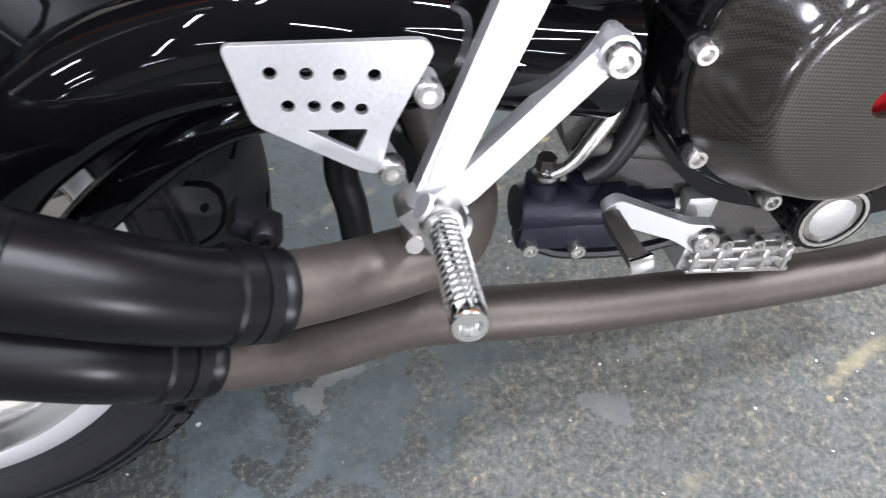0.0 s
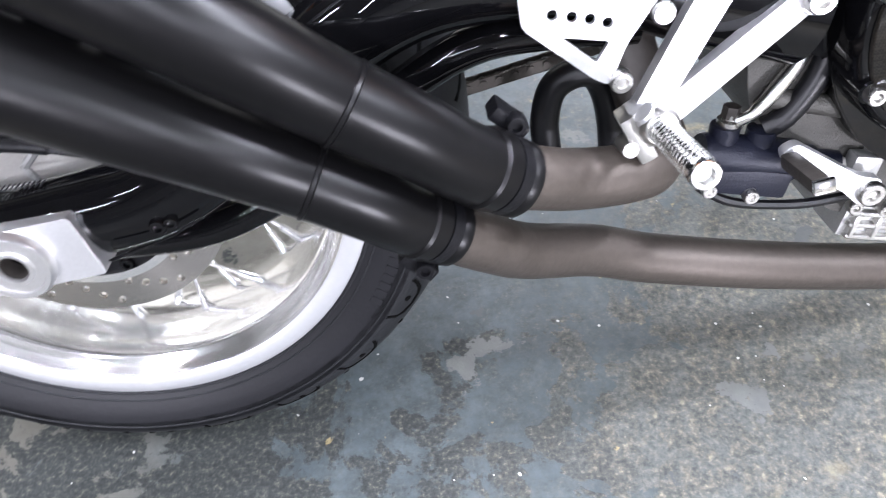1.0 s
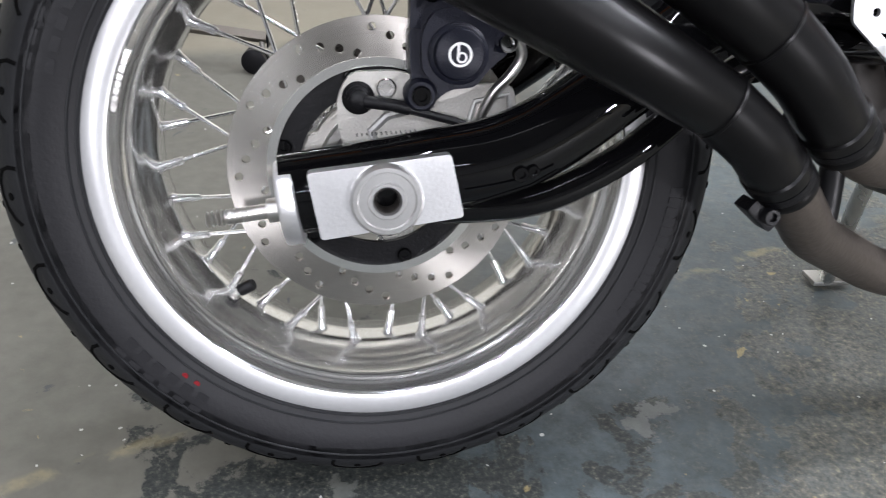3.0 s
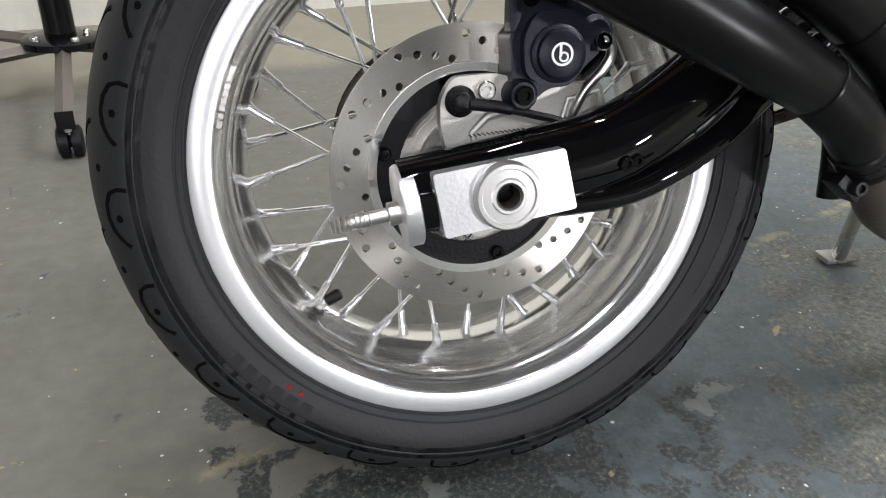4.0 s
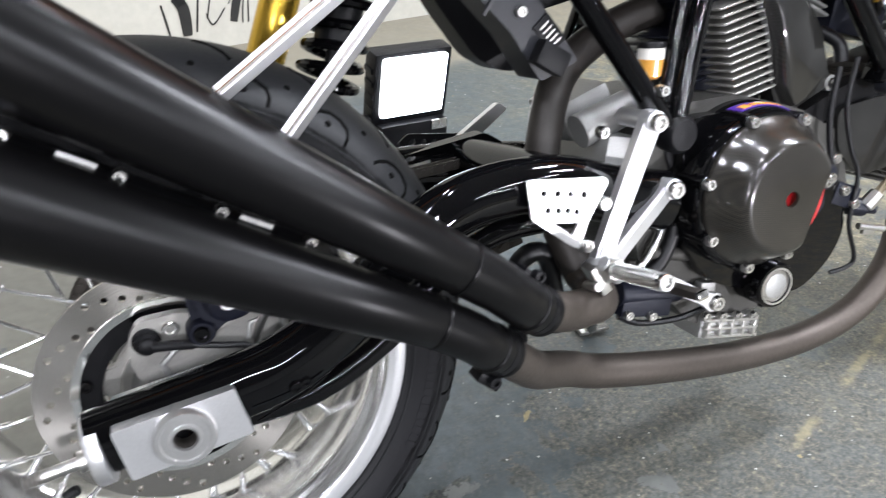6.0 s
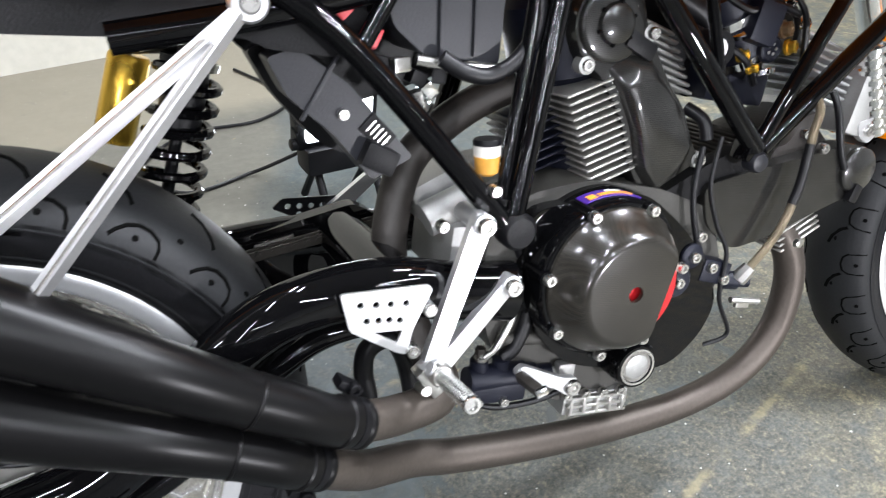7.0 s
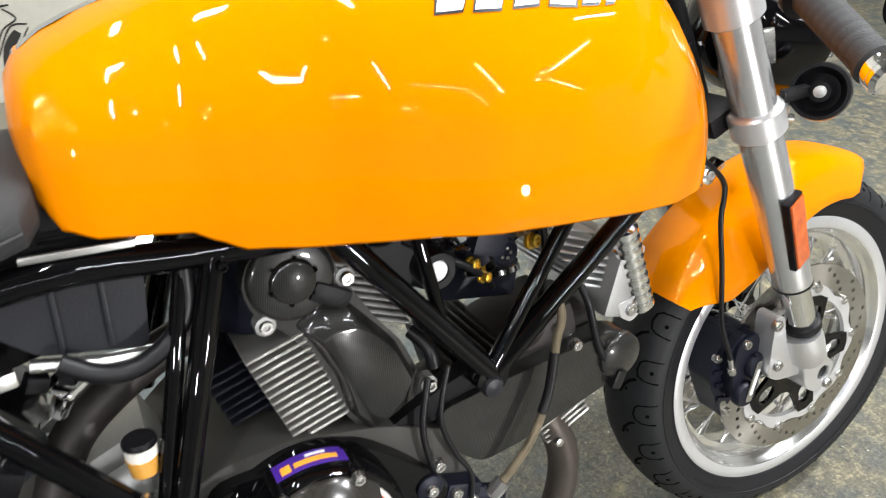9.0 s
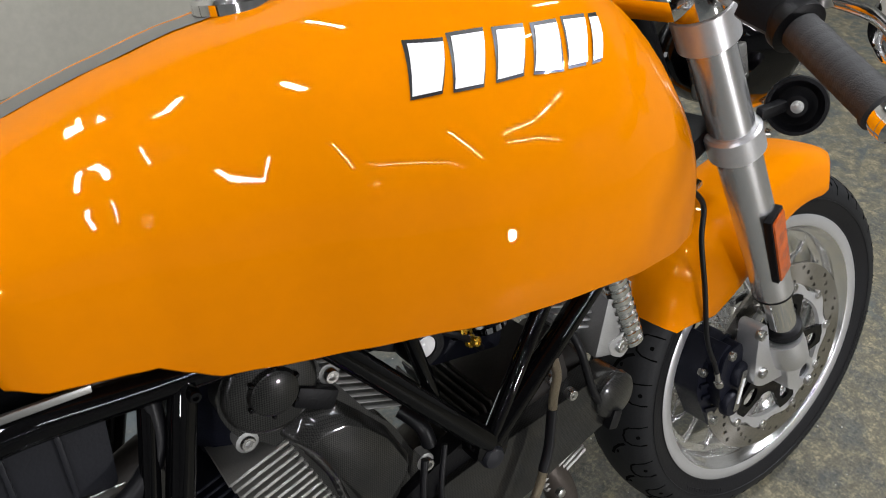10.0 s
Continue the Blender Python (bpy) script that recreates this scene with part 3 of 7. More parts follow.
def tyre_mesh(prof, n=120):
    full = [(r, -y) for r, y in prof] + [(r, y) for r, y in reversed(prof)]
    return lathe(full + full[:1], n)


def spokes(parent, hub, rim_r, first, near_y, far_y, swing=60.0):
    """Thirty-six crossed spokes with their nipples, ten degrees apart; near and far flange take turns, two lean forward and two back."""
    hr, hh = hub
    kinds = {}
    for side, y in ((-1, near_y), (1, far_y)):
        for lean in (-1, 1):
            a1 = radians(swing) * lean
            p1 = Vector((rim_r, y, 0))
            p0 = Vector((hr * 0.92 * math.cos(a1), side * (hh - 0.003), hr * 0.92 * math.sin(a1)))
            d = (p1 - p0).normalized()
            kinds[side, lean] = (mesh_of("spoke", sweep([p0, p1 - d * 0.010], 0.0019, 8), M_SPOKE),
                                 mesh_of("spoke_nipple", joined(turned(p1 - d * 0.024, p1 + d * 0.004, [(0, 0.0024), (0.0012, 0.0037), (0.014, 0.0037), (0.0145, 0.0043), (0.020, 0.0043), (0.024, 0.0056), (0.027, 0.0062)], 10), turned(p1 + Vector((0.003, 0, 0)), p1 - Vector((0.004, 0, 0)), [(0, 0.0075), (0.0015, 0.0068), (0.003, 0.0045)], 12)), M_SPOKE))
    for k in range(36):
        side = -1 if k % 2 == 0 else 1
        lean = 1 if k % 4 in (0, 3) else -1
        m = Matrix.Rotation(-radians(first + 10 * k), 4, "Y")
        sp, ni = kinds[side, lean]
        part("spoke", sp, None, parent, "", m)
        part("spoke_nipple", ni, None, parent, "", m)


def drilled_disc(r0, r1, y, th, radii, count, first, hole):
    """A brake disc whose holes run outward in short spirals: the radii take turns from hole to hole."""
    holes = [circle2(0, 0, r0, 96)]
    for k in range(count):
        a = radians(first + 360.0 * k / count)
        r = radii[k % len(radii)]
        holes.append(circle2(r * math.cos(a), r * math.sin(a), hole, 12))
    return plate(circle2(0, 0, r1, 144), y, y + th, holes, 0.0005)


REAR_PROF = [(0.219, 0.058), (0.2215, 0.069), (0.226, 0.074), (0.232, 0.0765), (0.238, 0.080), (0.250, 0.0865), (0.262, 0.0895), (0.274, 0.0895), (0.284, 0.083), (0.2925, 0.074), (0.300, 0.0625), (0.3068, 0.048), (0.3122, 0.030), (0.315, 0.012), (0.3153, 0.0)]
FRONT_PROF = [(0.219, 0.040), (0.2215, 0.046), (0.226, 0.050), (0.232, 0.052), (0.240, 0.055), (0.250, 0.0585), (0.260, 0.0600), (0.270, 0.0590), (0.279, 0.0545), (0.287, 0.046), (0.293, 0.035), (0.2975, 0.022), (0.2995, 0.010), (0.300, 0.0)]


def surface_at(prof, s):
    """A point of the tyre's section at s from 0 (bead) to 1 (crown)."""
    k = min(int(s * (len(prof) - 1)), len(prof) - 2)
    u = s * (len(prof) - 1) - k
    return prof[k][0] * (1 - u) + prof[k + 1][0] * u, prof[k][1] * (1 - u) + prof[k + 1][1] * u


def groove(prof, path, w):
    """A sunk-looking groove: a narrow near-black band, the groove's shade as colour, along (section position, angle)
    points, edges in the rubber.
    """
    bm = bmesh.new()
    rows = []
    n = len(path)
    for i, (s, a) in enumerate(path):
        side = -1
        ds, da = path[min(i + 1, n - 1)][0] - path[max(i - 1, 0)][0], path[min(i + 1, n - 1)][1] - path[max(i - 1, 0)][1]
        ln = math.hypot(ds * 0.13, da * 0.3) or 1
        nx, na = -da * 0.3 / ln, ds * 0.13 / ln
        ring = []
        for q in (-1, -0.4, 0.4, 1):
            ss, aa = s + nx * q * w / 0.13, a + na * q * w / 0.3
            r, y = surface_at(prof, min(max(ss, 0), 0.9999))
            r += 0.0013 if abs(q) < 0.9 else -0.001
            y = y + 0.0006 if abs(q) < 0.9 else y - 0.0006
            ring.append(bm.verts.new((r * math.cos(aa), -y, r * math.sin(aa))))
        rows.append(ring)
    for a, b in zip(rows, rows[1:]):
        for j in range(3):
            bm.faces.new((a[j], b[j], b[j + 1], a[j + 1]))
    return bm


def dress_tyre(parent, prof, count, big=True):
    """Hook-shaped grooves open towards the sidewall, each round a pip, with short grooves near the crown."""
    hook = [(0.50, 0.0), (0.56, 0.0), (0.615, 0.012), (0.650, 0.045), (0.655, 0.085), (0.630, 0.120), (0.585, 0.147), (0.545, 0.165)] if big else [(0.52, 0.0), (0.62, 0.0), (0.715, 0.004), (0.755, 0.022), (0.770, 0.062), (0.755, 0.098), (0.70, 0.116), (0.60, 0.124), (0.54, 0.127)]
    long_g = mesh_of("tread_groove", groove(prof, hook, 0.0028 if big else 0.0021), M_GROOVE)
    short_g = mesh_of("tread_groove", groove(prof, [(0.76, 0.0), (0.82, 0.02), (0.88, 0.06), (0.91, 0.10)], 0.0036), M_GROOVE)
    pips = []
    for s, a in ((0.575 if big else 0.635, 0.082 if big else 0.064), (0.68 if big else 0.84, 0.235 if big else 0.19)):
        r, y = surface_at(prof, s)
        p = Vector((r * math.cos(a), -y, r * math.sin(a)))
        out = Vector((math.cos(a), -1.0, math.sin(a))).normalized()
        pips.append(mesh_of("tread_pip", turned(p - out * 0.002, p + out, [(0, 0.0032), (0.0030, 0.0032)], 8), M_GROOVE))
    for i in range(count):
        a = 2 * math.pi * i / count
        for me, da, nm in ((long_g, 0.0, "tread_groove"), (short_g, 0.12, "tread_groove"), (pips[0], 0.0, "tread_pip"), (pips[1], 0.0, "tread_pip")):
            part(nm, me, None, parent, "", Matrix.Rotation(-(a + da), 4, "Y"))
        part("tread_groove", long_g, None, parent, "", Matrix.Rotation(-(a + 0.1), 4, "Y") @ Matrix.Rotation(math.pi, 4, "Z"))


def sidewall_bars(parent, prof, runs):
    """Raised moulded marks on the sidewall, too worn to read: bars round an arc."""
    for a0, cnt, s0, s1, w in runs:
        (ra, ya), (rb, yb) = surface_at(prof, s0), surface_at(prof, s1)
        for k in range(cnt):
            a = a0 + k * w * 1.5 / ra
            bm = bmesh.new()
            vs = []
            for r, y in ((ra, ya), (rb, yb)):
                for q in (0, w / ra):
                    for lift in (-0.001, 0.0007):
                        vs.append(bm.verts.new((r * math.cos(a + q), -y - lift, r * math.sin(a + q))))
            for f in ((1, 3, 7, 5), (0, 1, 5, 4), (2, 3, 7, 6), (0, 1, 3, 2), (4, 5, 7, 6)):
                bm.faces.new([vs[i] for i in f])
            part("moulded_mark", bm, M_RUBBER, parent)


def sidewall_rings(parent, prof, places):
    """Raised moulding lines round the sidewall."""
    for s in places:
        r, y = surface_at(prof, s)
        for side in (-1, 1):
            part("sidewall_ring", lathe([(r - 0.0014, side * (y - 0.0008)), (r - 0.0005, side * (y + 0.0010)), (r + 0.0005, side * (y + 0.0010)), (r + 0.0014, side * (y - 0.0008))], 96), M_TREAD, parent)


# rear wheel
HUB_R = (0.058, 0.052)
rear = part("rear_wheel", wheel_core(0.232, 0.077, HUB_R), M_RIM, bike, "spoked rear wheel with a polished alloy rim")
part("tyre", tyre_mesh(REAR_PROF), M_RUBBER, rear, "wide black road tyre")
part("rim_flange", lathe([(0.2316, -0.0771), (0.2300, -0.0783), (0.2145, -0.0776), (0.2128, -0.0764), (0.2145, -0.0772), (0.2300, -0.0779), (0.2316, -0.0771)], 96), M_SATIN, rear, "satin white outer flange of the rim")
spokes(rear, HUB_R, 0.1885, 244.6, -0.014, 0.002)
part("tread_band", lathe([(r + 0.0006, y) for r, y in [(r, -y) for r, y in REAR_PROF[6:]] + [(r, y) for r, y in reversed(REAR_PROF[6:-1])]], 120), M_TREAD, rear, "scrubbed grey tread")
dress_tyre(rear, REAR_PROF, 22)
sidewall_rings(rear, REAR_PROF, (0.24, 0.30, 0.47))
sidewall_bars(rear, REAR_PROF, [(2.55, 5, 0.36, 0.48, 0.011), (3.75, 6, 0.36, 0.46, 0.010), (5.75, 14, 0.38, 0.44, 0.006), (0.1, 12, 0.38, 0.44, 0.006)])
for ang in (3.975, 4.025):
    r0, y0 = surface_at(REAR_PROF, 0.34)
    part("paint_dot", turned((r0 * math.cos(ang), -y0 + 0.001, r0 * math.sin(ang)), (r0 * math.cos(ang), -y0 - 0.2, r0 * math.sin(ang)), [(0, 0.003), (0.0014, 0.003)], 10), M_DOT, rear, "red chalk dot")
part("brake_disc", drilled_disc(0.086, 0.1212, -0.0815, 0.005, (0.0940, 0.1003, 0.1065, 0.1125), 48, 161.0, 0.0034), M_DISC, rear, "drilled steel rear brake disc")
part("disc_edge", plate(circle2(0, 0, 0.0900, 96), -0.0842, -0.0800, [circle2(0, 0, 0.0828, 96)]), M_POLISH, rear, "bright machined inner edge of the disc")
part("disc_carrier", plate(circle2(0, 0, 0.0845, 72), -0.0795, -0.0735, [circle2(0, 0, 0.064, 60)]), M_PLASTIC, rear, "black disc carrier")
star = []
for k in range(60):
    a = 2 * math.pi * k / 60
    r = 0.057 + 0.015 * max(0.0, math.cos(6 * (a - 0.82))) ** 0.7
    star.append((r * math.cos(a), r * math.sin(a)))
part("hub_star", plate(star, -0.0728, -0.064, [circle2(0, 0, 0.046, 40)], 0.0015), M_FIN, rear, "cast alloy six-armed hub flange")
part("hub_ring", lathe([(0.040, -0.080), (0.047, -0.080), (0.049, -0.078), (0.049, -0.060), (0.040, -0.060)], 48), M_STEEL, rear)
for k in range(6):
    a = 0.82 + k * 1.047
    bolt(rear, (0.078 * math.cos(a), -0.080, 0.078 * math.sin(a)), 0.006, 0.004, mat=M_GLOSS)
part("hub_flange", lathe([(0.02, -0.073), (0.049, -0.073), (0.052, -0.07), (0.052, -0.052), (0.03, -0.048), (0.02, -0.048)], 40), M_CAST, rear)
part("valve_stem", sweep([(-0.139, -0.012, -0.140), (-0.124, -0.014, -0.132)], 0.0048, 12), M_STEEL, rear)
part("valve_cap", turned((-0.126, -0.0138, -0.133), (-0.09, -0.018, -0.113), [(0, 0.0050), (0.001, 0.0060), (0.014, 0.0060), (0.016, 0.0046)], 12), M_PLASTIC, rear, "black valve cap")
for a in (2.72,):
    for k in range(8):
        aa = a + k * 0.028
        part("balance_weight", box((0.2085 * math.cos(aa), -0.0755, 0.2085 * math.sin(aa)), (0.010, 0.003, 0.006), (0, -math.degrees(aa) + 90, 0), 0.001, 1), M_STEEL, rear)
# sprocket on the far side
teeth = [((0.098 if k % 2 else 0.092) * math.cos(2 * math.pi * k / 82), (0.098 if k % 2 else 0.092) * math.sin(2 * math.pi * k / 82)) for k in range(82)]
part("sprocket", plate(teeth, 0.086, 0.093, [circle2(0, 0, 0.045, 30)] + [circle2(0.068 * math.cos(a), 0.068 * math.sin(a), 0.014, 12) for a in (0.5, 1.55, 2.6, 3.64, 4.7, 5.73)]), M_CHAIN, rear, "dark steel sprocket")

# front wheel, turned slightly to the side
HUB_F = (0.045, 0.040)
front = part("front_wheel", wheel_core(0.232, 0.052, HUB_F), M_RIM, bike, "spoked front wheel with a polished alloy rim", pose(1.457, 0, -0.005, -1.7, 0, -3.4))
part("tyre", tyre_mesh(FRONT_PROF), M_RUBBER, front, "narrow black road tyre")
part("rim_flange", lathe([(0.2316, -0.0521), (0.2300, -0.0533), (0.2145, -0.0526), (0.2128, -0.0514), (0.2145, -0.0522), (0.2300, -0.0529), (0.2316, -0.0521)], 96), M_SATIN, front, "satin white outer flange of the rim")
spokes(front, HUB_F, 0.1885, 244.6, -0.008, 0.008)
part("tread_band", lathe([(r + 0.0006, y) for r, y in [(r, -y) for r, y in FRONT_PROF[6:]] + [(r, y) for r, y in reversed(FRONT_PROF[6:-1])]], 120), M_TREAD, front, "scrubbed grey tread")
dress_tyre(front, FRONT_PROF, 24, False)
sidewall_rings(front, FRONT_PROF, (0.24, 0.44))
sidewall_bars(front, FRONT_PROF, [(5.1, 26, 0.40, 0.50, 0.007), (1.2, 10, 0.4, 0.5, 0.009), (3.9, 14, 0.36, 0.40, 0.005)])
for side in (-1, 1):
    part("brake_disc", drilled_disc(0.122, 0.160, side * 0.068 - 0.0025, 0.005, (0.129, 0.1365, 0.144, 0.1515), 56, 0.0, 0.0034), M_DISC, front, "drilled steel front brake disc")
    part("disc_ring", plate([((0.120 + 0.005 * math.cos(10 * 2 * math.pi * k / 100)) * math.cos(2 * math.pi * k / 100), (0.120 + 0.005 * math.cos(10 * 2 * math.pi * k / 100)) * math.sin(2 * math.pi * k / 100)) for k in range(100)], side * 0.068 - 0.005, side * 0.068 + 0.002, [circle2(0, 0, 0.104, 60)]), M_SATIN, front, "bright scalloped inner ring of the disc")
    star = [(r * math.cos(a), r * math.sin(a)) for k in range(5) for r, a in ((0.108, 1.2566 * k - 0.16), (0.110, 1.2566 * k), (0.108, 1.2566 * k + 0.16), (0.062, 1.2566 * k + 0.42), (0.058, 1.2566 * k + 0.63), (0.062, 1.2566 * k + 0.84))]
    slots = [[((0.076 + 0.018 * math.cos(q)) * math.cos(1.2566 * k + 0.16 * math.sin(q)), (0.076 + 0.018 * math.cos(q)) * math.sin(1.2566 * k + 0.16 * math.sin(q))) for q in [2 * math.pi * n / 12 for n in range(12)]] for k in range(5)]
    part("disc_spider", plate(star, side * 0.068 - 0.007, side * 0.068 - 0.001, [circle2(0, 0, 0.036, 24)] + slots), M_GLOSS, front, "black five-armed disc spider")
    if side < 0:
        for k in range(10):
            a = 0.1 + k * 0.6283
            bolt(front, (0.1205 * math.cos(a), -0.0735, 0.1205 * math.sin(a)), 0.0075, 0.003, name="disc_bobbin")

# ---------------------------------------------------------------- swingarm, axle and rear brake
# black box-section arm that rises forward in a bend
arm = part("swingarm", tube([(-0.072, -0.142, -0.006), (0.03, -0.142, 0.012), (0.10, -0.142, 0.030), (0.17, -0.140, 0.075), (0.225, -0.136, 0.122), (0.29, -0.130, 0.150), (0.38, -0.124, 0.152), (0.46, -0.118, 0.128), (0.53, -0.112, 0.11)], [0.030, 0.031, 0.031, 0.029, 0.029, 0.029, 0.030, 0.032, 0.034], 24, 8, (1.0, 0.86)), M_GLOSS, bike, "gloss black tubular swingarm")
part("left_arm", tube([(-0.072, 0.142, -0.006), (0.03, 0.142, 0.012), (0.10, 0.142, 0.030), (0.17, 0.140, 0.075), (0.225, 0.136, 0.115), (0.29, 0.130, 0.125), (0.38, 0.124, 0.125), (0.46, 0.118, 0.118), (0.53, 0.112, 0.11)], 0.030, 20, 8, (1.0, 0.86)), M_GLOSS, arm)
part("cross_tube", sweep([(0.40, -0.12, 0.145), (0.40, 0.12, 0.13)], 0.03, 18), M_GLOSS, arm)
part("brace_rail", tube([(0.04, -0.128, -0.02), (0.12, -0.130, -0.012), (0.19, -0.128, 0.022), (0.25, -0.124, 0.072), (0.32, -0.118, 0.108), (0.42, -0.112, 0.110)], 0.013, 12, 8), M_GLOSS, arm)
BLK = pose(0.0, 0, 0, 0, -9.0, 0)
part("axle_block", plate(rounded([(-0.050, -0.023), (0.053, -0.022), (0.049, 0.025), (-0.052, 0.026)], 0.003), -0.1745, -0.110, (circle2(0, 0, 0.0135, 20),), 0.008), M_BILLET, arm, "satin machined axle block", BLK)
part("axle_nut", lathe([(0.0090, -0.150), (0.0258, -0.150), (0.0258, -0.1790), (0.0238, -0.1820), (0.0208, -0.1820), (0.0200, -0.1802), (0.0138, -0.1802), (0.0126, -0.1820), (0.0104, -0.1820), (0.0090, -0.1790), (0.0090, -0.150)], 48), M_NUT, arm, "bright round axle nut with a deep bore")
part("axle_bore", lathe([(0.0086, -0.180), (0.0089, -0.180), (0.0089, -0.100), (0.0078, -0.100), (0.0078, -0.168), (0.0086, -0.180)], 28), M_DARKPIPE, arm, "dull dark hollow axle")
# near-black disc across the bore, coloured as the shade inside it
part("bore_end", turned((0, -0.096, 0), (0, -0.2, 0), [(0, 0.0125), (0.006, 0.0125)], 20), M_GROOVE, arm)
part("end_cap", turned((-0.062, -0.142, -0.010), (-0.162, -0.142, -0.026), [(0, 0.0300), (0.001, 0.0318), (0.011, 0.0318), (0.013, 0.0305), (0.0135, 0.0285), (0.0145, 0.006)], 48), M_BILLET, arm, "satin swingarm end cap")
part("adjuster_screw", joined(turned((-0.074, -0.150, -0.014), (-0.174, -0.150, -0.030), [(0, 0.009), (0.010, 0.009), (0.011, 0.0055), (0.0395, 0.0055), (0.041, 0.004)], 16)), M_STEEL, arm, "threaded chain adjuster")
for k in range(9):
    s = 0.024 + 0.0035 * k
    part("thread_ring", turned((-0.074 - s * 0.987, -0.150, -0.014 - s * 0.158), (-0.174 - s, -0.150, -0.030 - s * 0.16), [(0, 0.0052), (0.0008, 0.0062), (0.0016, 0.0052)], 12), M_STEEL, arm)
for k in range(13):
    part("scale_mark", box((-0.02 + k * 0.0035, -0.1450, 0.0395 + k * 0.0003), (0.0008, 0.009, 0.0008), (0, -9, 0), 0, 1), M_BOX, arm)
bolt(arm, (0.097, -0.167, 0.017), 0.006, 0.004, mat=M_GLOSS)
bolt(arm, (0.106, -0.166, 0.019), 0.005, 0.004, mat=M_GLOSS)
part("arm_slot_edge", sweep([(0.06, -0.1735, -0.004), (0.105, -0.168, 0.009), (0.125, -0.166, 0.02)], 0.0012, 6), M_GLOSS, arm)

cal = part("rear_caliper", joined(plate(rounded([(0.020, 0.086), (0.018, 0.112), (0.026, 0.118), (0.024, 0.150), (0.060, 0.156), (0.084, 0.146), (0.090, 0.122), (0.098, 0.112), (0.094, 0.098), (0.080, 0.086), (0.070, 0.072), (0.050, 0.070), (0.036, 0.058), (0.022, 0.066)], 0.006), -0.118, -0.086, (), 0.005),
          plate(rounded([(0.028, 0.082), (0.026, 0.110), (0.036, 0.128), (0.070, 0.130), (0.082, 0.112), (0.078, 0.088), (0.062, 0.076), (0.040, 0.074)], 0.008), -0.128, -0.116, (), 0.004),
          turned((0.028, -0.100, 0.066), (0.028, -0.2, 0.066), [(0, 0.0125), (0.022, 0.0125), (0.026, 0.010)], 18), turned((0.088, -0.100, 0.112), (0.088, -0.2, 0.112), [(0, 0.014), (0.020, 0.014), (0.024, 0.010)], 18)), M_CAL, bike, "dark anodised two-piston rear brake caliper")
part("bridge", box((0.050, -0.104, 0.150), (0.050, 0.044, 0.014), (0, 4, 0), 0.005), M_CAL, cal)
part("pad_edge", box((0.0225, -0.110, 0.128), (0.008, 0.018, 0.030), (0, 0, 0), 0.002), M_CAL, cal)
part("piston_cover", turned((0.054, -0.124, 0.097), (0.054, -0.3, 0.097), [(0, 0.0225), (0.006, 0.0220), (0.0072, 0.0200), (0.0076, 0.0190), (0.0118, 0.0180), (0.0128, 0.0165), (0.0128, 0.0001)], 40), M_CAL, cal)
part("logo_ring", plate(circle2(0.054, 0.097, 0.0088, 28), -0.1372, -0.1366, [circle2(0.054, 0.097, 0.0070, 28)]), M_WHITE, cal, "plain white printed ring")
part("logo_bar", box((0.0525, -0.1370, 0.0995), (0.0020, 0.0008, 0.009), bevel=0), M_WHITE, cal)
part("logo_bar", plate(circle2(0.0552, 0.0950, 0.0040, 18), -0.1372, -0.1366, [circle2(0.0552, 0.0950, 0.0025, 18)]), M_WHITE, cal)
bolt(cal, (0.091, -0.124, 0.106), 0.0075, 0.006, mat=M_CHROME, name="banjo_bolt")
bolt(cal, (0.028, -0.126, 0.066), 0.0075, 0.005, mat=M_GLOSS)
bolt(cal, (0.034, -0.118, 0.138), 0.0065, 0.005, mat=M_GLOSS)
part("bleed_nipple", turned((0.094, -0.112, 0.122), (0.108, -0.124, 0.136), [(0, 0.006), (0.006, 0.006), (0.008, 0.0035), (0.020, 0.0035), (0.022, 0.0025)], 10), M_CHROME, cal)
part("brake_line_end", tube([(0.100, -0.116, 0.108), (0.105, -0.114, 0.096), (0.098, -0.112, 0.082), (0.086, -0.110, 0.068), (0.078, -0.106, 0.050), (0.074, -0.100, 0.034)], 0.0042, 10), M_STEEL, cal)
carr = part("caliper_carrier", plate(rounded([(-0.034, 0.062), (-0.024, 0.080), (0.012, 0.082), (0.05, 0.072), (0.102, 0.074), (0.108, 0.046), (0.108, 0.026), (-0.010, 0.010), (-0.026, 0.014), (-0.034, 0.040)], 0.008), -0.1060, -0.094, (), 0.003), M_FIN, bike, "cast alloy caliper carrier")
part("rib", sweep([(-0.004, -0.106, 0.024), (-0.008, -0.106, 0.036), (0.004, -0.107, 0.048), (0.03, -0.107, 0.055)], 0.0035, 8), M_CAST, carr)
part("rib", sweep([(0.068, -0.106, 0.044), (0.072, -0.107, 0.060), (0.098, -0.106, 0.066), (0.104, -0.106, 0.036)], 0.0025, 8), M_CAST, carr)
part("pin_boot", turned((-0.018, -0.104, 0.061), (-0.018, -0.3, 0.058), [(0, 0.0125), (0.004, 0.0125), (0.006, 0.0100), (0.010, 0.0100), (0.012, 0.0075), (0.016, 0.0075), (0.018, 0.005)], 24), M_PLASTIC, carr)
bolt(carr, (0.003, -0.107, 0.069), 0.0075, 0.004)
part("sensor", sweep([(-0.014, -0.119, 0.060), (0.006, -0.120, 0.058), (0.020, -0.119, 0.055)], 0.0048, 10), M_PLASTIC, carr, "black wheel-speed sensor plug")
part("sensor_cable", tube([(0.018, -0.119, 0.055), (0.04, -0.12, 0.050), (0.062, -0.118, 0.044), (0.075, -0.118, 0.034), (0.078, -0.122, 0.024)], 0.0032, 8), M_HOSE, carr)
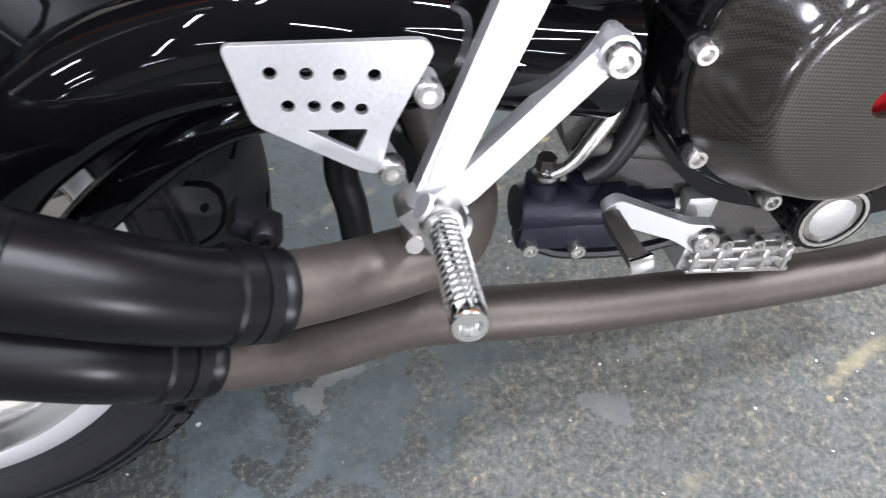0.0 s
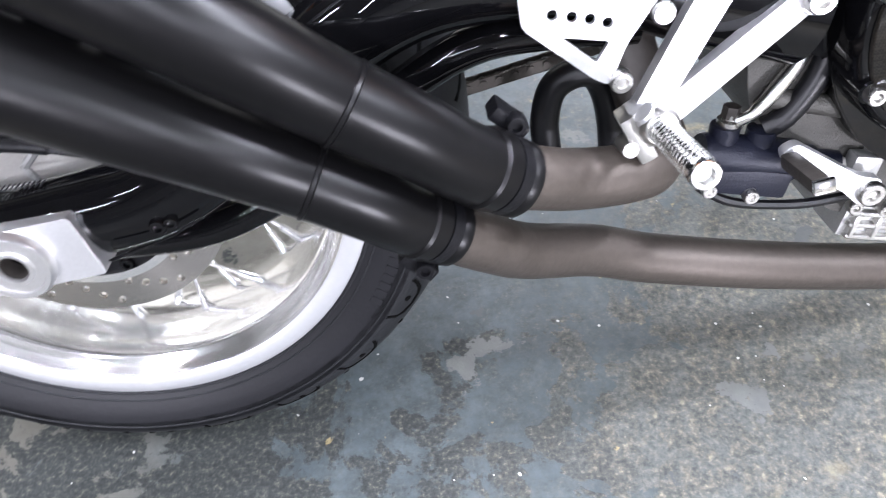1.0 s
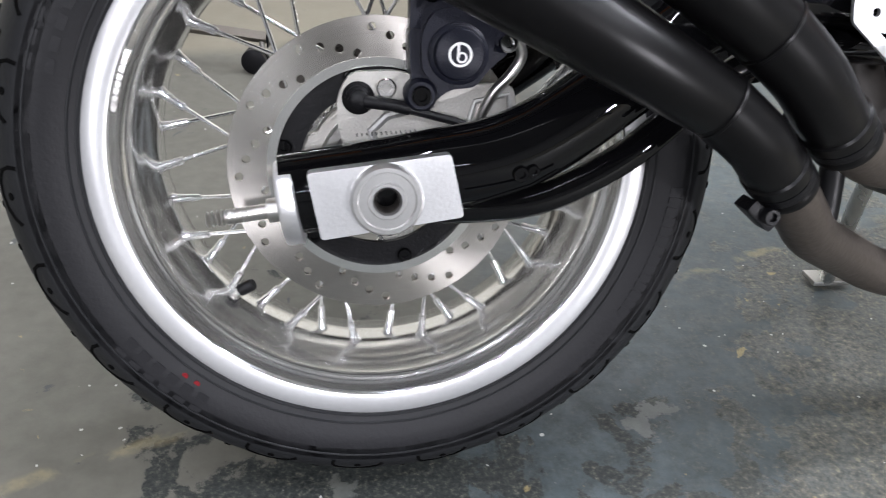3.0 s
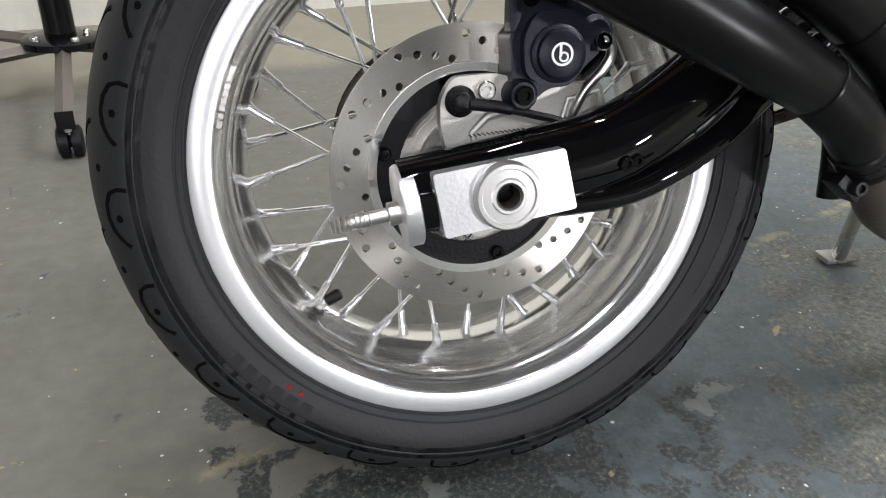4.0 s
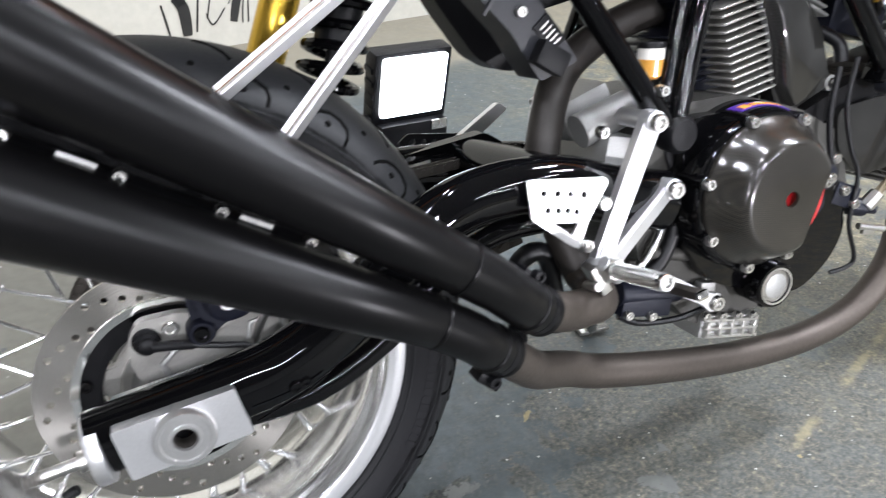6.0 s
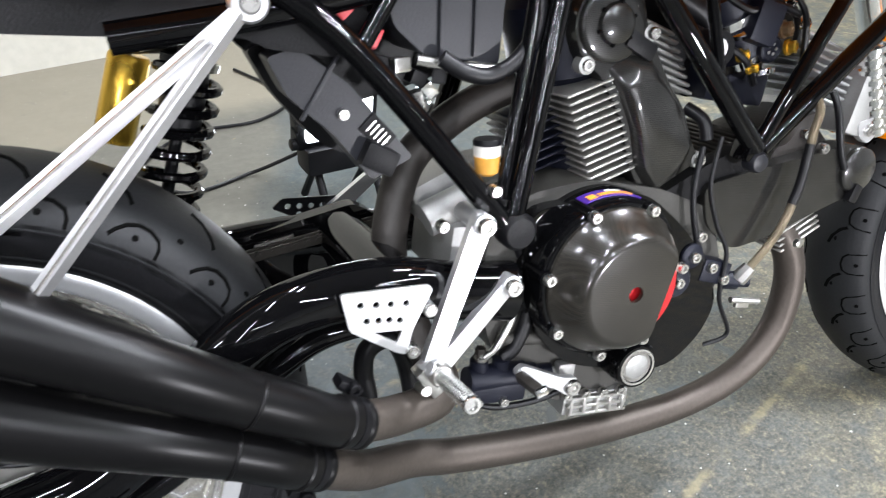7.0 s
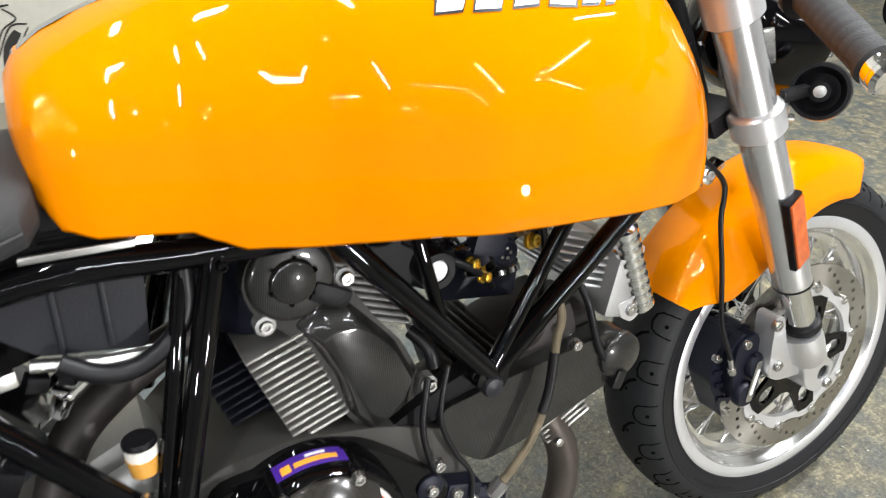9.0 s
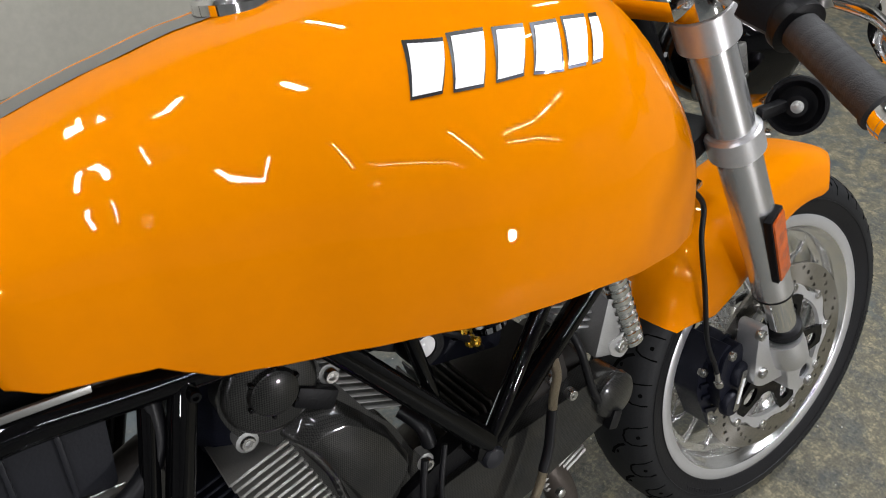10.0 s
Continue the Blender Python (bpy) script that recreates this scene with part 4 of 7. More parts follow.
chain = part("drive_chain", sweep([(0.0, 0.0885, 0.0975), (0.0, 0.09, 0.0975)], 0.0001, 4), M_CHAIN, bike, "dark roller chain")
link = mesh_of("chain_link", joined(box((0, -0.006, 0), (0.0215, 0.0025, 0.013), bevel=0.001, seg=1), box((0, 0.006, 0), (0.0215, 0.0025, 0.013), bevel=0.001, seg=1), turned((-0.007, -0.009, 0), (-0.007, 0.009, 0), [(0, 0.004), (0.018, 0.004)], 8)), M_CHAIN)
for k in range(26):
    a = math.pi * 0.5 + k * math.pi / 25
    part("chain_link", link, None, chain, "", pose(0.097 * math.cos(a), 0.0895, 0.097 * math.sin(a), 0, -math.degrees(a) + 90, 0))
for k in range(30):
    u = k / 29
    part("chain_link", link, None, chain, "", pose(0.01 + 0.44 * u, 0.0895, 0.098 + 0.045 * u, 0, -5.8, 0))
    part("chain_link", link, None, chain, "", pose(0.01 + 0.44 * u, 0.0895, -0.098 + 0.115 * u, 0, -14, 0))


# ---------------------------------------------------------------- exhaust
def silencer(seam, tail, r0, r1, grow, bend, name="silencer"):
    """A slow cone from the seam to the tail, with its bent inlet, sleeve, clamp band and weld."""
    seam, tail = Vector(seam), Vector(tail)
    d = (tail - seam).normalized()
    full = (tail - seam).length
    prof = [(0, r0 - 0.001), (0.0015, r0)] + [(grow * k / 6, r0 + (r1 - r0) * k / 6) for k in range(1, 7)] + [(full - 0.03, r1 + 0.002), (full - 0.012, r1 - 0.003), (full, r1 - 0.010), (full, 0.026), (full - 0.06, 0.024), (full - 0.06, 0.001)]
    ob = part(name, turned(seam, tail, prof, 48), M_MATT, bike, "matt black megaphone silencer")
    path = [seam + d * 0.004] + [Vector(p) for p in bend]
    rr = [r0 + 0.0002 - 0.0004 * k for k in range(len(path))]
    part("inlet_cone", tube(path, rr, 32, 8), M_MATT, ob, "matt black inlet bend")
    e = Vector(bend[-1])
    ax = (e - Vector(bend[-2])).normalized()
    q = rr[-1]
    part("sleeve", turned(e - ax * 0.008, e + ax * 0.1, [(0, q), (0.002, q + 0.0022), (0.012, q + 0.0022), (0.0135, q + 0.0005), (0.024, q + 0.0005), (0.0255, q + 0.0016), (0.031, q + 0.0016), (0.032, 0.0205)], 36), M_MATT, ob)
    part("clamp_band", turned(e + ax * 0.006, e + ax * 0.1, [(0, q), (0.0005, q + 0.0016), (0.0085, q + 0.0016), (0.009, q)], 36), M_PLASTIC, ob)
    part("weld_seam", turned(seam - d * 0.002, seam + d * 0.1, [(0, r0 - 0.0005), (0.001, r0 + 0.0009), (0.003, r0 + 0.0009), (0.004, r0 - 0.0005)], 40), M_MATT, ob)
    return ob, e + ax * 0.018


LOW_SEAM, LOW_TAIL = (0.213, -0.222, 0.0755), (-0.430, -0.203, 0.403)
low_s, low_e = silencer(LOW_SEAM, LOW_TAIL, 0.0226, 0.051, 0.57, [(0.244, -0.2162, 0.0535), (0.260, -0.2100, 0.0390), (0.272, -0.2035, 0.0290)])
up_s, up_e = silencer((0.237, -0.226, 0.122), (-0.400, -0.216, 0.548), 0.0240, 0.051, 0.647, [(0.271, -0.2190, 0.0970), (0.297, -0.2090, 0.0740), (0.3135, -0.2005, 0.0615)])
for ob, c in ((low_s, (0.267, -0.197, -0.004)), (up_s, (0.328, -0.172, 0.080))):
    part("clamp_lug", box(c, (0.026, 0.020, 0.010), (0, 40, 0), 0.002), M_PLASTIC, ob)
    bolt(ob, (c[0] + 0.004, c[1] - 0.011, c[2] + 0.001), 0.0065, 0.005, mat=M_PLASTIC)
# badge on the outer face of the lower silencer
bd = (Vector(LOW_TAIL) - Vector(LOW_SEAM)).normalized()
bu = bd.cross(Vector((0, -1, 0))).normalized()
bo = bd.cross(bu).normalized()
if bo.y > 0:
    bo = -bo


def on_silencer(s, a, lift):
    c = Vector(LOW_SEAM) + bd * s
    r = 0.0235 + 0.0275 * s / 0.57 + lift
    up = Vector((0, 0, 1)) - bd * bd.z
    up.normalize()
    return c + r * (bo * math.cos(a) + up * math.sin(a))


def badge_shape(outline, lift):
    bm = bmesh.new()
    vs = [bm.verts.new(on_silencer(s, a, lift)) for s, a in outline]
    c = bm.verts.new(on_silencer(sum(o[0] for o in outline) / len(outline), sum(o[1] for o in outline) / len(outline), lift))
    for i in range(len(vs)):
        bm.faces.new((c, vs[i], vs[(i + 1) % len(vs)]))
    ext = bmesh.ops.extrude_face_region(bm, geom=list(bm.faces))
    bmesh.ops.translate(bm, verts=[g for g in ext["geom"] if isinstance(g, bmesh.types.BMVert)], vec=bo * 0.0006)
    return bm


def drop_outline(c0, r0, c1, r1, n=16):
    """A drop: the outline round two circles, laid on the silencer; in metres along it and round it."""
    d = Vector(c1) - Vector(c0)
    base = math.atan2(d.y, d.x)
    half = math.acos((r0 - r1) / d.length)
    pts = [(c0[0] + r0 * math.cos(base + half + (2 * math.pi - 2 * half) * k / n), c0[1] + r0 * math.sin(base + half + (2 * math.pi - 2 * half) * k / n)) for k in range(n + 1)]
    pts += [(c1[0] + r1 * math.cos(base - half + 2 * half * k / n), c1[1] + r1 * math.sin(base - half + 2 * half * k / n)) for k in range(n + 1)]
    return [(s, v / 0.043) for s, v in pts]


part("badge", badge_shape(drop_outline((0.398, 0.0135), 0.0175, (0.352, 0.043), 0.0105), 0.0006), M_WHITE, low_s, "white drop-shaped maker's badge")
part("badge_field", badge_shape(drop_outline((0.398, 0.0135), 0.0150, (0.352, 0.043), 0.0080), 0.0014), M_NAVY, low_s, "dark blue badge field")
for q in range(3):
    part("badge_bar", badge_shape([(0.390 - 0.012 * q, (0.030 + 0.006 * q) / 0.043), (0.382 - 0.012 * q, (0.035 + 0.006 * q) / 0.043), (0.380 - 0.012 * q, (0.029 + 0.006 * q) / 0.043), (0.388 - 0.012 * q, (0.024 + 0.006 * q) / 0.043)], 0.0022), M_WHITE, low_s)
# brackets between the silencers
mid_a, mid_b = Vector((0.13, -0.192, 0.148)), Vector((-0.22, -0.21, 0.345))
brk = part("silencer_bracket", sweep([mid_a, mid_b], 0.010, 8, (0.35, 2.3)), M_PLASTIC, bike, "flat black silencer bracket")
for k in range(6):
    p = mid_a.lerp(mid_b, 0.04 + 0.18 * k)
    bolt(brk, p + Vector((0, -0.012, 0.004)), 0.005, 0.006, mat=M_STEEL)
    if k % 2 == 0:
        part("bright_tab", box(p.lerp(mid_b, 0.12) + Vector((0, -0.012, 0.002)), (0.026, 0.003, 0.009), (0, 29, 0), 0.001), M_CAST, brk)
# added black plate; it makes the gap between the silencers dark
part("silencer_gap_plate", plate(rounded([(0.150, 0.116), (0.130, 0.186), (-0.300, 0.472), (-0.320, 0.352)], 0.006), -0.180, -0.173, (), 0.001), M_PLASTIC, brk, "black plate added to darken the gap between the silencers")
hang = part("silencer_hanger", turned((0.28, -0.196, 0.430), (0.28, -0.4, 0.430), [(0, 0.0145), (0.010, 0.0145), (0.013, 0.0125), (0.013, 0.008), (0.008, 0.008), (0.008, 0.001)], 28), M_BILLET, bike, "polished two-rod silencer hanger")
bolt(hang, (0.28, -0.207, 0.430), 0.0072, 0.004)
for p in ((0.062, -0.222, 0.280), (0.106, -0.220, 0.247)):
    a, b = Vector((0.272, -0.206, 0.424)), Vector(p)
    d = (b - a).normalized()
    part("rod", sweep([a, b], 0.0068, 4), M_BILLET, hang, "square polished rod")
    part("rod_groove", sweep([a.lerp(b, 0.12) + Vector((-0.002, -0.0055, 0.002)), b + Vector((-0.002, -0.0055, 0.002))], 0.0012, 6), M_STEEL, hang)

LOW = [low_e, (0.316, -0.178, -0.010), (0.345, -0.158, -0.034), (0.400, -0.128, -0.061), (0.450, -0.115, -0.083), (0.530, -0.107, -0.103), (0.610, -0.097, -0.121), (0.700, -0.087, -0.136), (0.800, -0.082, -0.140), (0.880, -0.081, -0.127), (0.935, -0.080, -0.100), (0.970, -0.080, -0.058), (0.984, -0.080, -0.008), (0.984, -0.078, 0.038), (0.968, -0.070, 0.085), (0.950, -0.05, 0.110)]
hp = part("header_pipe", tube(LOW, 0.0203, 24, 8), M_PIPE, bike, "heat-dulled brown exhaust header pipe")
part("flange_nut", turned((0.952, -0.112, 0.086), (0.952, -0.15, 0.088), [(0, 0.006), (0.006, 0.006), (0.007, 0.003)], 6), M_STEEL, hp)
part("rear_pipe_end", tube([up_e, (0.343, -0.1855, 0.0440), (0.372, -0.170, 0.031), (0.410, -0.156, 0.024), (0.432, -0.140, 0.020), (0.446, -0.108, 0.022), (0.442, -0.085, 0.032)], 0.0203, 22, 8), M_PIPE, bike, "heat-dulled brown end of the rear exhaust pipe")
# continues the brown pipe in a darker colour: its shade is painted in
part("rear_header_pipe", tube([(0.446, -0.108, 0.022), (0.442, -0.085, 0.034), (0.428, -0.062, 0.085), (0.418, -0.045, 0.145), (0.428, -0.034, 0.195), (0.455, -0.018, 0.245), (0.505, 0.0, 0.276), (0.565, 0.01, 0.300), (0.650, 0.02, 0.318)], 0.0200, 22, 8), M_DARKPIPE, bike, "rear cylinder exhaust pipe with its shade in the dark colour")
part("drain_hose", tube([(0.375, -0.062, -0.05), (0.374, -0.062, -0.01), (0.371, -0.062, 0.02), (0.377, -0.060, 0.045), (0.394, -0.060, 0.056), (0.410, -0.060, 0.052), (0.421, -0.058, 0.028), (0.428, -0.056, -0.01), (0.430, -0.056, -0.05)], 0.0115, 14), M_HOSE, bike, "thick black hose bent in an arch")
# added dark filler; it closes the see-through gap behind the tank
part("seat_gap_filler", plate(rounded([(0.425, 0.446), (0.545, 0.446), (0.545, 0.498), (0.470, 0.505), (0.440, 0.470)], 0.006), -0.072, 0.072, (), 0.004), M_PLASTIC, bike, "black filler added to darken the gap between seat and tank")
part("undertray", plate(rounded([(0.205, 0.418), (0.282, 0.427), (0.395, 0.445), (0.405, 0.402), (0.370, 0.372), (0.310, 0.384), (0.288, 0.396), (0.244, 0.398), (0.206, 0.408)], 0.006), -0.084, 0.05, (), 0.004), M_PLASTIC, bike, "black plastic tray under the seat")
# added filler: a black panel puts the dark behind the frame tubes
frame_gap_filler = part("frame_gap_filler", joined(plate(rounded([(0.285, 0.392), (0.417, 0.436), (0.560, 0.430), (0.545, 0.335), (0.470, 0.318), (0.392, 0.304), (0.315, 0.360)], 0.012), 0.030, 0.085, (), 0.006), box((0.44, 0.03, 0.385), (0.10, 0.03, 0.05), (0, 20, 0), 0.006)), M_PLASTIC, bike, "black panel added to fill the dark area behind the frame")
part("filler_rib", box((0.36, 0.028, 0.375), (0.09, 0.006, 0.006), (0, -30, 0), 0.002), M_PLASTIC, frame_gap_filler)

# ---------------------------------------------------------------- footrest, guard and brake pedal
def bracket_arm(outline, y0, lean):
    """A beam of the footrest bracket: a thick plate with a bevelled edge; lean moves it inward towards the frame."""
    return warped(plate(outline, y0, y0 + 0.014, (), 0.0035), lambda x, y, z: (x, y + lean(x, z), z))


rest = part("footrest_bracket", joined(bracket_arm([(0.4750, 0.2120), (0.4800, 0.2185), (0.4885, 0.2190), (0.4955, 0.2130), (0.4958, 0.2035), (0.4330, 0.0830), (0.4280, 0.0680), (0.4220, 0.0600), (0.4080, 0.0640), (0.4075, 0.0740)], -0.1685, lambda x, z: 0.0165 * (z - 0.06) / 0.147),
            bracket_arm([(0.5080, 0.1375), (0.5150, 0.1430), (0.5235, 0.1400), (0.5270, 0.1320), (0.5225, 0.1235), (0.4420, 0.0660), (0.4300, 0.0600), (0.4215, 0.0690), (0.4300, 0.0830)], -0.1680, lambda x, z: 0.022 * max(0, x - 0.43) / 0.087)), M_BILLET, bike, "machined alloy V-shaped footrest bracket")
part("boss", turned((0.485, -0.146, 0.207), (0.485, -0.2, 0.207), [(0, 0.0118), (0.0075, 0.0118), (0.0085, 0.0108)], 24), M_BILLET, rest)
part("boss", turned((0.517, -0.139, 0.132), (0.517, -0.2, 0.132), [(0, 0.0112), (0.0085, 0.0112), (0.0095, 0.0102)], 24), M_BILLET, rest)
part("apex_block", box((0.4195, -0.163, 0.0700), (0.026, 0.020, 0.024), (0, -28, 0), 0.004), M_BILLET, rest)
part("spacer", turned((0.485, -0.143, 0.207), (0.485, -0.08, 0.207), [(0, 0.010), (0.045, 0.010)], 18), M_BILLET, rest)
part("spacer", turned((0.517, -0.137, 0.132), (0.517, -0.08, 0.132), [(0, 0.010), (0.04, 0.010)], 18), M_BILLET, rest)
bolt(rest, (0.485, -0.1555, 0.207), 0.0095, 0.006)
bolt(rest, (0.517, -0.1495, 0.132), 0.0095, 0.006)
guard_h = [circle2(x, z, 0.0032, 14) for x, z in ((0.35, 0.155), (0.3654, 0.1526), (0.3798, 0.1501), (0.3951, 0.1477), (0.3548, 0.1376), (0.3663, 0.1358), (0.3769, 0.1339), (0.3874, 0.1311))]
guard = part("heel_guard", plate(rounded([(0.3318, 0.1703), (0.4191, 0.1621), (0.423, 0.1558), (0.3999, 0.1171), (0.3918, 0.092), (0.3817, 0.0967), (0.3375, 0.1304)], 0.004), -0.1632, -0.1597, guard_h + [rounded([(0.3606, 0.124), (0.3894, 0.1199), (0.3826, 0.1071)], 0.002)], 0.0008), M_BILLET, bike, "brushed alloy heel guard with drilled holes")
part("standoff", turned((0.419, -0.162, 0.136), (0.419, -0.2, 0.136), [(-0.012, 0.006), (0.004, 0.006)], 12), M_BILLET, guard)
bolt(guard, (0.419, -0.163, 0.135), 0.007, 0.004)
bolt(guard, (0.398, -0.164, 0.095), 0.007, 0.005)
peg0, peg1 = Vector((0.4205, -0.172, 0.0690)), Vector((0.417, -0.261, 0.086))
prof = [(0, 0.0105)]
for k in range(15):
    q = 0.010 + k * 0.0050
    prof += [(q, 0.0052), (q + 0.0016, 0.0052), (q + 0.0022, 0.0088), (q + 0.0042, 0.0088), (q + 0.0048, 0.0052)]
part("footpeg", turned(peg0, peg1, prof + [(0.0852, 0.0056), (0.0860, 0.0086), (0.0930, 0.0086), (0.0945, 0.0076), (0.0945, 0.0050), (0.0915, 0.0045), (0.0915, 0.0005)], 22), M_RIBBED, rest, "ribbed alloy footpeg")
part("hinge_block", joined(box((0.4205, -0.174, 0.0685), (0.022, 0.016, 0.018), (8, -25, 0), 0.004), turned((0.4205, -0.170, 0.0690), peg1, [(0, 0.012), (0.012, 0.0125), (0.016, 0.010)], 18)), M_STEEL, rest)
part("hinge_lug", turned((0.410, -0.176, 0.079), (0.432, -0.176, 0.057), [(0, 0.007), (0.003, 0.008), (0.008, 0.008), (0.009, 0.006), (0.023, 0.006), (0.024, 0.008), (0.029, 0.008), (0.031, 0.006)], 14), M_BILLET, rest)
part("hinge_fork", box((0.411, -0.164, 0.058), (0.012, 0.020, 0.036), (0, -30, 0), 0.003), M_STEEL, rest)
part("pivot_pin", sweep([(0.405, -0.178, 0.054), (0.405, -0.155, 0.048)], 0.005, 10), M_STEEL, rest)
mc = part("rear_master_cylinder", joined(turned((0.479, -0.105, 0.005), (0.579, -0.101, -0.013), [(0, 0.015), (0.003, 0.0165), (0.075, 0.0165), (0.078, 0.013), (0.090, 0.013), (0.093, 0.010), (0.112, 0.010), (0.114, 0.004)], 24), box((0.513, -0.111, -0.015), (0.070, 0.018, 0.022), (0, 10, 0), 0.004), turned((0.495, -0.104, 0.003), (0.499, -0.104, 0.063), [(0, 0.011), (0.024, 0.011), (0.025, 0.006)], 16), turned((0.524, -0.103, 0.001), (0.527, -0.103, 0.063), [(0, 0.011), (0.020, 0.011), (0.021, 0.006)], 16)), M_CAL, bike, "dark anodised rear brake master cylinder")
for x, z in ((0.485, -0.017), (0.518, -0.025)):
    bolt(mc, (x, -0.122, z), 0.0058, 0.004)
part("banjo", turned((0.498, -0.104, 0.023), (0.5, -0.104, 0.053), [(0, 0.009), (0.008, 0.009), (0.009, 0.006), (0.013, 0.006)], 14), M_STEEL, mc)
part("banjo_bolt", turned((0.498, -0.104, 0.033), (0.5, -0.104, 0.053), [(0, 0.0065), (0.009, 0.0065)], 6), M_DARKPIPE, mc)
part("brake_line", tube([(0.501, -0.108, 0.031), (0.513, -0.109, 0.038), (0.527, -0.107, 0.055), (0.543, -0.101, 0.078), (0.551, -0.093, 0.113)], [0.0045, 0.0045, 0.006, 0.006, 0.006], 10), M_STEEL, mc)
part("fluid_hose", tube([(0.526, -0.103, 0.021), (0.541, -0.105, 0.033), (0.558, -0.103, 0.068), (0.561, -0.098, 0.123), (0.548, -0.093, 0.163), (0.528, -0.083, 0.228)], 0.0085, 12), M_HOSE, mc)
part("pushrod", sweep([(0.575, -0.103, -0.013), (0.611, -0.105, -0.019)], 0.004, 8), M_STEEL, mc)
part("locknut", turned((0.583, -0.103, -0.014), (0.613, -0.103, -0.019), [(0, 0.008), (0.010, 0.008)], 6), M_STEEL, mc)
part("linkage", joined(box((0.607, -0.107, -0.013), (0.022, 0.014, 0.018), (0, 8, 0), 0.003), box((0.619, -0.099, -0.003), (0.016, 0.012, 0.014), (0, 8, 0), 0.003)), M_CAST, mc)
ped = part("brake_pedal", plate(rounded([(0.527, 0.017), (0.537, 0.024), (0.590, -0.007), (0.608, -0.011), (0.610, -0.029), (0.596, -0.033), (0.580, -0.019), (0.533, 0.006)], 0.005), -0.134, -0.125, (), 0.002), M_BILLET, bike, "machined alloy brake pedal")
part("toe_rubber", box((0.5308, -0.160, 0.0176), (0.012, 0.050, 0.011), (-10, -12, 0), 0.004), M_DARKPIPE, ped, "dark brown rubber toe piece")
part("toe_end", box((0.5308, -0.1865, 0.0223), (0.014, 0.004, 0.010), (-10, -12, 0), 0.0015), M_CHROME, ped)
bolt(ped, (0.601, -0.134, -0.021), 0.010, 0.006)
part("return_spring", tube([(0.484, -0.104, -0.025), (0.51, -0.111, -0.037), (0.56, -0.116, -0.04), (0.6, -0.116, -0.035)], 0.004, 8), M_HOSE, ped)

# ---------------------------------------------------------------- engine
case = part("engine_case", plate(rounded([(0.500, 0.10), (0.515, 0.175), (0.560, 0.212), (0.64, 0.216), (0.74, 0.190), (0.82, 0.150), (0.845, 0.06), (0.80, -0.02), (0.745, -0.062), (0.60, -0.066), (0.560, -0.02), (0.515, 0.03)], 0.02), -0.098, 0.11, (), 0.008), M_CASE, bike, "grey cast engine crankcase")
sump = part("sump_block", box((0.655, -0.060, -0.076), (0.096, 0.090, 0.030), (0, 10, 0), 0.005), M_CAST, case, "ribbed alloy oil sump")
rib = mesh_of("sump_rib", box((0, 0, 0), (0.0055, 0.012, 0.022), bevel=0.0014, seg=1), M_STEEL)
bar_me = mesh_of("sump_bar", box((0, 0, 0), (0.088, 0.010, 0.0050), bevel=0.0014, seg=1), M_STEEL)
for k in range(5):
    part("sump_rib", rib, None, sump, "", pose(0.616 + 0.019 * k, -0.106, -0.069 - 0.0034 * k, 0, 10, 0))
for z in (-0.065, -0.076, -0.087):
    part("sump_bar", bar_me, None, sump, "", pose(0.654, -0.106, z, 0, 10, 0))
for k in range(4):
    bolt(case, (0.612 + 0.026 * k, -0.108, -0.052 - 0.005 * k), 0.006, 0.004)
part("case_boss", turned((0.555, -0.095, 0.10), (0.555, -0.2, 0.10), [(0, 0.024), (0.012, 0.024), (0.014, 0.02)], 24), M_PLASTIC, case, "black swingarm pivot cap")
part("case_rib", sweep([(0.520, -0.098, 0.045), (0.60, -0.104, 0.030), (0.68, -0.102, 0.018)], 0.008, 10), M_CASE, case)
part("inner_cover", plate(rounded([(0.55, 0.20), (0.70, 0.200), (0.756, 0.150), (0.805, 0.090), (0.822, 0.030), (0.800, -0.010), (0.752, -0.045), (0.69, -0.032), (0.60, 0.0), (0.555, 0.06)], 0.03), -0.118, -0.097, (), 0.006), M_GLOSS, case, "gloss black alternator-side cover")
CX, CZ = 0.643, 0.112
clutch = part("clutch_cover", turned((CX, -0.096, CZ), (CX, -0.3, CZ), [(0, 0.098), (0.012, 0.098), (0.014, 0.0945), (0.036, 0.0945), (0.046, 0.0925), (0.0505, 0.0895), (0.0515, 0.086), (0.0515, 0.080), (0.05, 0.001)], 64), M_GLOSS, bike, "carbon-fibre dry clutch cover with a cut-away showing red")
dome = lathe([(0.0855, -0.1465), (0.0862, -0.1500), (0.0850, -0.1525), (0.0825, -0.1545), (0.0745, -0.1690), (0.0680, -0.1800), (0.0655, -0.1838), (0.0625, -0.1868), (0.0590, -0.1885), (0.0550, -0.1890), (0.0090, -0.1890), (0.0085, -0.187), (0.0085, -0.184), (0.058, -0.184), (0.079, -0.156), (0.083, -0.1465)], 96)
bmesh.ops.bisect_plane(dome, geom=list(dome.verts) + list(dome.edges) + list(dome.faces), plane_co=(0.043, 0, 0), plane_no=(0.94, 0.0, -0.34), clear_outer=True)
bmesh.ops.translate(dome, verts=dome.verts, vec=(CX, 0, CZ))
part("dome", dome, M_DOME, clutch, "glossy carbon-fibre dome with an open side")
part("clutch_basket", turned((CX, -0.146, CZ), (CX, -0.3, CZ), [(0, 0.0765), (0.012, 0.0765), (0.016, 0.073), (0.028, 0.064), (0.032, 0.05), (0.032, 0.001)], 48), M_RED, clutch, "red clutch pressure plate")
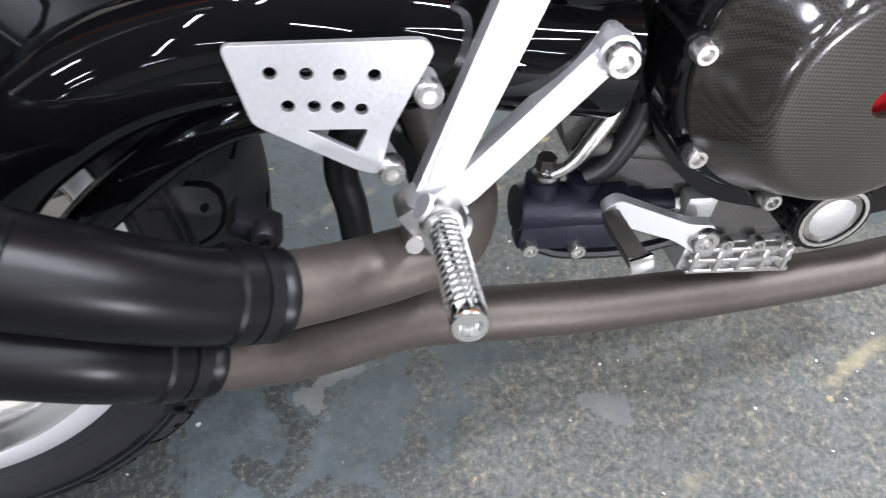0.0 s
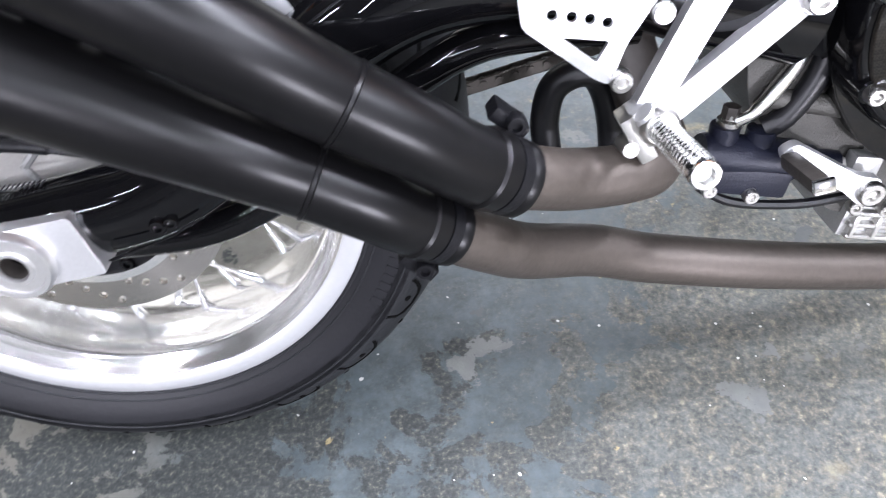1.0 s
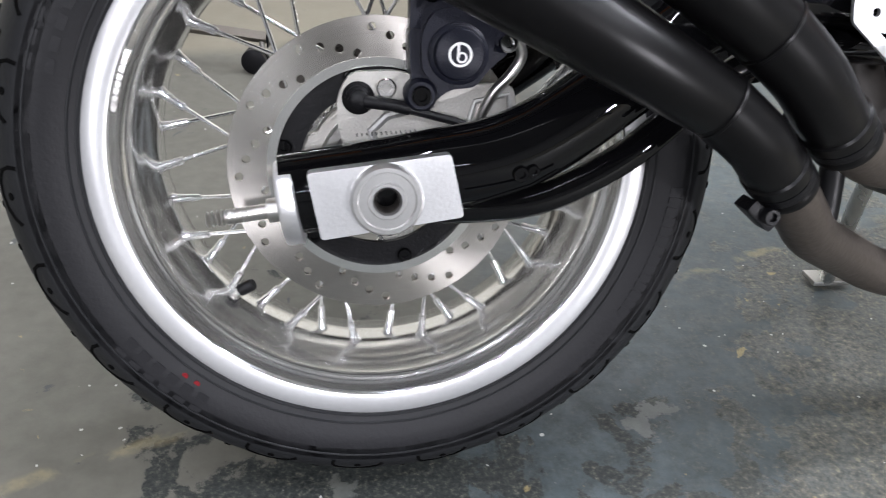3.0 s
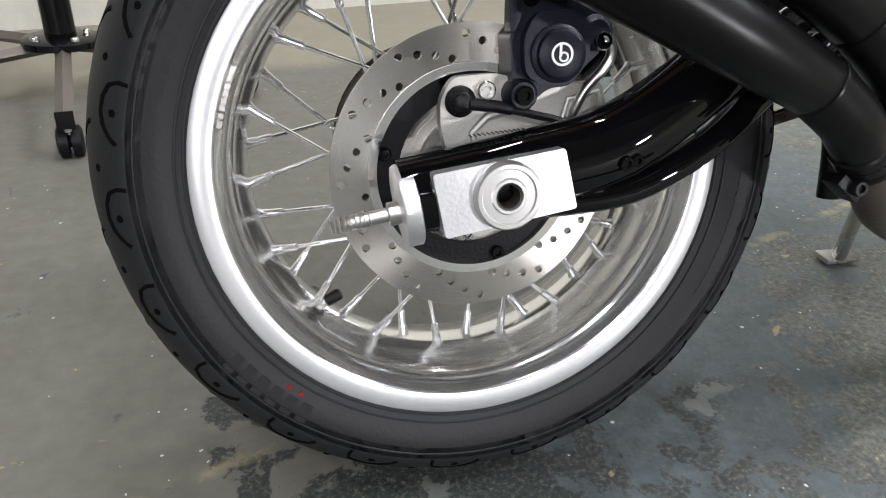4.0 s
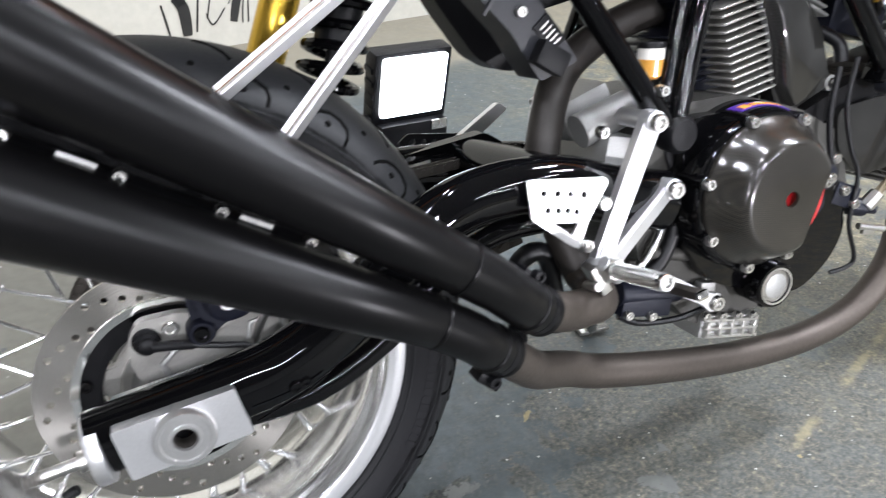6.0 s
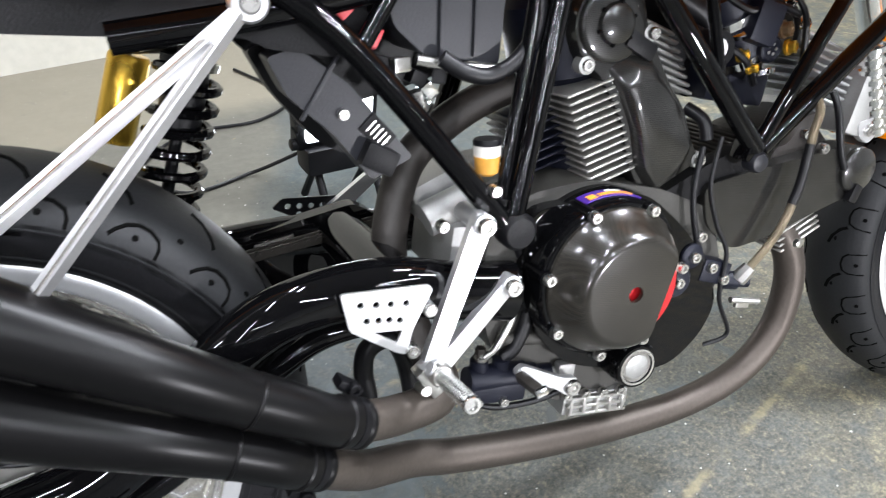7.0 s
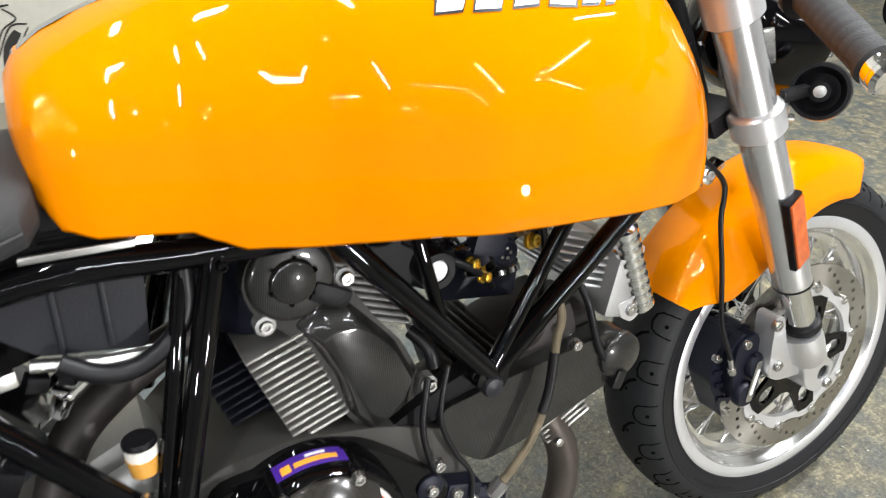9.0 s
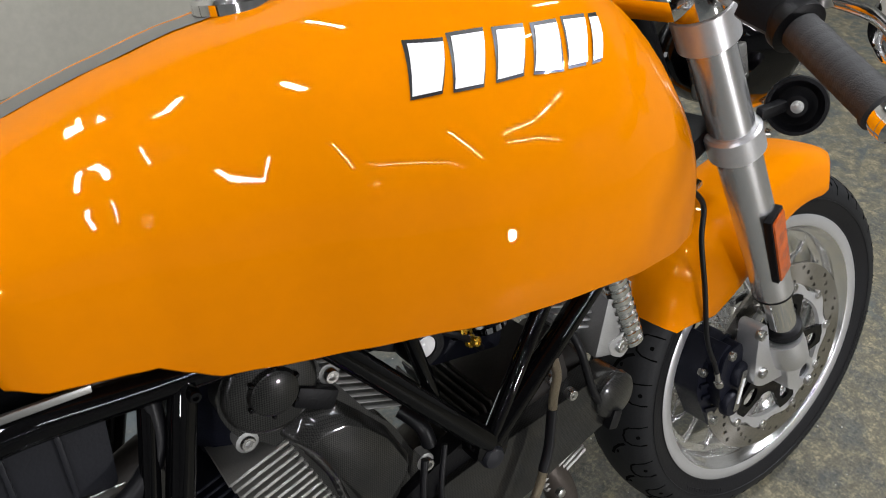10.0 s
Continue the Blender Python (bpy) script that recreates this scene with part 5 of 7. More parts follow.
part("open_edge_ring", lathe([(0.0775, -0.146), (0.0818, -0.146), (0.0818, -0.1535), (0.0775, -0.1535), (0.0775, -0.146)], 64), M_FROST, clutch, "cream edge ring", pose(CX, 0, CZ))
for a in (111, 61, 166, 210, 257, 296, 0):
    p = (CX + 0.0880 * math.cos(radians(a)), -0.152, CZ + 0.0880 * math.sin(radians(a)))
    part("bolt_boss", turned((p[0], -0.11, p[2]), (p[0], -0.2, p[2]), [(0, 0.0085), (0.040, 0.0085), (0.041, 0.007)], 14), M_GLOSS, clutch)
    bolt(clutch, (p[0], -0.1535, p[2]), 0.0065, 0.006)


def arc_strip(a0, a1, r, y0, y1, th=0.0012, n=14):
    bm = bmesh.new()
    vs = []
    for k in range(n + 1):
        a = radians(a0 + (a1 - a0) * k / n)
        vs.append([bm.verts.new((CX + q * math.cos(a), y, CZ + q * math.sin(a))) for q, y in ((r, y0), (r + th, y0), (r + th, y1), (r, y1))])
    for a, b in zip(vs, vs[1:]):
        for j in range(4):
            bm.faces.new((a[j], a[(j + 1) % 4], b[(j + 1) % 4], b[j]))
    return bm


part("label", arc_strip(64, 108, 0.0945, -0.134, -0.112), M_PURPLE, clutch, "violet sticker with an orange word too small to read")
part("label_dot", arc_strip(98, 104, 0.0955, -0.131, -0.121), M_LABEL, clutch)
part("label_bar", arc_strip(70, 96, 0.0955, -0.129, -0.123), M_LABEL, clutch)
part("label_bar", arc_strip(76, 88, 0.0955, -0.119, -0.1165), M_WHITE, clutch)
fill = part("oil_level_window", turned((0.688, -0.091, -0.015), (0.688, -0.191, -0.015), [(0, 0.029), (0.046, 0.029), (0.050, 0.027), (0.050, 0.0205), (0.046, 0.020), (0.046, 0.001)], 36), M_GLOSS, bike, "round oil sight glass in a black ring")
part("glass", turned((0.688, -0.136, -0.015), (0.688, -0.191, -0.015), [(0, 0.0200), (0.002, 0.0200), (0.004, 0.016), (0.0045, 0.001)], 28), M_CAST, fill, "grey sight glass")
part("ring", washer_ring((0.688, -0.14, -0.015), (0, -1, 0), 0.0215, 0.024, 0.002), M_STEEL, fill)
for k in range(9):
    part("grip_notch", box((0.688 + 0.029 * math.cos(k * 0.7), -0.133, -0.015 + 0.029 * math.sin(k * 0.7)), (0.004, 0.008, 0.004), (0, -math.degrees(k * 0.7), 0), 0.001, 1), M_PLASTIC, fill)

# rear (upright) cylinder with its fins
cyl = part("rear_cylinder", turned((0.690, 0.0, 0.19), (0.650, 0.0, 0.44), [(0, 0.060), (0.13, 0.060), (0.14, 0.07), (0.22, 0.07), (0.24, 0.05)], 28), M_CAL, bike, "finned alloy upright cylinder with a dark barrel")
fin = mesh_of("fin", box((-0.026, 0, 0), (0.060, 0.160, 0.0034), bevel=0.0014, seg=1), M_FIN)
for k in range(13):
    part("fin", fin, None, cyl, "", pose(0.668 + 0.0028 * k, -0.012, 0.322 - 0.0086 * k, 0, -14.0, 0))
fin2 = mesh_of("fin", box((0, 0, 0), (0.080, 0.13, 0.0040), bevel=0.0018, seg=1), M_CAST)
for k in range(8):
    part("fin", fin2, None, cyl, "", pose(0.720 + 0.0042 * k, -0.02, 0.378 - 0.0098 * k, 0, 24.0, 0))
fin3 = mesh_of("fin", box((0, 0, 0), (0.05, 0.10, 0.0035), bevel=0.0014, seg=1), M_CAL)
for k in range(7):
    part("fin", fin3, None, cyl, "", pose(0.602 + 0.003 * k, 0.0, 0.285 - 0.0098 * k, 0, -14.0, 0))
belt = part("belt_cover", plate(rounded([(0.622, 0.382), (0.634, 0.410), (0.668, 0.425), (0.704, 0.408), (0.719, 0.366), (0.748, 0.311), (0.772, 0.279), (0.787, 0.236), (0.802, 0.214), (0.722, 0.178), (0.698, 0.223), (0.687, 0.273), (0.657, 0.328), (0.632, 0.347)], 0.014), -0.0880, -0.066, (), 0.006), M_CARBON, bike, "carbon-fibre timing belt cover")
part("pulley_boss", turned((0.669, -0.086, 0.381), (0.669, -0.2, 0.381), [(0, 0.042), (0.005, 0.0415), (0.0075, 0.0395), (0.0085, 0.036), (0.0088, 0.0225), (0.0105, 0.0215), (0.0135, 0.0205), (0.0148, 0.018), (0.015, 0.001)], 36), M_CARBON, belt)
for k in range(6):
    part("boss_notch", box((0.669 + 0.0215 * math.cos(k * 1.047 + 0.3), -0.0965, 0.381 + 0.0215 * math.sin(k * 1.047 + 0.3)), (0.006, 0.006, 0.004), (0, -math.degrees(k * 1.047 + 0.3), 0), 0.001, 1), M_GLOSS, belt)
part("cover_clip", box((0.702, -0.092, 0.356), (0.040, 0.014, 0.020), (0, 32, 0), 0.005), M_PLASTIC, belt)
low_ring = rounded([(0.664, 0.334), (0.690, 0.347), (0.718, 0.344), (0.740, 0.316), (0.764, 0.283), (0.782, 0.236), (0.762, 0.200), (0.726, 0.187), (0.706, 0.217), (0.698, 0.264), (0.680, 0.306)], 0.006)
top_ring = rounded([(0.694, 0.304), (0.704, 0.307), (0.724, 0.305), (0.738, 0.298), (0.756, 0.276), (0.771, 0.237), (0.755, 0.209), (0.731, 0.198), (0.715, 0.220), (0.707, 0.262), (0.700, 0.292)], 0.003)
shell = [[(a[0] + (b[0] - a[0]) * u, y, a[1] + (b[1] - a[1]) * u) for a, b in zip(low_ring, top_ring)] for u, y in ((0, -0.086), (0.05, -0.090), (0.40, -0.0965), (0.66, -0.1005), (0.74, -0.1012))]
part("raised_panel", loft(shell, len(low_ring)), M_CARBON, belt, "raised glossy carbon-fibre panel")
for p in ((0.639, -0.087, 0.340), (0.721, -0.090, 0.367), (0.716, -0.092, 0.185), (0.799, -0.090, 0.214)):
    bolt(belt, p, 0.0068, 0.005)
    part("bolt_cup", turned((p[0], -0.074, p[2]), (p[0], -0.2, p[2]), [(0, 0.010), (0.014, 0.010), (0.015, 0.008)], 14), M_CAST, belt)
low_cov = part("front_belt_cover", plate(rounded([(0.800, 0.184), (0.865, 0.192), (0.962, 0.199), (1.042, 0.205), (1.072, 0.192), (1.082, 0.168), (1.070, 0.138), (1.011, 0.124), (0.909, 0.098), (0.852, 0.092), (0.808, 0.132)], 0.016), -0.102, -0.070, (), 0.006), M_CARBON, bike, "carbon-fibre front cylinder belt cover")
part("end_boss", turned((1.052, -0.100, 0.168), (1.052, -0.2, 0.168), [(0, 0.031), (0.007, 0.030), (0.010, 0.026), (0.011, 0.001)], 30), M_CARBON, low_cov)
part("dark_ledge", plate(rounded([(0.735, 0.178), (0.81, 0.208), (0.86, 0.222), (0.90, 0.208), (0.88, 0.190), (0.81, 0.172), (0.74, 0.160)], 0.006), -0.094, -0.07), M_PLASTIC, low_cov)
bolt(low_cov, (0.985, -0.1035, 0.206), 0.007, 0.005)
fcyl = part("front_cylinder", turned((0.82, 0.0, 0.11), (1.06, 0.0, 0.165), [(0, 0.055), (0.10, 0.055), (0.11, 0.065), (0.24, 0.065), (0.25, 0.05)], 28), M_DARKPIPE, bike, "finned alloy forward cylinder")
fin4 = mesh_of("fin", box((0, 0, 0), (0.072, 0.16, 0.0042), bevel=0.0018, seg=1), M_FIN)
for k in range(5):
    part("fin", fin4, None, fcyl, "", pose(0.974 + 0.0035 * k, -0.008, 0.109 - 0.0082 * k, 0, -22.0, 0))
fin5 = mesh_of("fin", box((0, 0, 0), (0.0035, 0.14, 0.13), bevel=0.0014, seg=1), M_DARKPIPE)
for k in range(8):
    part("fin", fin5, None, fcyl, "", pose(0.86 + 0.0095 * k, 0.004, 0.145 + 0.0022 * k, 0, -14.0, 0))
part("spark_plug_cap", tube([(0.79, -0.07, 0.275), (0.80, -0.09, 0.262), (0.803, -0.095, 0.24)], 0.008, 10), M_HOSE, cyl)
head = part("front_cylinder_head", joined(box((0.955, -0.03, 0.215), (0.10, 0.10, 0.05), (0, -12, 0), 0.014), turned((0.93, -0.075, 0.235), (0.93, -0.2, 0.235), [(0, 0.022), (0.012, 0.022), (0.015, 0.018)], 20)), M_DARKPIPE, bike, "cast alloy forward cylinder head")
bolt(head, (0.975, -0.082, 0.222), 0.007, 0.005)
core = mesh_of("cooler_fin", box((-0.014, 0.006, 0), (0.084, 0.150, 0.0038), bevel=0.0012, seg=1), M_SATIN)
cool = part("oil_cooler", box((1.074, 0.0, 0.254), (0.036, 0.17, 0.095), (0, 18, 0), 0.006), M_CAST, bike, "stacked-fin oil cooler")
prof = [(0.0, 0.012)]
for k in range(9):
    prof += [(0.002 + 0.0139 * k, 0.0135), (0.004 + 0.0139 * k, 0.0178), (0.0105 + 0.0139 * k, 0.0178), (0.0125 + 0.0139 * k, 0.0135)]
part("end_tank", turned((1.0715, -0.078, 0.327), (1.1075, -0.078, 0.207), prof + [(0.128, 0.012), (0.128, 0.001)], 24), M_RIBBED, cool, "bright ribbed end tank")
for k in range(8):
    part("cooler_fin", core, None, cool, "", pose(1.022 + 0.006 * k, 0.004, 0.328 - 0.0125 * k, 0, 22.0, 0))
part("bracket", plate(rounded([(1.062, 0.226), (1.098, 0.232), (1.102, 0.206), (1.086, 0.194), (1.068, 0.206)], 0.007), -0.086, -0.076, (circle2(1.084, 0.212, 0.006, 12),), 0.002), M_BILLET, cool)
bolt(cool, (1.083, -0.087, 0.214), 0.0085, 0.004)
# the last box is an added dark backing between throttle bodies and head
thr = part("throttle_body", joined(turned((0.86, -0.03, 0.40), (0.91, -0.03, 0.31), [(0, 0.036), (0.03, 0.036), (0.034, 0.040), (0.044, 0.040), (0.048, 0.034), (0.09, 0.034), (0.094, 0.028)], 28), box((0.89, -0.07, 0.365), (0.04, 0.03, 0.05), (0, 20, 0), 0.006), box((0.905, 0.0, 0.285), (0.10, 0.06, 0.05), (0, 12, 0), 0.01)), M_CAL, bike, "alloy throttle bodies with hoses")
part("hose_clip", turned((0.873, -0.03, 0.376), (0.91, -0.03, 0.31), [(0, 0.0415), (0.010, 0.0415)], 28), M_CHROME, thr)
part("hose_clip", turned((0.900, -0.03, 0.328), (0.91, -0.03, 0.31), [(0, 0.0365), (0.010, 0.0365)], 28), M_CHROME, thr)
plug = part("sensor_plug", turned((0.9125, -0.050, 0.332), (0.9125, -0.2, 0.330), [(0, 0.0175), (0.016, 0.0175), (0.020, 0.0160), (0.0215, 0.013), (0.020, 0.010), (0.020, 0.001)], 28), M_CAL, thr, "dark blue-black round sensor plug")
for k in range(5):
    part("pin_slot", box((0.9125 + 0.006 * math.cos(1.2566 * k), -0.0712, 0.332 + 0.006 * math.sin(1.2566 * k)), (0.0035, 0.002, 0.0035), (0, 0, 0), 0.0005, 1), M_STEEL, plug)
part("pipe_clip", turned((0.925, -0.042, 0.302), (0.927, -0.052, 0.272), [(0, 0.0185), (0.001, 0.0195), (0.007, 0.0195), (0.008, 0.0185)], 28), M_CHROME, thr)
part("pipe_clip", turned((0.876, -0.055, 0.370), (0.887, -0.050, 0.356), [(0, 0.030), (0.001, 0.031), (0.006, 0.031), (0.007, 0.030)], 28), M_CHROME, thr)
for p, m, r in (((0.871, -0.060, 0.327), M_GOLD, 0.0065), ((0.957, -0.050, 0.3285), M_GOLD, 0.008), ((0.882, -0.066, 0.311), M_GOLD, 0.0055), ((0.940, -0.055, 0.352), M_BRONZE, 0.009), ((0.935, -0.06, 0.385), M_CHROME, 0.006), ((0.893, -0.072, 0.350), M_CHROME, 0.0045), ((0.966, -0.058, 0.357), M_CHROME, 0.006)):
    f = part("fitting", turned(p, (p[0] + 0.008, p[1] - 0.02, p[2] + 0.003), [(0, r * 1.3), (0.004, r * 1.3), (0.0045, r), (0.012, r), (0.013, r * 0.6), (0.011, r * 0.5), (0.011, 0.0005)], 12), m, thr)
for a in (((0.84, -0.06, 0.40), (0.87, -0.075, 0.38), (0.9, -0.08, 0.385), (0.95, -0.07, 0.37)), ((0.80, -0.05, 0.37), (0.83, -0.06, 0.35), (0.87, -0.07, 0.325), (0.90, -0.06, 0.29)), ((0.93, -0.06, 0.40), (0.96, -0.06, 0.36), (0.97, -0.05, 0.32))):
    part("cable", tube(a, 0.0045, 8), M_HOSE, thr)
cap_l = part("inspection_cap", turned((0.822, -0.06, 0.341), (0.822, -0.2, 0.341), [(0, 0.022), (0.020, 0.022), (0.024, 0.020), (0.024, 0.0125), (0.020, 0.012), (0.020, 0.001)], 28), M_PLASTIC, bike, "black boss with a bright centre")
part("bright_centre", turned((0.822, -0.078, 0.341), (0.822, -0.2, 0.341), [(0, 0.0115), (0.004, 0.0115), (0.006, 0.008), (0.006, 0.001)], 20), M_LENS, cap_l)
starter = part("gearbox_cover", joined(box((0.495, 0.02, 0.20), (0.07, 0.08, 0.05), (0, -20, 0), 0.012), turned((0.46, -0.05, 0.185), (0.52, -0.05, 0.205), [(0, 0.02), (0.07, 0.02), (0.072, 0.015)], 18), box((0.50, -0.02, 0.145), (0.05, 0.12, 0.07), (0, 10, 0), 0.01)), M_CAST, bike, "cast alloy gearbox and starter housing")
bolt(starter, (0.465, -0.09, 0.19), 0.007, 0.005)

# ---------------------------------------------------------------- frame
R1 = 0.0135
fr = part("trellis_frame", tube([(0.425, -0.094, 0.437), (0.50, -0.092, 0.440), (0.60, -0.090, 0.428), (0.68, -0.094, 0.424), (0.76, -0.095, 0.428), (0.95, -0.08, 0.46)], R1, 16), M_GLOSS, bike, "gloss black steel trellis frame")


def rail(a, b, r=R1, bend=None):
    return part("frame_tube", sweep([a, b], r, 16) if not bend else tube([a, *bend, b], r, 16), M_GLOSS, fr)


J = (0.857, -0.118, 0.226)
rail((0.706, -0.106, 0.425), J, 0.0122)
rail((1.025, -0.098, 0.440), J, 0.0090)
rail((1.160, -0.070, 0.392), (0.862, -0.116, 0.224), 0.0130)
rail((0.608, -0.092, 0.428), (0.528, -0.130, 0.200), 0.0115)
rail((0.580, -0.088, 0.42), (0.520, -0.120, 0.22), 0.0078)
rail((0.300, -0.108, 0.448), (0.516, -0.128, 0.198), 0.0122, [(0.382, -0.112, 0.378)])
rail((0.430, -0.092, 0.434), (0.384, -0.110, 0.378), 0.0085)
rail((0.430, -0.094, 0.436), (0.18, -0.094, 0.405), 0.0145, [(0.32, -0.095, 0.418)])
rail((0.790, -0.090, 0.43), (0.812, -0.100, 0.300), 0.0075)
for q in ((0.70, 0.425, 0.857, 0.226), (0.608, 0.428, 0.528, 0.2), (0.42, 0.437, 0.76, 0.428), (0.43, 0.436, 0.18, 0.405)):
    part("far_tube", sweep([(q[0], 0.10, q[1]), (q[2], 0.12, q[3])], R1, 12), M_GLOSS, fr)
part("weld_gusset", box((0.858, -0.112, 0.222), (0.040, 0.030, 0.028), (0, 20, 0), 0.008), M_GLOSS, fr)
part("joint_cap", turned((0.856, -0.113, 0.212), (0.852, -0.2, 0.210), [(0, 0.0130), (0.014, 0.0130), (0.018, 0.0105), (0.0195, 0.001)], 24), M_BOX, fr, "grey rubber bolt cap")
part("pivot_cap", turned((0.530, -0.118, 0.188), (0.530, -0.2, 0.186), [(0, 0.0205), (0.020, 0.0205), (0.026, 0.016), (0.027, 0.001)], 24), M_PLASTIC, fr, "grey rubber bolt cap")
bolt(fr, (0.505, -0.135, 0.235), 0.006, 0.006)
bolt(fr, (0.609, -0.108, 0.418), 0.005, 0.004, mat=M_GLOSS)

battery = part("electrics_box", plate(rounded([(0.426, 0.426), (0.484, 0.432), (0.551, 0.422), (0.541, 0.348), (0.459, 0.366), (0.430, 0.395)], 0.008), -0.075, 0.07, (), 0.004), M_BOX, bike, "ribbed black plastic battery box")
for x in (0.478, 0.515):
    part("rib", box((x, -0.077, 0.392), (0.0035, 0.006, 0.066), (0, 4, 0), 0.001), M_BOX, battery)
part("tray_edge", tube([(0.45, -0.078, 0.362), (0.50, -0.080, 0.350), (0.545, -0.078, 0.344)], 0.006, 8), M_STEEL, battery)
part("overflow_hose", tube([(0.581, -0.088, 0.425), (0.575, -0.092, 0.383), (0.554, -0.095, 0.356), (0.523, -0.096, 0.342), (0.496, -0.095, 0.347), (0.472, -0.09, 0.363)], 0.0085, 12), M_HOSE, battery)
for k, (x, z) in enumerate(((0.43, 0.36), (0.45, 0.345), (0.465, 0.33), (0.445, 0.325), (0.475, 0.345), (0.46, 0.31))):
    part("wiring_plug", box((x, -0.085 + 0.01 * (k % 3), z), (0.018, 0.014, 0.014), (10 * k, 25 * k, 15), 0.002), (M_STEEL, M_PLASTIC, M_CHROME)[k % 3], battery)
part("fuse_tab", box((0.375, -0.09, 0.418), (0.016, 0.012, 0.024), (0, -40, 0), 0.004), M_REDBIT, battery, "red plastic tab")
part("fuse_tab", box((0.405, -0.088, 0.388), (0.014, 0.010, 0.020), (0, 30, 0), 0.004), M_REDBIT, battery, "red plastic tab")
rs = part("brake_fluid_reservoir", turned((0.510, -0.106, 0.244), (0.512, -0.106, 0.3), [(0, 0.009), (0.003, 0.0125), (0.020, 0.0140), (0.0205, 0.0135)], 24), M_FLUID, bike, "small brake reservoir half full of amber fluid")
part("clear_top", turned((0.511, -0.106, 0.2642), (0.512, -0.106, 0.3), [(0, 0.0138), (0.012, 0.0142)], 24), M_FROST, rs, "frosted upper half")
part("lid", turned((0.5115, -0.106, 0.2758), (0.512, -0.106, 0.3), [(0, 0.0148), (0.004, 0.0148), (0.006, 0.0135), (0.0065, 0.001)], 24), M_PLASTIC, rs, "black screw lid")
part("bracket", box((0.530, -0.104, 0.262), (0.022, 0.004, 0.016), (0, 10, 0), 0.001), M_STEEL, rs)
bolt(rs, (0.534, -0.108, 0.262), 0.006, 0.004)
inner = part("inner_mudguard", plate(rounded([(0.306, 0.377), (0.335, 0.383), (0.380, 0.347), (0.441, 0.266), (0.396, 0.248), (0.362, 0.298), (0.321, 0.340)], 0.006), -0.078, -0.030, (), 0.004), M_BOX, bike, "dark grey plastic inner panel behind the frame tube")
part("inner_rib", box((0.352, -0.079, 0.345), (0.004, 0.004, 0.070), (0, 36, 0), 0.001), M_BOX, inner)
part("label_plate", box((0.405, -0.0795, 0.296), (0.034, 0.002, 0.022), (0, 50, 0), 0.001), M_PLASTIC, inner, "black label with a pale printed border")
for k in range(5):
    part("label_bar", box((0.398 + 0.0035 * k, -0.0815, 0.304 - 0.0042 * k), (0.0022, 0.001, 0.013), (0, 50, 0), 0), M_STEEL, inner)
part("inner_relay", box((0.402, -0.086, 0.272), (0.036, 0.020, 0.026), (0, 30, 0), 0.005), M_PLASTIC, inner)
bolt(inner, (0.372, -0.080, 0.318), 0.006, 0.004)
part("far_mudguard", plate(rounded([(0.300, 0.378), (0.362, 0.380), (0.446, 0.272), (0.430, 0.250), (0.398, 0.252), (0.366, 0.270), (0.322, 0.330)], 0.012), 0.018, 0.062, (), 0.004), M_PLASTIC, inner)
cg = part("chain_guard", plate(rounded([(0.235, 0.138), (0.420, 0.166), (0.446, 0.150), (0.440, 0.060), (0.250, 0.040)], 0.008), 0.105, 0.130, (), 0.002), M_GLOSS, bike, "gloss black chain guard")
part("guard_slot", box((0.315, 0.103, 0.133), (0.05, 0.003, 0.008), (0, -8, 0), 0.001), M_STEEL, cg)
lrest = part("far_footrest_plate", plate(rounded([(0.330, 0.146), (0.346, 0.158), (0.430, 0.150), (0.428, 0.136), (0.375, 0.120)], 0.004), 0.198, 0.202, [circle2(0.352 + 0.016 * k, 0.146 - 0.002 * k, 0.0042, 10) for k in range(4)] + [circle2(0.366 + 0.014 * k, 0.133 - 0.001 * k, 0.0035, 10) for k in range(3)], 0.0), M_PLASTIC, bike, "black far heel plate with drilled holes")
part("far_bracket", plate(rounded([(0.404, 0.140), (0.480, 0.190), (0.494, 0.180), (0.424, 0.128)], 0.005), 0.185, 0.197), M_BILLET, lrest, "bright far footrest bracket")
shock = part("rear_shock", turned((0.258, 0.092, 0.385), (0.190, 0.092, 0.180), [(0, 0.012), (0.02, 0.014), (0.022, 0.030), (0.03, 0.030), (0.032, 0.024), (0.105, 0.024), (0.107, 0.007), (0.19, 0.007), (0.192, 0.026), (0.198, 0.026), (0.2, 0.012), (0.216, 0.012)], 24), M_PLASTIC, bike, "black coil-over rear shock with a gold reservoir")
sa, sb = Vector((0.249, 0.092, 0.352)), Vector((0.195, 0.092, 0.196))
sd = (sb - sa).normalized()
su = sd.orthogonal().normalized()
sv = sd.cross(su)
part("coil_spring", sweep([sa + (sb - sa) * (k / 112) + 0.0335 * (su * math.cos(k * 2 * math.pi / 16) + sv * math.sin(k * 2 * math.pi / 16)) for k in range(113)], 0.0056, 8), M_GLOSS, shock, "gloss black coil spring")
part("collar", turned(sa + sd * -0.012, sb, [(0, 0.031), (0.008, 0.031), (0.010, 0.027)], 24), M_STEEL, shock)
part("reservoir", turned((0.192, 0.150, 0.368), (0.152, 0.150, 0.262), [(0, 0.021), (0.004, 0.023), (0.098, 0.023), (0.102, 0.020), (0.103, 0.001)], 28), M_GOLD, shock, "gold anodised reservoir")
part("reservoir_mount", sweep([(0.186, 0.150, 0.384), (0.26, 0.10, 0.384)], 0.016, 12), M_PLASTIC, shock)
stand = part("side_stand", tube([(0.60, 0.10, -0.03), (0.64, 0.17, -0.12), (0.690, 0.252, -0.236)], 0.0105, 12), M_STEEL, bike, "steel side stand with a flat foot")
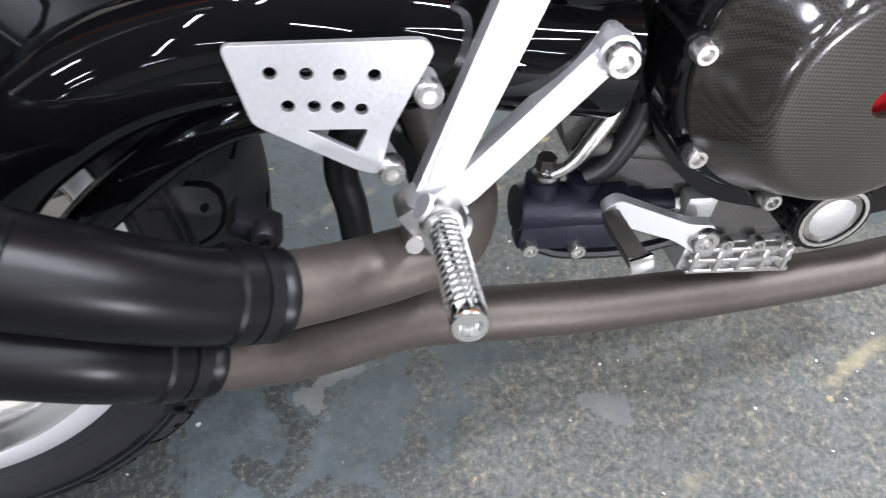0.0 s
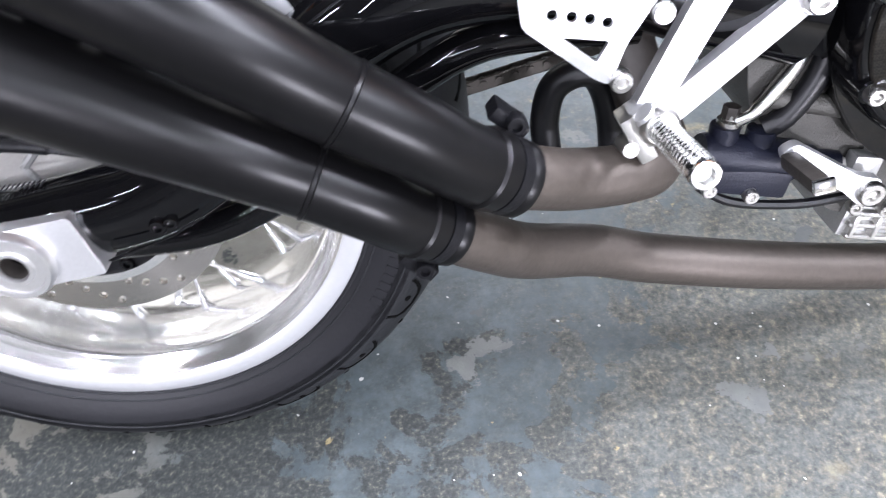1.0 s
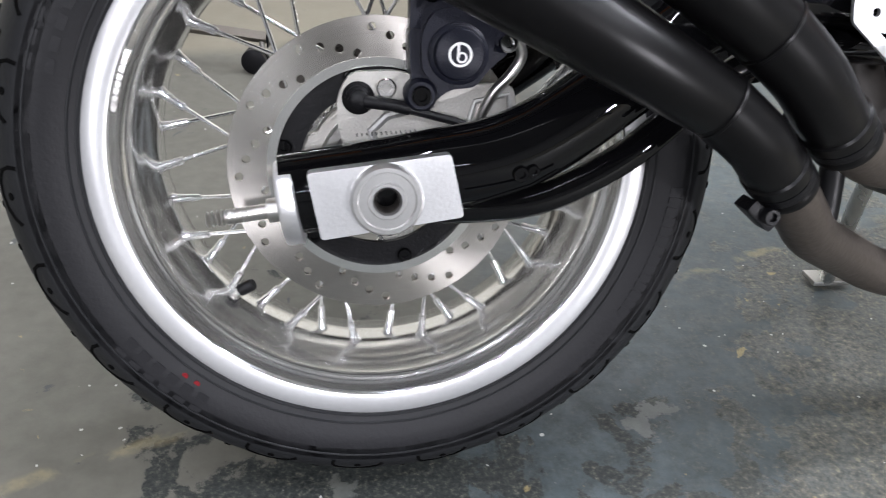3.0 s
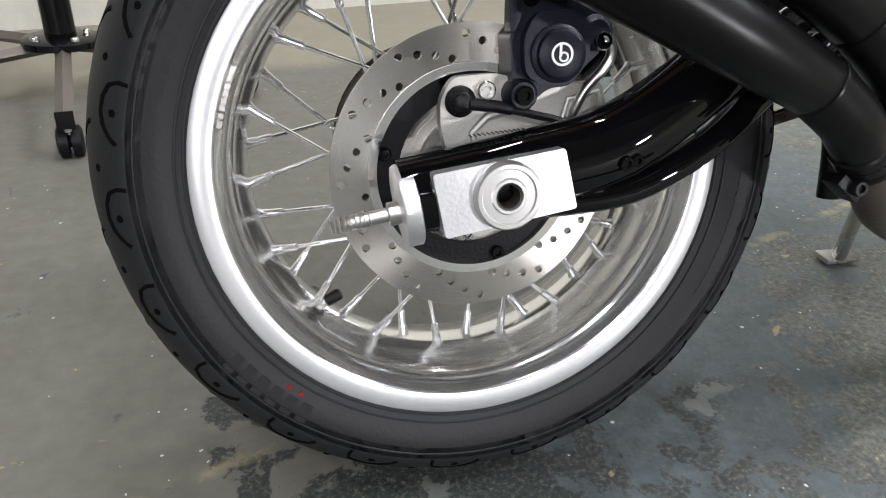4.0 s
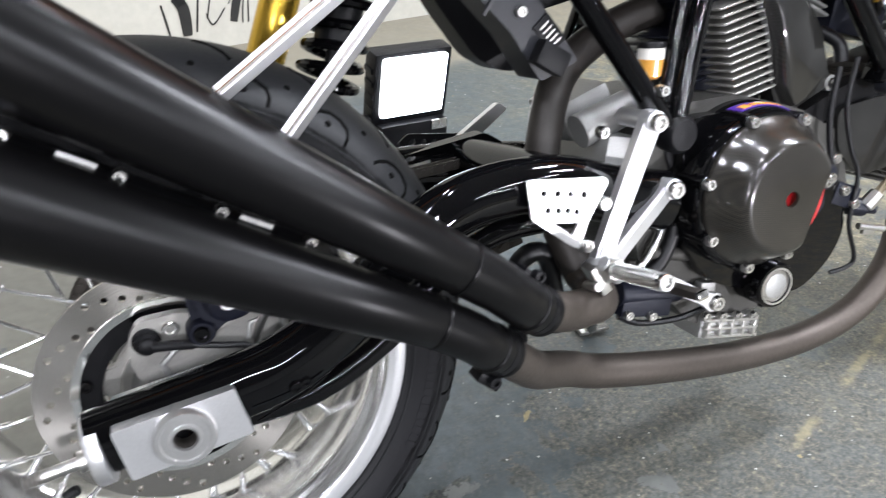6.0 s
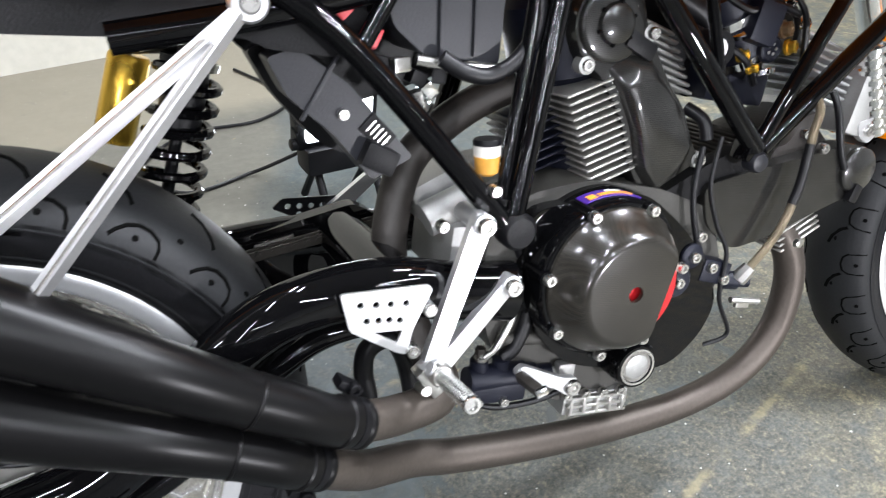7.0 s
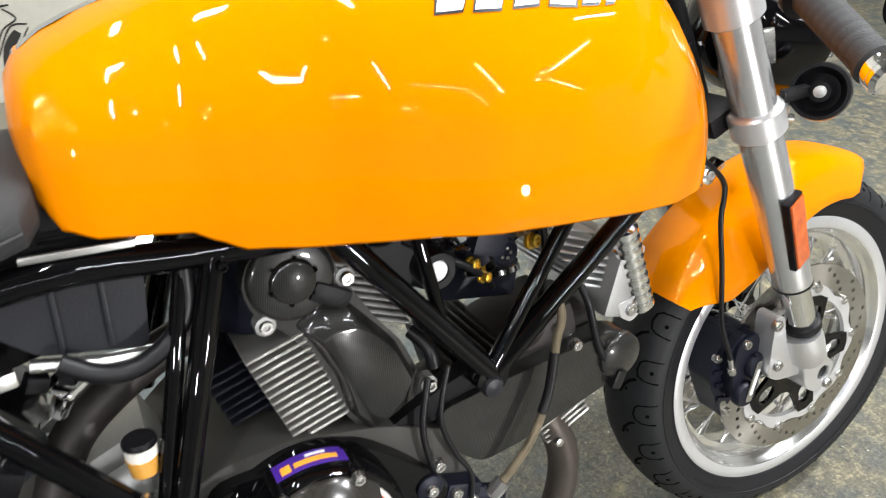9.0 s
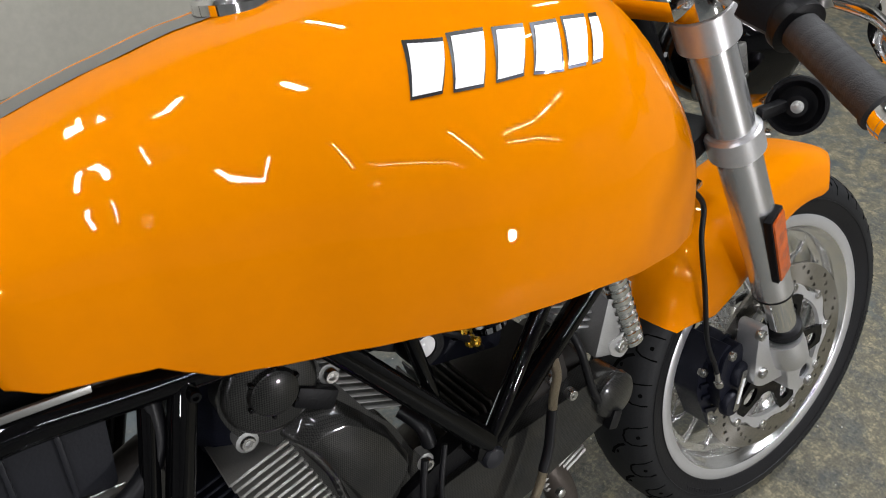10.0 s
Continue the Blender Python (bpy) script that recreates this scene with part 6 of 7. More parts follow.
part("foot", box((0.700, 0.268, -0.2425), (0.060, 0.034, 0.008), (12.4, 0, 0), 0.003), M_STEEL, stand)

# hoses along the engine
for nm, pts, r, m, lab in (("oil_hose", [(0.962, -0.095, 0.285), (0.953, -0.118, 0.262), (0.944, -0.121, 0.235), (0.932, -0.123, 0.175), (0.905, -0.125, 0.117), (0.865, -0.120, 0.068), (0.852, -0.112, 0.050)], 0.0052, M_BRAID, "braided steel oil hose with a black sleeve"),
                           ("breather_hose", [(1.000, -0.092, 0.275), (1.006, -0.100, 0.250), (1.019, -0.104, 0.191), (1.040, -0.106, 0.150)], 0.0048, M_HOSE, "thin black breather hose"),
                           ("wiring_loom", [(0.812, -0.110, 0.245), (0.795, -0.118, 0.190), (0.808, -0.120, 0.140), (0.826, -0.122, 0.100), (0.822, -0.122, 0.040), (0.846, -0.118, -0.018), (0.815, -0.11, -0.032)], 0.0030, M_HOSE, "black cable loom"),
                           ("vacuum_hose", [(0.79, -0.105, 0.235), (0.776, -0.112, 0.18), (0.782, -0.115, 0.13), (0.80, -0.114, 0.085)], 0.0038, M_HOSE, "thin black rubber hose")):
    h = part(nm, tube(pts, r, 12, 8), m, bike, lab)
    if nm == "oil_hose":
        part("sleeve", tube([(0.941, -0.1215, 0.222), (0.932, -0.123, 0.175), (0.921, -0.124, 0.148)], 0.0060, 12), M_HOSE, h, "black rubber sleeve")
        part("union", turned((0.868, -0.121, 0.072), (0.845, -0.115, 0.045), [(0, 0.009), (0.012, 0.010), (0.022, 0.010), (0.024, 0.006)], 8), M_STEEL, h)
    if nm == "breather_hose":
        part("end_tag", box((1.046, -0.108, 0.138), (0.016, 0.012, 0.026), (0, 25, 0), 0.005), M_HOSE, h)
pump = part("oil_pump", joined(turned((0.775, -0.095, 0.105), (0.775, -0.2, 0.105), [(0, 0.016), (0.026, 0.016), (0.028, 0.012)], 18), box((0.815, -0.105, 0.075), (0.045, 0.03, 0.03), (0, 20, 0), 0.005), turned((0.838, -0.105, 0.055), (0.875, -0.12, 0.05), [(0, 0.012), (0.02, 0.012), (0.022, 0.008), (0.035, 0.008)], 12), turned((0.755, -0.1, 0.075), (0.755, -0.2, 0.075), [(0, 0.022), (0.018, 0.022), (0.022, 0.018)], 20)), M_CAL, bike, "cast oil pump housing with bolted unions")
for p in ((0.775, -0.124, 0.105), (0.806, -0.121, 0.084), (0.826, -0.121, 0.064), (0.79, -0.115, 0.126), (0.755, -0.123, 0.075)):
    bolt(pump, p, 0.007, 0.005)
part("oil_pressure_switch", joined(sweep([(0.845, -0.118, 0.03), (0.885, -0.125, 0.022)], 0.0045, 8), box((0.862, -0.12, 0.020), (0.022, 0.005, 0.007), (0, 12, 0), 0.001)), M_STEEL, bike, "bright pressure switch")

# added black backing plate; it darkens the open gap between the cylinders
back = part("gap_backing", plate(rounded([(0.76, 0.420), (1.02, 0.425), (1.03, 0.330), (0.96, 0.290), (0.86, 0.265), (0.80, 0.300)], 0.015), 0.010, 0.09, (), 0.006), M_PLASTIC, bike, "black backing plate added to darken the gap between the cylinders")
part("inlet_hose", tube([(0.80, -0.02, 0.40), (0.84, -0.03, 0.372), (0.87, -0.03, 0.33), (0.93, -0.02, 0.30)], 0.018, 14), M_HOSE, back)
part("inlet_lead", tube([(0.93, -0.06, 0.41), (0.955, -0.075, 0.37), (0.965, -0.07, 0.31), (0.95, -0.08, 0.26)], 0.004, 8), M_HOSE, back)


# ---------------------------------------------------------------- tank, seat and tail
def interp(table, x):
    xs = [r[0] for r in table]
    if x <= xs[0]:
        return table[0][1:]
    for a, b in zip(table, table[1:]):
        if x <= b[0]:
            u = (x - a[0]) / (b[0] - a[0])
            u = u * u * (3 - 2 * u) * 0.35 + u * 0.65
            return tuple(p + (q - p) * u for p, q in zip(a[1:], b[1:]))
    return table[-1][1:]


# x, lower edge z, crown z, half width, height of the widest point
TANK = [(0.484, 0.530, 0.548, 0.030, 0.54), (0.490, 0.497, 0.580, 0.078, 0.535), (0.502, 0.476, 0.598, 0.098, 0.530), (0.525, 0.466, 0.612, 0.107, 0.520), (0.560, 0.462, 0.626, 0.113, 0.512), (0.592, 0.458, 0.635, 0.119, 0.504), (0.606, 0.449, 0.639, 0.122, 0.500),
        (0.630, 0.437, 0.645, 0.130, 0.492), (0.690, 0.430, 0.658, 0.148, 0.482), (0.760, 0.4285, 0.668, 0.178, 0.474), (0.830, 0.4235, 0.673, 0.203, 0.468), (0.900, 0.4195, 0.674, 0.213, 0.462), (0.970, 0.4125, 0.669, 0.215, 0.457), (1.030, 0.404, 0.657, 0.203, 0.454),
        (1.070, 0.403, 0.638, 0.190, 0.450), (1.098, 0.400, 0.608, 0.170, 0.448), (1.116, 0.402, 0.572, 0.145, 0.450), (1.125, 0.412, 0.532, 0.110, 0.456)]


def crown(x):
    """How flat the top is across: squarer behind, sloping off towards the nose."""
    u = min(max((x - 0.96) / 0.13, 0.0), 1.0)
    return 2.6 - 0.75 * u * u * (3 - 2 * u)


def tank_y(x, z):
    zb, zt, w, zm = interp(TANK, x)
    if z >= zm:
        u = min((z - zm) / (zt - zm), 1)
        return w * max(1 - u ** crown(x), 0) ** (1 / crown(x))
    u = min((zm - z) / (zm - zb), 1)
    return w * (1 - 0.012 * u ** 3)


def tank_section(x):
    zb, zt, w, zm = interp(TANK, x)
    pts = []
    for k in range(15):
        t = math.pi / 2 * k / 14
        z = zm + (zt - zm) * abs(math.cos(t)) ** (2 / crown(x))
        pts.append((w * abs(math.sin(t)) ** (2 / crown(x)), z))
    for k in range(1, 9):
        u = k / 8
        pts.append((w * (1 - 0.012 * u ** 3), zm + (zb - zm) * u))
    wb = w * 0.988
    pts += [(wb - 0.004, zb - 0.003), (wb - 0.012, zb - 0.003), (wb * 0.72, zb + 0.012), (wb * 0.4, zb + 0.02)]
    right = [(x, -y, z) for y, z in pts]
    left = [(x, y, z) for y, z in reversed(pts)]
    return right + left[:-1]


xs = []
for a, b in zip(TANK, TANK[1:]):
    m = 3 if b[0] - a[0] > 0.02 else 2
    xs += [a[0] + (b[0] - a[0]) * k / m for k in range(m)]
xs.append(TANK[-1][0])
secs = [tank_section(x) for x in xs]
tank = part("fuel_tank", loft(secs, len(secs[0])), M_ORANGE, bike, "glossy orange fuel tank with a grey centre stripe")


def on_tank(outline, lift, n_in=3):
    """A patch that lies on the near side of the tank: outline in x and z, filled in rows."""
    bm = bmesh.new()
    cx, cz = sum(p[0] for p in outline) / len(outline), sum(p[1] for p in outline) / len(outline)
    rings = []
    for k in range(1, n_in + 1):
        u = k / n_in
        rings.append([bm.verts.new((cx + (x - cx) * u, -tank_y(cx + (x - cx) * u, cz + (z - cz) * u) - lift, cz + (z - cz) * u)) for x, z in outline])
    c = bm.verts.new((cx, -tank_y(cx, cz) - lift, cz))
    m = len(outline)
    for i in range(m):
        bm.faces.new((c, rings[0][i], rings[0][(i + 1) % m]))
        for a, b in zip(rings, rings[1:]):
            bm.faces.new((a[i], a[(i + 1) % m], b[(i + 1) % m], b[i]))
    return bm


def quad_edge(tl, tr, br, bl, n=5):
    out = []
    for a, b in ((tl, tr), (tr, br), (br, bl), (bl, tl)):
        out += [(a[0] + (b[0] - a[0]) * k / n, a[1] + (b[1] - a[1]) * k / n) for k in range(n)]
    return out


def shrunk(q, m):
    cx, cz = sum(p[0] for p in q) / 4, sum(p[1] for p in q) / 4
    return [(x - math.copysign(m * 0.9, x - cx) if abs(x - cx) > m else x, z - math.copysign(m, z - cz)) for x, z in q]


EMBLEM = [((0.8194, 0.6346), (0.8479, 0.6318), (0.8265, 0.6002), (0.8046, 0.5998)), ((0.8518, 0.6337), (0.8817, 0.6323), (0.8578, 0.5983), (0.8338, 0.5994)),
          ((0.8876, 0.6313), (0.9143, 0.6292), (0.8910, 0.5985), (0.8676, 0.5985)), ((0.9200, 0.6282), (0.9462, 0.6265), (0.9264, 0.5941), (0.8990, 0.5976)),
          ((0.9512, 0.6268), (0.9754, 0.6245), (0.9490, 0.5935), (0.9310, 0.5947)), ((0.9793, 0.6237), (0.9912, 0.6222), (0.9652, 0.5928), (0.9553, 0.5928))]
for q in EMBLEM:
    q = [(x - 0.010, z + 0.003) for x, z in q]
    part("emblem_outline", on_tank(quad_edge(*q), 0.0008), M_INK, tank, "black edge of a plain emblem block")
    part("emblem_block", on_tank(quad_edge(*shrunk(q, 0.0022)), 0.0016), M_WHITE, tank, "plain white emblem block")


def crown_strip(x0, x1, hw, lift, n=24):
    bm = bmesh.new()
    rows = []
    for k in range(n + 1):
        x = x0 + (x1 - x0) * k / n
        zb, zt, w, zm = interp(TANK, x)
        row = []
        for q in (-1, -0.5, 0, 0.5, 1):
            y = q * hw
            z = zm + (zt - zm) * (1 - (abs(y) / w) ** crown(x)) ** (1 / crown(x))
            row.append(bm.verts.new((x, y, z + lift)))
        rows.append(row)
    for a, b in zip(rows, rows[1:]):
        for j in range(4):
            bm.faces.new((a[j], a[j + 1], b[j + 1], b[j]))
    return bm


part("centre_stripe", crown_strip(0.50, 1.06, 0.020, 0.0007), M_STRIPE, tank, "grey painted centre stripe")
part("filler_cap", turned((0.752, 0, 0.662), (0.752, 0, 0.8), [(0, 0.040), (0.008, 0.040), (0.011, 0.037), (0.011, 0.03), (0.014, 0.028), (0.015, 0.001)], 40), M_CHROME, tank, "chrome fuel filler cap")
for k in range(6):
    a = k * 1.047
    bolt(tank, (0.752 + 0.034 * math.cos(a), 0.034 * math.sin(a), 0.6735), 0.003, 0.002, (0, 0, 1))


def seat_section(x, zb, zt, w):
    pts = []
    for k in range(11):
        t = math.pi / 2 * k / 10
        pts.append((w * abs(math.sin(t)) ** 0.75, zb + 0.02 + (zt - zb - 0.02) * abs(math.cos(t)) ** 0.75))
    pts += [(w - 0.002, zb + 0.008), (w - 0.010, zb), (w * 0.5, zb)]
    return [(x, -y, z) for y, z in pts] + [(x, y, z) for y, z in reversed(pts)][:-1]


S = [(0.492, 0.492, 0.506, 0.06), (0.489, 0.481, 0.520, 0.100), (0.478, 0.471, 0.527, 0.116), (0.44, 0.462, 0.530, 0.124), (0.39, 0.451, 0.530, 0.128), (0.33, 0.443, 0.532, 0.130), (0.28, 0.440, 0.537, 0.130), (0.23, 0.442, 0.547, 0.125), (0.14, 0.452, 0.567, 0.112)]
ss = [seat_section(*r) for r in S]
seat = part("seat", loft(ss, len(ss[0])), M_SEAT, bike, "dark grey vinyl single seat")
part("seat_piping", tube([(0.478, -0.116, 0.485), (0.44, -0.1250, 0.478), (0.36, -0.1295, 0.466), (0.28, -0.131, 0.458)], 0.0018, 8), M_SEAT, seat)
part("seat_rail_trim", box((0.508, -0.098, 0.456), (0.082, 0.004, 0.006), (0, 4, 0), 0.001), M_STEEL, seat, "bright edge strip under the tank")
Tl = [(0.293, 0.438, 0.452, 0.118), (0.282, 0.434, 0.468, 0.136), (0.262, 0.433, 0.490, 0.140), (0.22, 0.434, 0.53, 0.142), (0.14, 0.442, 0.60, 0.138), (0.04, 0.462, 0.66, 0.126), (-0.08, 0.495, 0.67, 0.102), (-0.18, 0.535, 0.65, 0.07), (-0.22, 0.56, 0.63, 0.04)]
ts = [seat_section(*r) for r in Tl]
tail = part("tail_cowl", loft(ts, len(ts[0])), M_ORANGE, bike, "glossy orange tail cowl")
part("tail_tray", plate(rounded([(0.30, 0.440), (0.24, 0.432), (0.10, 0.442), (-0.10, 0.49), (-0.10, 0.47), (0.10, 0.415), (0.26, 0.398), (0.31, 0.405)], 0.01), -0.10, 0.10), M_PLASTIC, tail, "black tail undertray")

# ---------------------------------------------------------------- front end
fa, fb = Vector((1.178, -0.100, 0.600)), Vector((1.404, -0.104, 0.090))
fd = (fb - fa).normalized()
fork = part("fork_leg", turned(fa - fd * 0.02, fb, [(0, 0.0262), (0.475, 0.0262), (0.480, 0.0275), (0.484, 0.0268), (0.486, 0.0215)], 36), M_BRUSH, bike, "brushed alloy upside-down fork leg")
L = (fb - fa).length
low0 = fa + fd * 0.462
part("stanchion", turned(low0, fb, [(0, 0.0210), (L - 0.462, 0.0210)], 32), M_CHROME, fork, "chrome fork stanchion")
part("dust_seal", turned(low0 + fd * -0.002, fb, [(0, 0.0272), (0.006, 0.0272), (0.008, 0.0225)], 32), M_PLASTIC, fork)
part("lower_seal", turned(fb - fd * 0.016, fb + fd, [(0, 0.0225), (0.003, 0.0268), (0.014, 0.0268), (0.016, 0.0225)], 32), M_PLASTIC, fork)
part("caliper_mount", plate(rounded([(1.341, 0.1245), (1.359, 0.1225), (1.373, 0.0665), (1.431, 0.0465), (1.459, 0.0445), (1.457, 0.0045), (1.411, 0.0025), (1.361, 0.0105), (1.339, 0.0245)], 0.009), -0.106, -0.072, (), 0.005), M_BILLET, fork, "pale machined caliper bracket")
part("axle_clamp", plate(rounded([(1.404, 0.028), (1.452, 0.030), (1.480, 0.004), (1.474, -0.028), (1.448, -0.040), (1.418, -0.020)], 0.010), -0.116, -0.080, (circle2(1.457, -0.006, 0.0125, 20),), 0.004), M_BILLET, fork, "pale machined axle clamp")
part("axle_end", turned((1.457, -0.112, -0.006), (1.457, 0.12, -0.006), [(0, 0.0122), (0.02, 0.0122)], 20), M_PLASTIC, fork)
part("socket_tube", turned((1.398, -0.106, 0.085), (1.425, -0.108, 0.025), [(0, 0.0285), (0.020, 0.0300), (0.050, 0.0290), (0.062, 0.022)], 30), M_BILLET, fork)
for p in ((1.343, -0.1075, 0.112), (1.355, -0.1075, 0.040), (1.466, -0.118, -0.026)):
    bolt(fork, p, 0.0085, 0.005)
bolt(fork, (1.43, -0.095, 0.105), 0.008, 0.008, (0.4, -0.9, 0), M_PLASTIC)
part("far_leg", turned((fa.x, 0.10, fa.z), (fb.x, 0.104, fb.z), [(0, 0.0265), (0.44, 0.0265), (0.442, 0.0215), (L, 0.0215), (L + 0.06, 0.028), (L + 0.1, 0.028)], 28), M_POLISH, fork)
rf = part("side_reflector", box((0, 0, 0), (0.034, 0.010, 0.118), bevel=0.003), M_PLASTIC, bike, "amber rectangular reflector in a black holder", pose(1.322, -0.128, 0.271, 0, -24, 10))
part("lens", box((0, -0.005, 0), (0.028, 0.006, 0.110), bevel=0.002), M_AMBER, rf, "amber moulded lens")


def ring_clamp(c, r, h, ear):
    a = Vector(c)
    bm = turned(a - fd * h / 2, a + fd, [(0, r - 0.003), (0.003, r), (h - 0.003, r), (h, r - 0.003)], 36)
    return joined(bm, box(a + Vector(ear), (0.026, 0.014, h * 0.75), (0, -24, 20), 0.004))


lc = part("lower_fork_clamp", ring_clamp(fa + fd * 0.190, 0.0330, 0.036, (0.033, -0.006, 0.006)), M_SATIN, bike, "satin alloy lower fork clamp")
part("lower_yoke", box(fa + fd * 0.190 + Vector((-0.025, 0.070, 0)), (0.055, 0.10, 0.027), (0, -24, 0), 0.008), M_PLASTIC, lc, "black lower yoke")
for k in (-1, 1):
    bolt(lc, fa + fd * (0.190 + 0.010 * k) + Vector((0.046, -0.008, 0.004)), 0.0055, 0.004, (0.8, -0.6, 0))
uc = part("upper_fork_clamp", turned(fa + fd * 0.012, fb, [(0, 0.030), (0.002, 0.0335), (0.040, 0.0335), (0.042, 0.031)], 36), M_SATIN, bike, "satin alloy upper fork clamp")
part("yoke", box((1.155, 0.0, 0.612), (0.085, 0.24, 0.026), (0, -24, 0), 0.010), M_CHROME, uc, "polished top yoke")
part("fork_cap", turned(fa - fd * 0.040, fb, [(0, 0.012), (0.004, 0.024), (0.018, 0.029), (0.034, 0.0345), (0.050, 0.0345)], 30), M_CHROME, uc)
bolt(uc, (1.137, -0.118, 0.600), 0.006, 0.004, (-0.5, -0.8, 0.2))
part("headstock", turned((1.16, 0, 0.60), (1.25, 0, 0.40), [(0, 0.034), (0.22, 0.034)], 24), M_PLASTIC, uc)
head = part("headlamp_shell", turned((1.27, 0.0, 0.535), (1.42, 0.0, 0.50), [(0, 0.03), (0.02, 0.06), (0.06, 0.084), (0.11, 0.092), (0.13, 0.094), (0.138, 0.090), (0.14, 0.02)], 36), M_GLOSS, bike, "gloss black headlamp shell with a chrome ring")
part("chrome_ring", turned((1.394, 0.0, 0.5065), (1.43, 0.0, 0.498), [(0, 0.093), (0.004, 0.097), (0.012, 0.095), (0.014, 0.088)], 40), M_CHROME, head)
part("fork_bracket", box((1.262, -0.070, 0.500), (0.075, 0.010, 0.045), (0, -10, -14), 0.005), M_STEEL, head, "alloy headlamp bracket")
part("cover_panel", box((1.300, -0.050, 0.520), (0.080, 0.006, 0.050), (0, 22, -10), 0.003), M_STEEL, head)
horn = part("horn", turned((1.330, -0.128, 0.452), (1.262, -0.168, 0.470), [(0, 0.024), (0.006, 0.032), (0.016, 0.034), (0.024, 0.033), (0.0245, 0.029), (0.018, 0.027), (0.012, 0.022), (0.014, 0.016), (0.020, 0.012), (0.021, 0.001)], 40), M_PLASTIC, bike, "round black horn with a chrome rim")
part("chrome_rim", turned((1.336, -0.1245, 0.4505), (1.262, -0.168, 0.470), [(0, 0.028), (0.006, 0.0335), (0.014, 0.0348), (0.017, 0.0344)], 40), M_CHROME, horn)
part("stem", turned((1.308, -0.142, 0.458), (1.26, -0.165, 0.470), [(0, 0.007), (0.004, 0.007), (0.005, 0.0045), (0.010, 0.0045), (0.011, 0.003)], 18), M_CAST, horn)
part("bracket", box((1.290, -0.122, 0.456), (0.034, 0.012, 0.014), (10, -8, -15), 0.003), M_PLASTIC, horn)
g0, g1 = Vector((1.142, -0.226, 0.590)), Vector((1.106, -0.325, 0.543))
bar = part("handlebar", sweep([(1.165, -0.105, 0.625), (1.158, -0.16, 0.612), g0 + (g0 - g1) * 0.2, g1], 0.011, 14), M_PLASTIC, bike, "clip-on handlebar with a black rubber grip")
prof = [(0, 0.020), (0.004, 0.0225), (0.008, 0.0225), (0.010, 0.0165)]
for k in range(9):
    prof += [(0.014 + k * 0.0105, 0.0165), (0.0150 + k * 0.0105, 0.0163), (0.0165 + k * 0.0105, 0.0163), (0.0175 + k * 0.0105, 0.0165)]
part("grip", turned(g0, g1, prof + [(0.113, 0.0165), (0.114, 0.0185), (0.118, 0.0185), (0.119, 0.012)], 28), M_SEAT, bar, "black rubber grip")
ge = g0 + (g1 - g0).normalized() * 0.118
part("bar_end", turned(ge, ge + (g1 - g0), [(0, 0.0155), (0.006, 0.0165), (0.018, 0.0165), (0.022, 0.013), (0.023, 0.001)], 24), M_CHROME, bar, "chrome bar end")
part("bar_end_ring", turned(ge + (g1 - g0).normalized() * 0.007, ge + (g1 - g0), [(0, 0.0168), (0.006, 0.0168)], 24), M_CHROME, bar)
part("switch_housing", joined(box(g0 + (g0 - g1) * 0.22, (0.050, 0.050, 0.046), (25, 20, 20), 0.010), turned(g0 + (g0 - g1) * 0.12, g1, [(0, 0.019), (0.012, 0.024), (0.022, 0.024), (0.024, 0.018)], 24)), M_PLASTIC, bar)
part("brake_master", box(g0 + Vector((0.045, 0.035, 0.012)), (0.070, 0.045, 0.035), (15, 10, 30), 0.008), M_CAST, bar)
part("brake_lever", tube([g0 + Vector((0.060, 0.010, 0.010)), g0 + Vector((0.070, -0.03, -0.004)), g1 + Vector((0.082, 0.02, 0.02)), g1 + Vector((0.075, -0.03, 0.0))], 0.0072, 12, 8, (0.7, 1.3)), M_POLISH, bar, "polished brake lever")
part("lever_pivot", turned(g0 + Vector((0.060, 0.012, 0.004)), g0 + Vector((0.060, 0.002, 0.10)), [(0, 0.012), (0.022, 0.012), (0.024, 0.010)], 18), M_STEEL, bar)
part("mirror_back", turned((1.245, -0.245, 0.575), (1.30, -0.30, 0.56), [(0, 0.02), (0.012, 0.036), (0.024, 0.040), (0.028, 0.036), (0.030, 0.001)], 30), M_CHROME, bar)


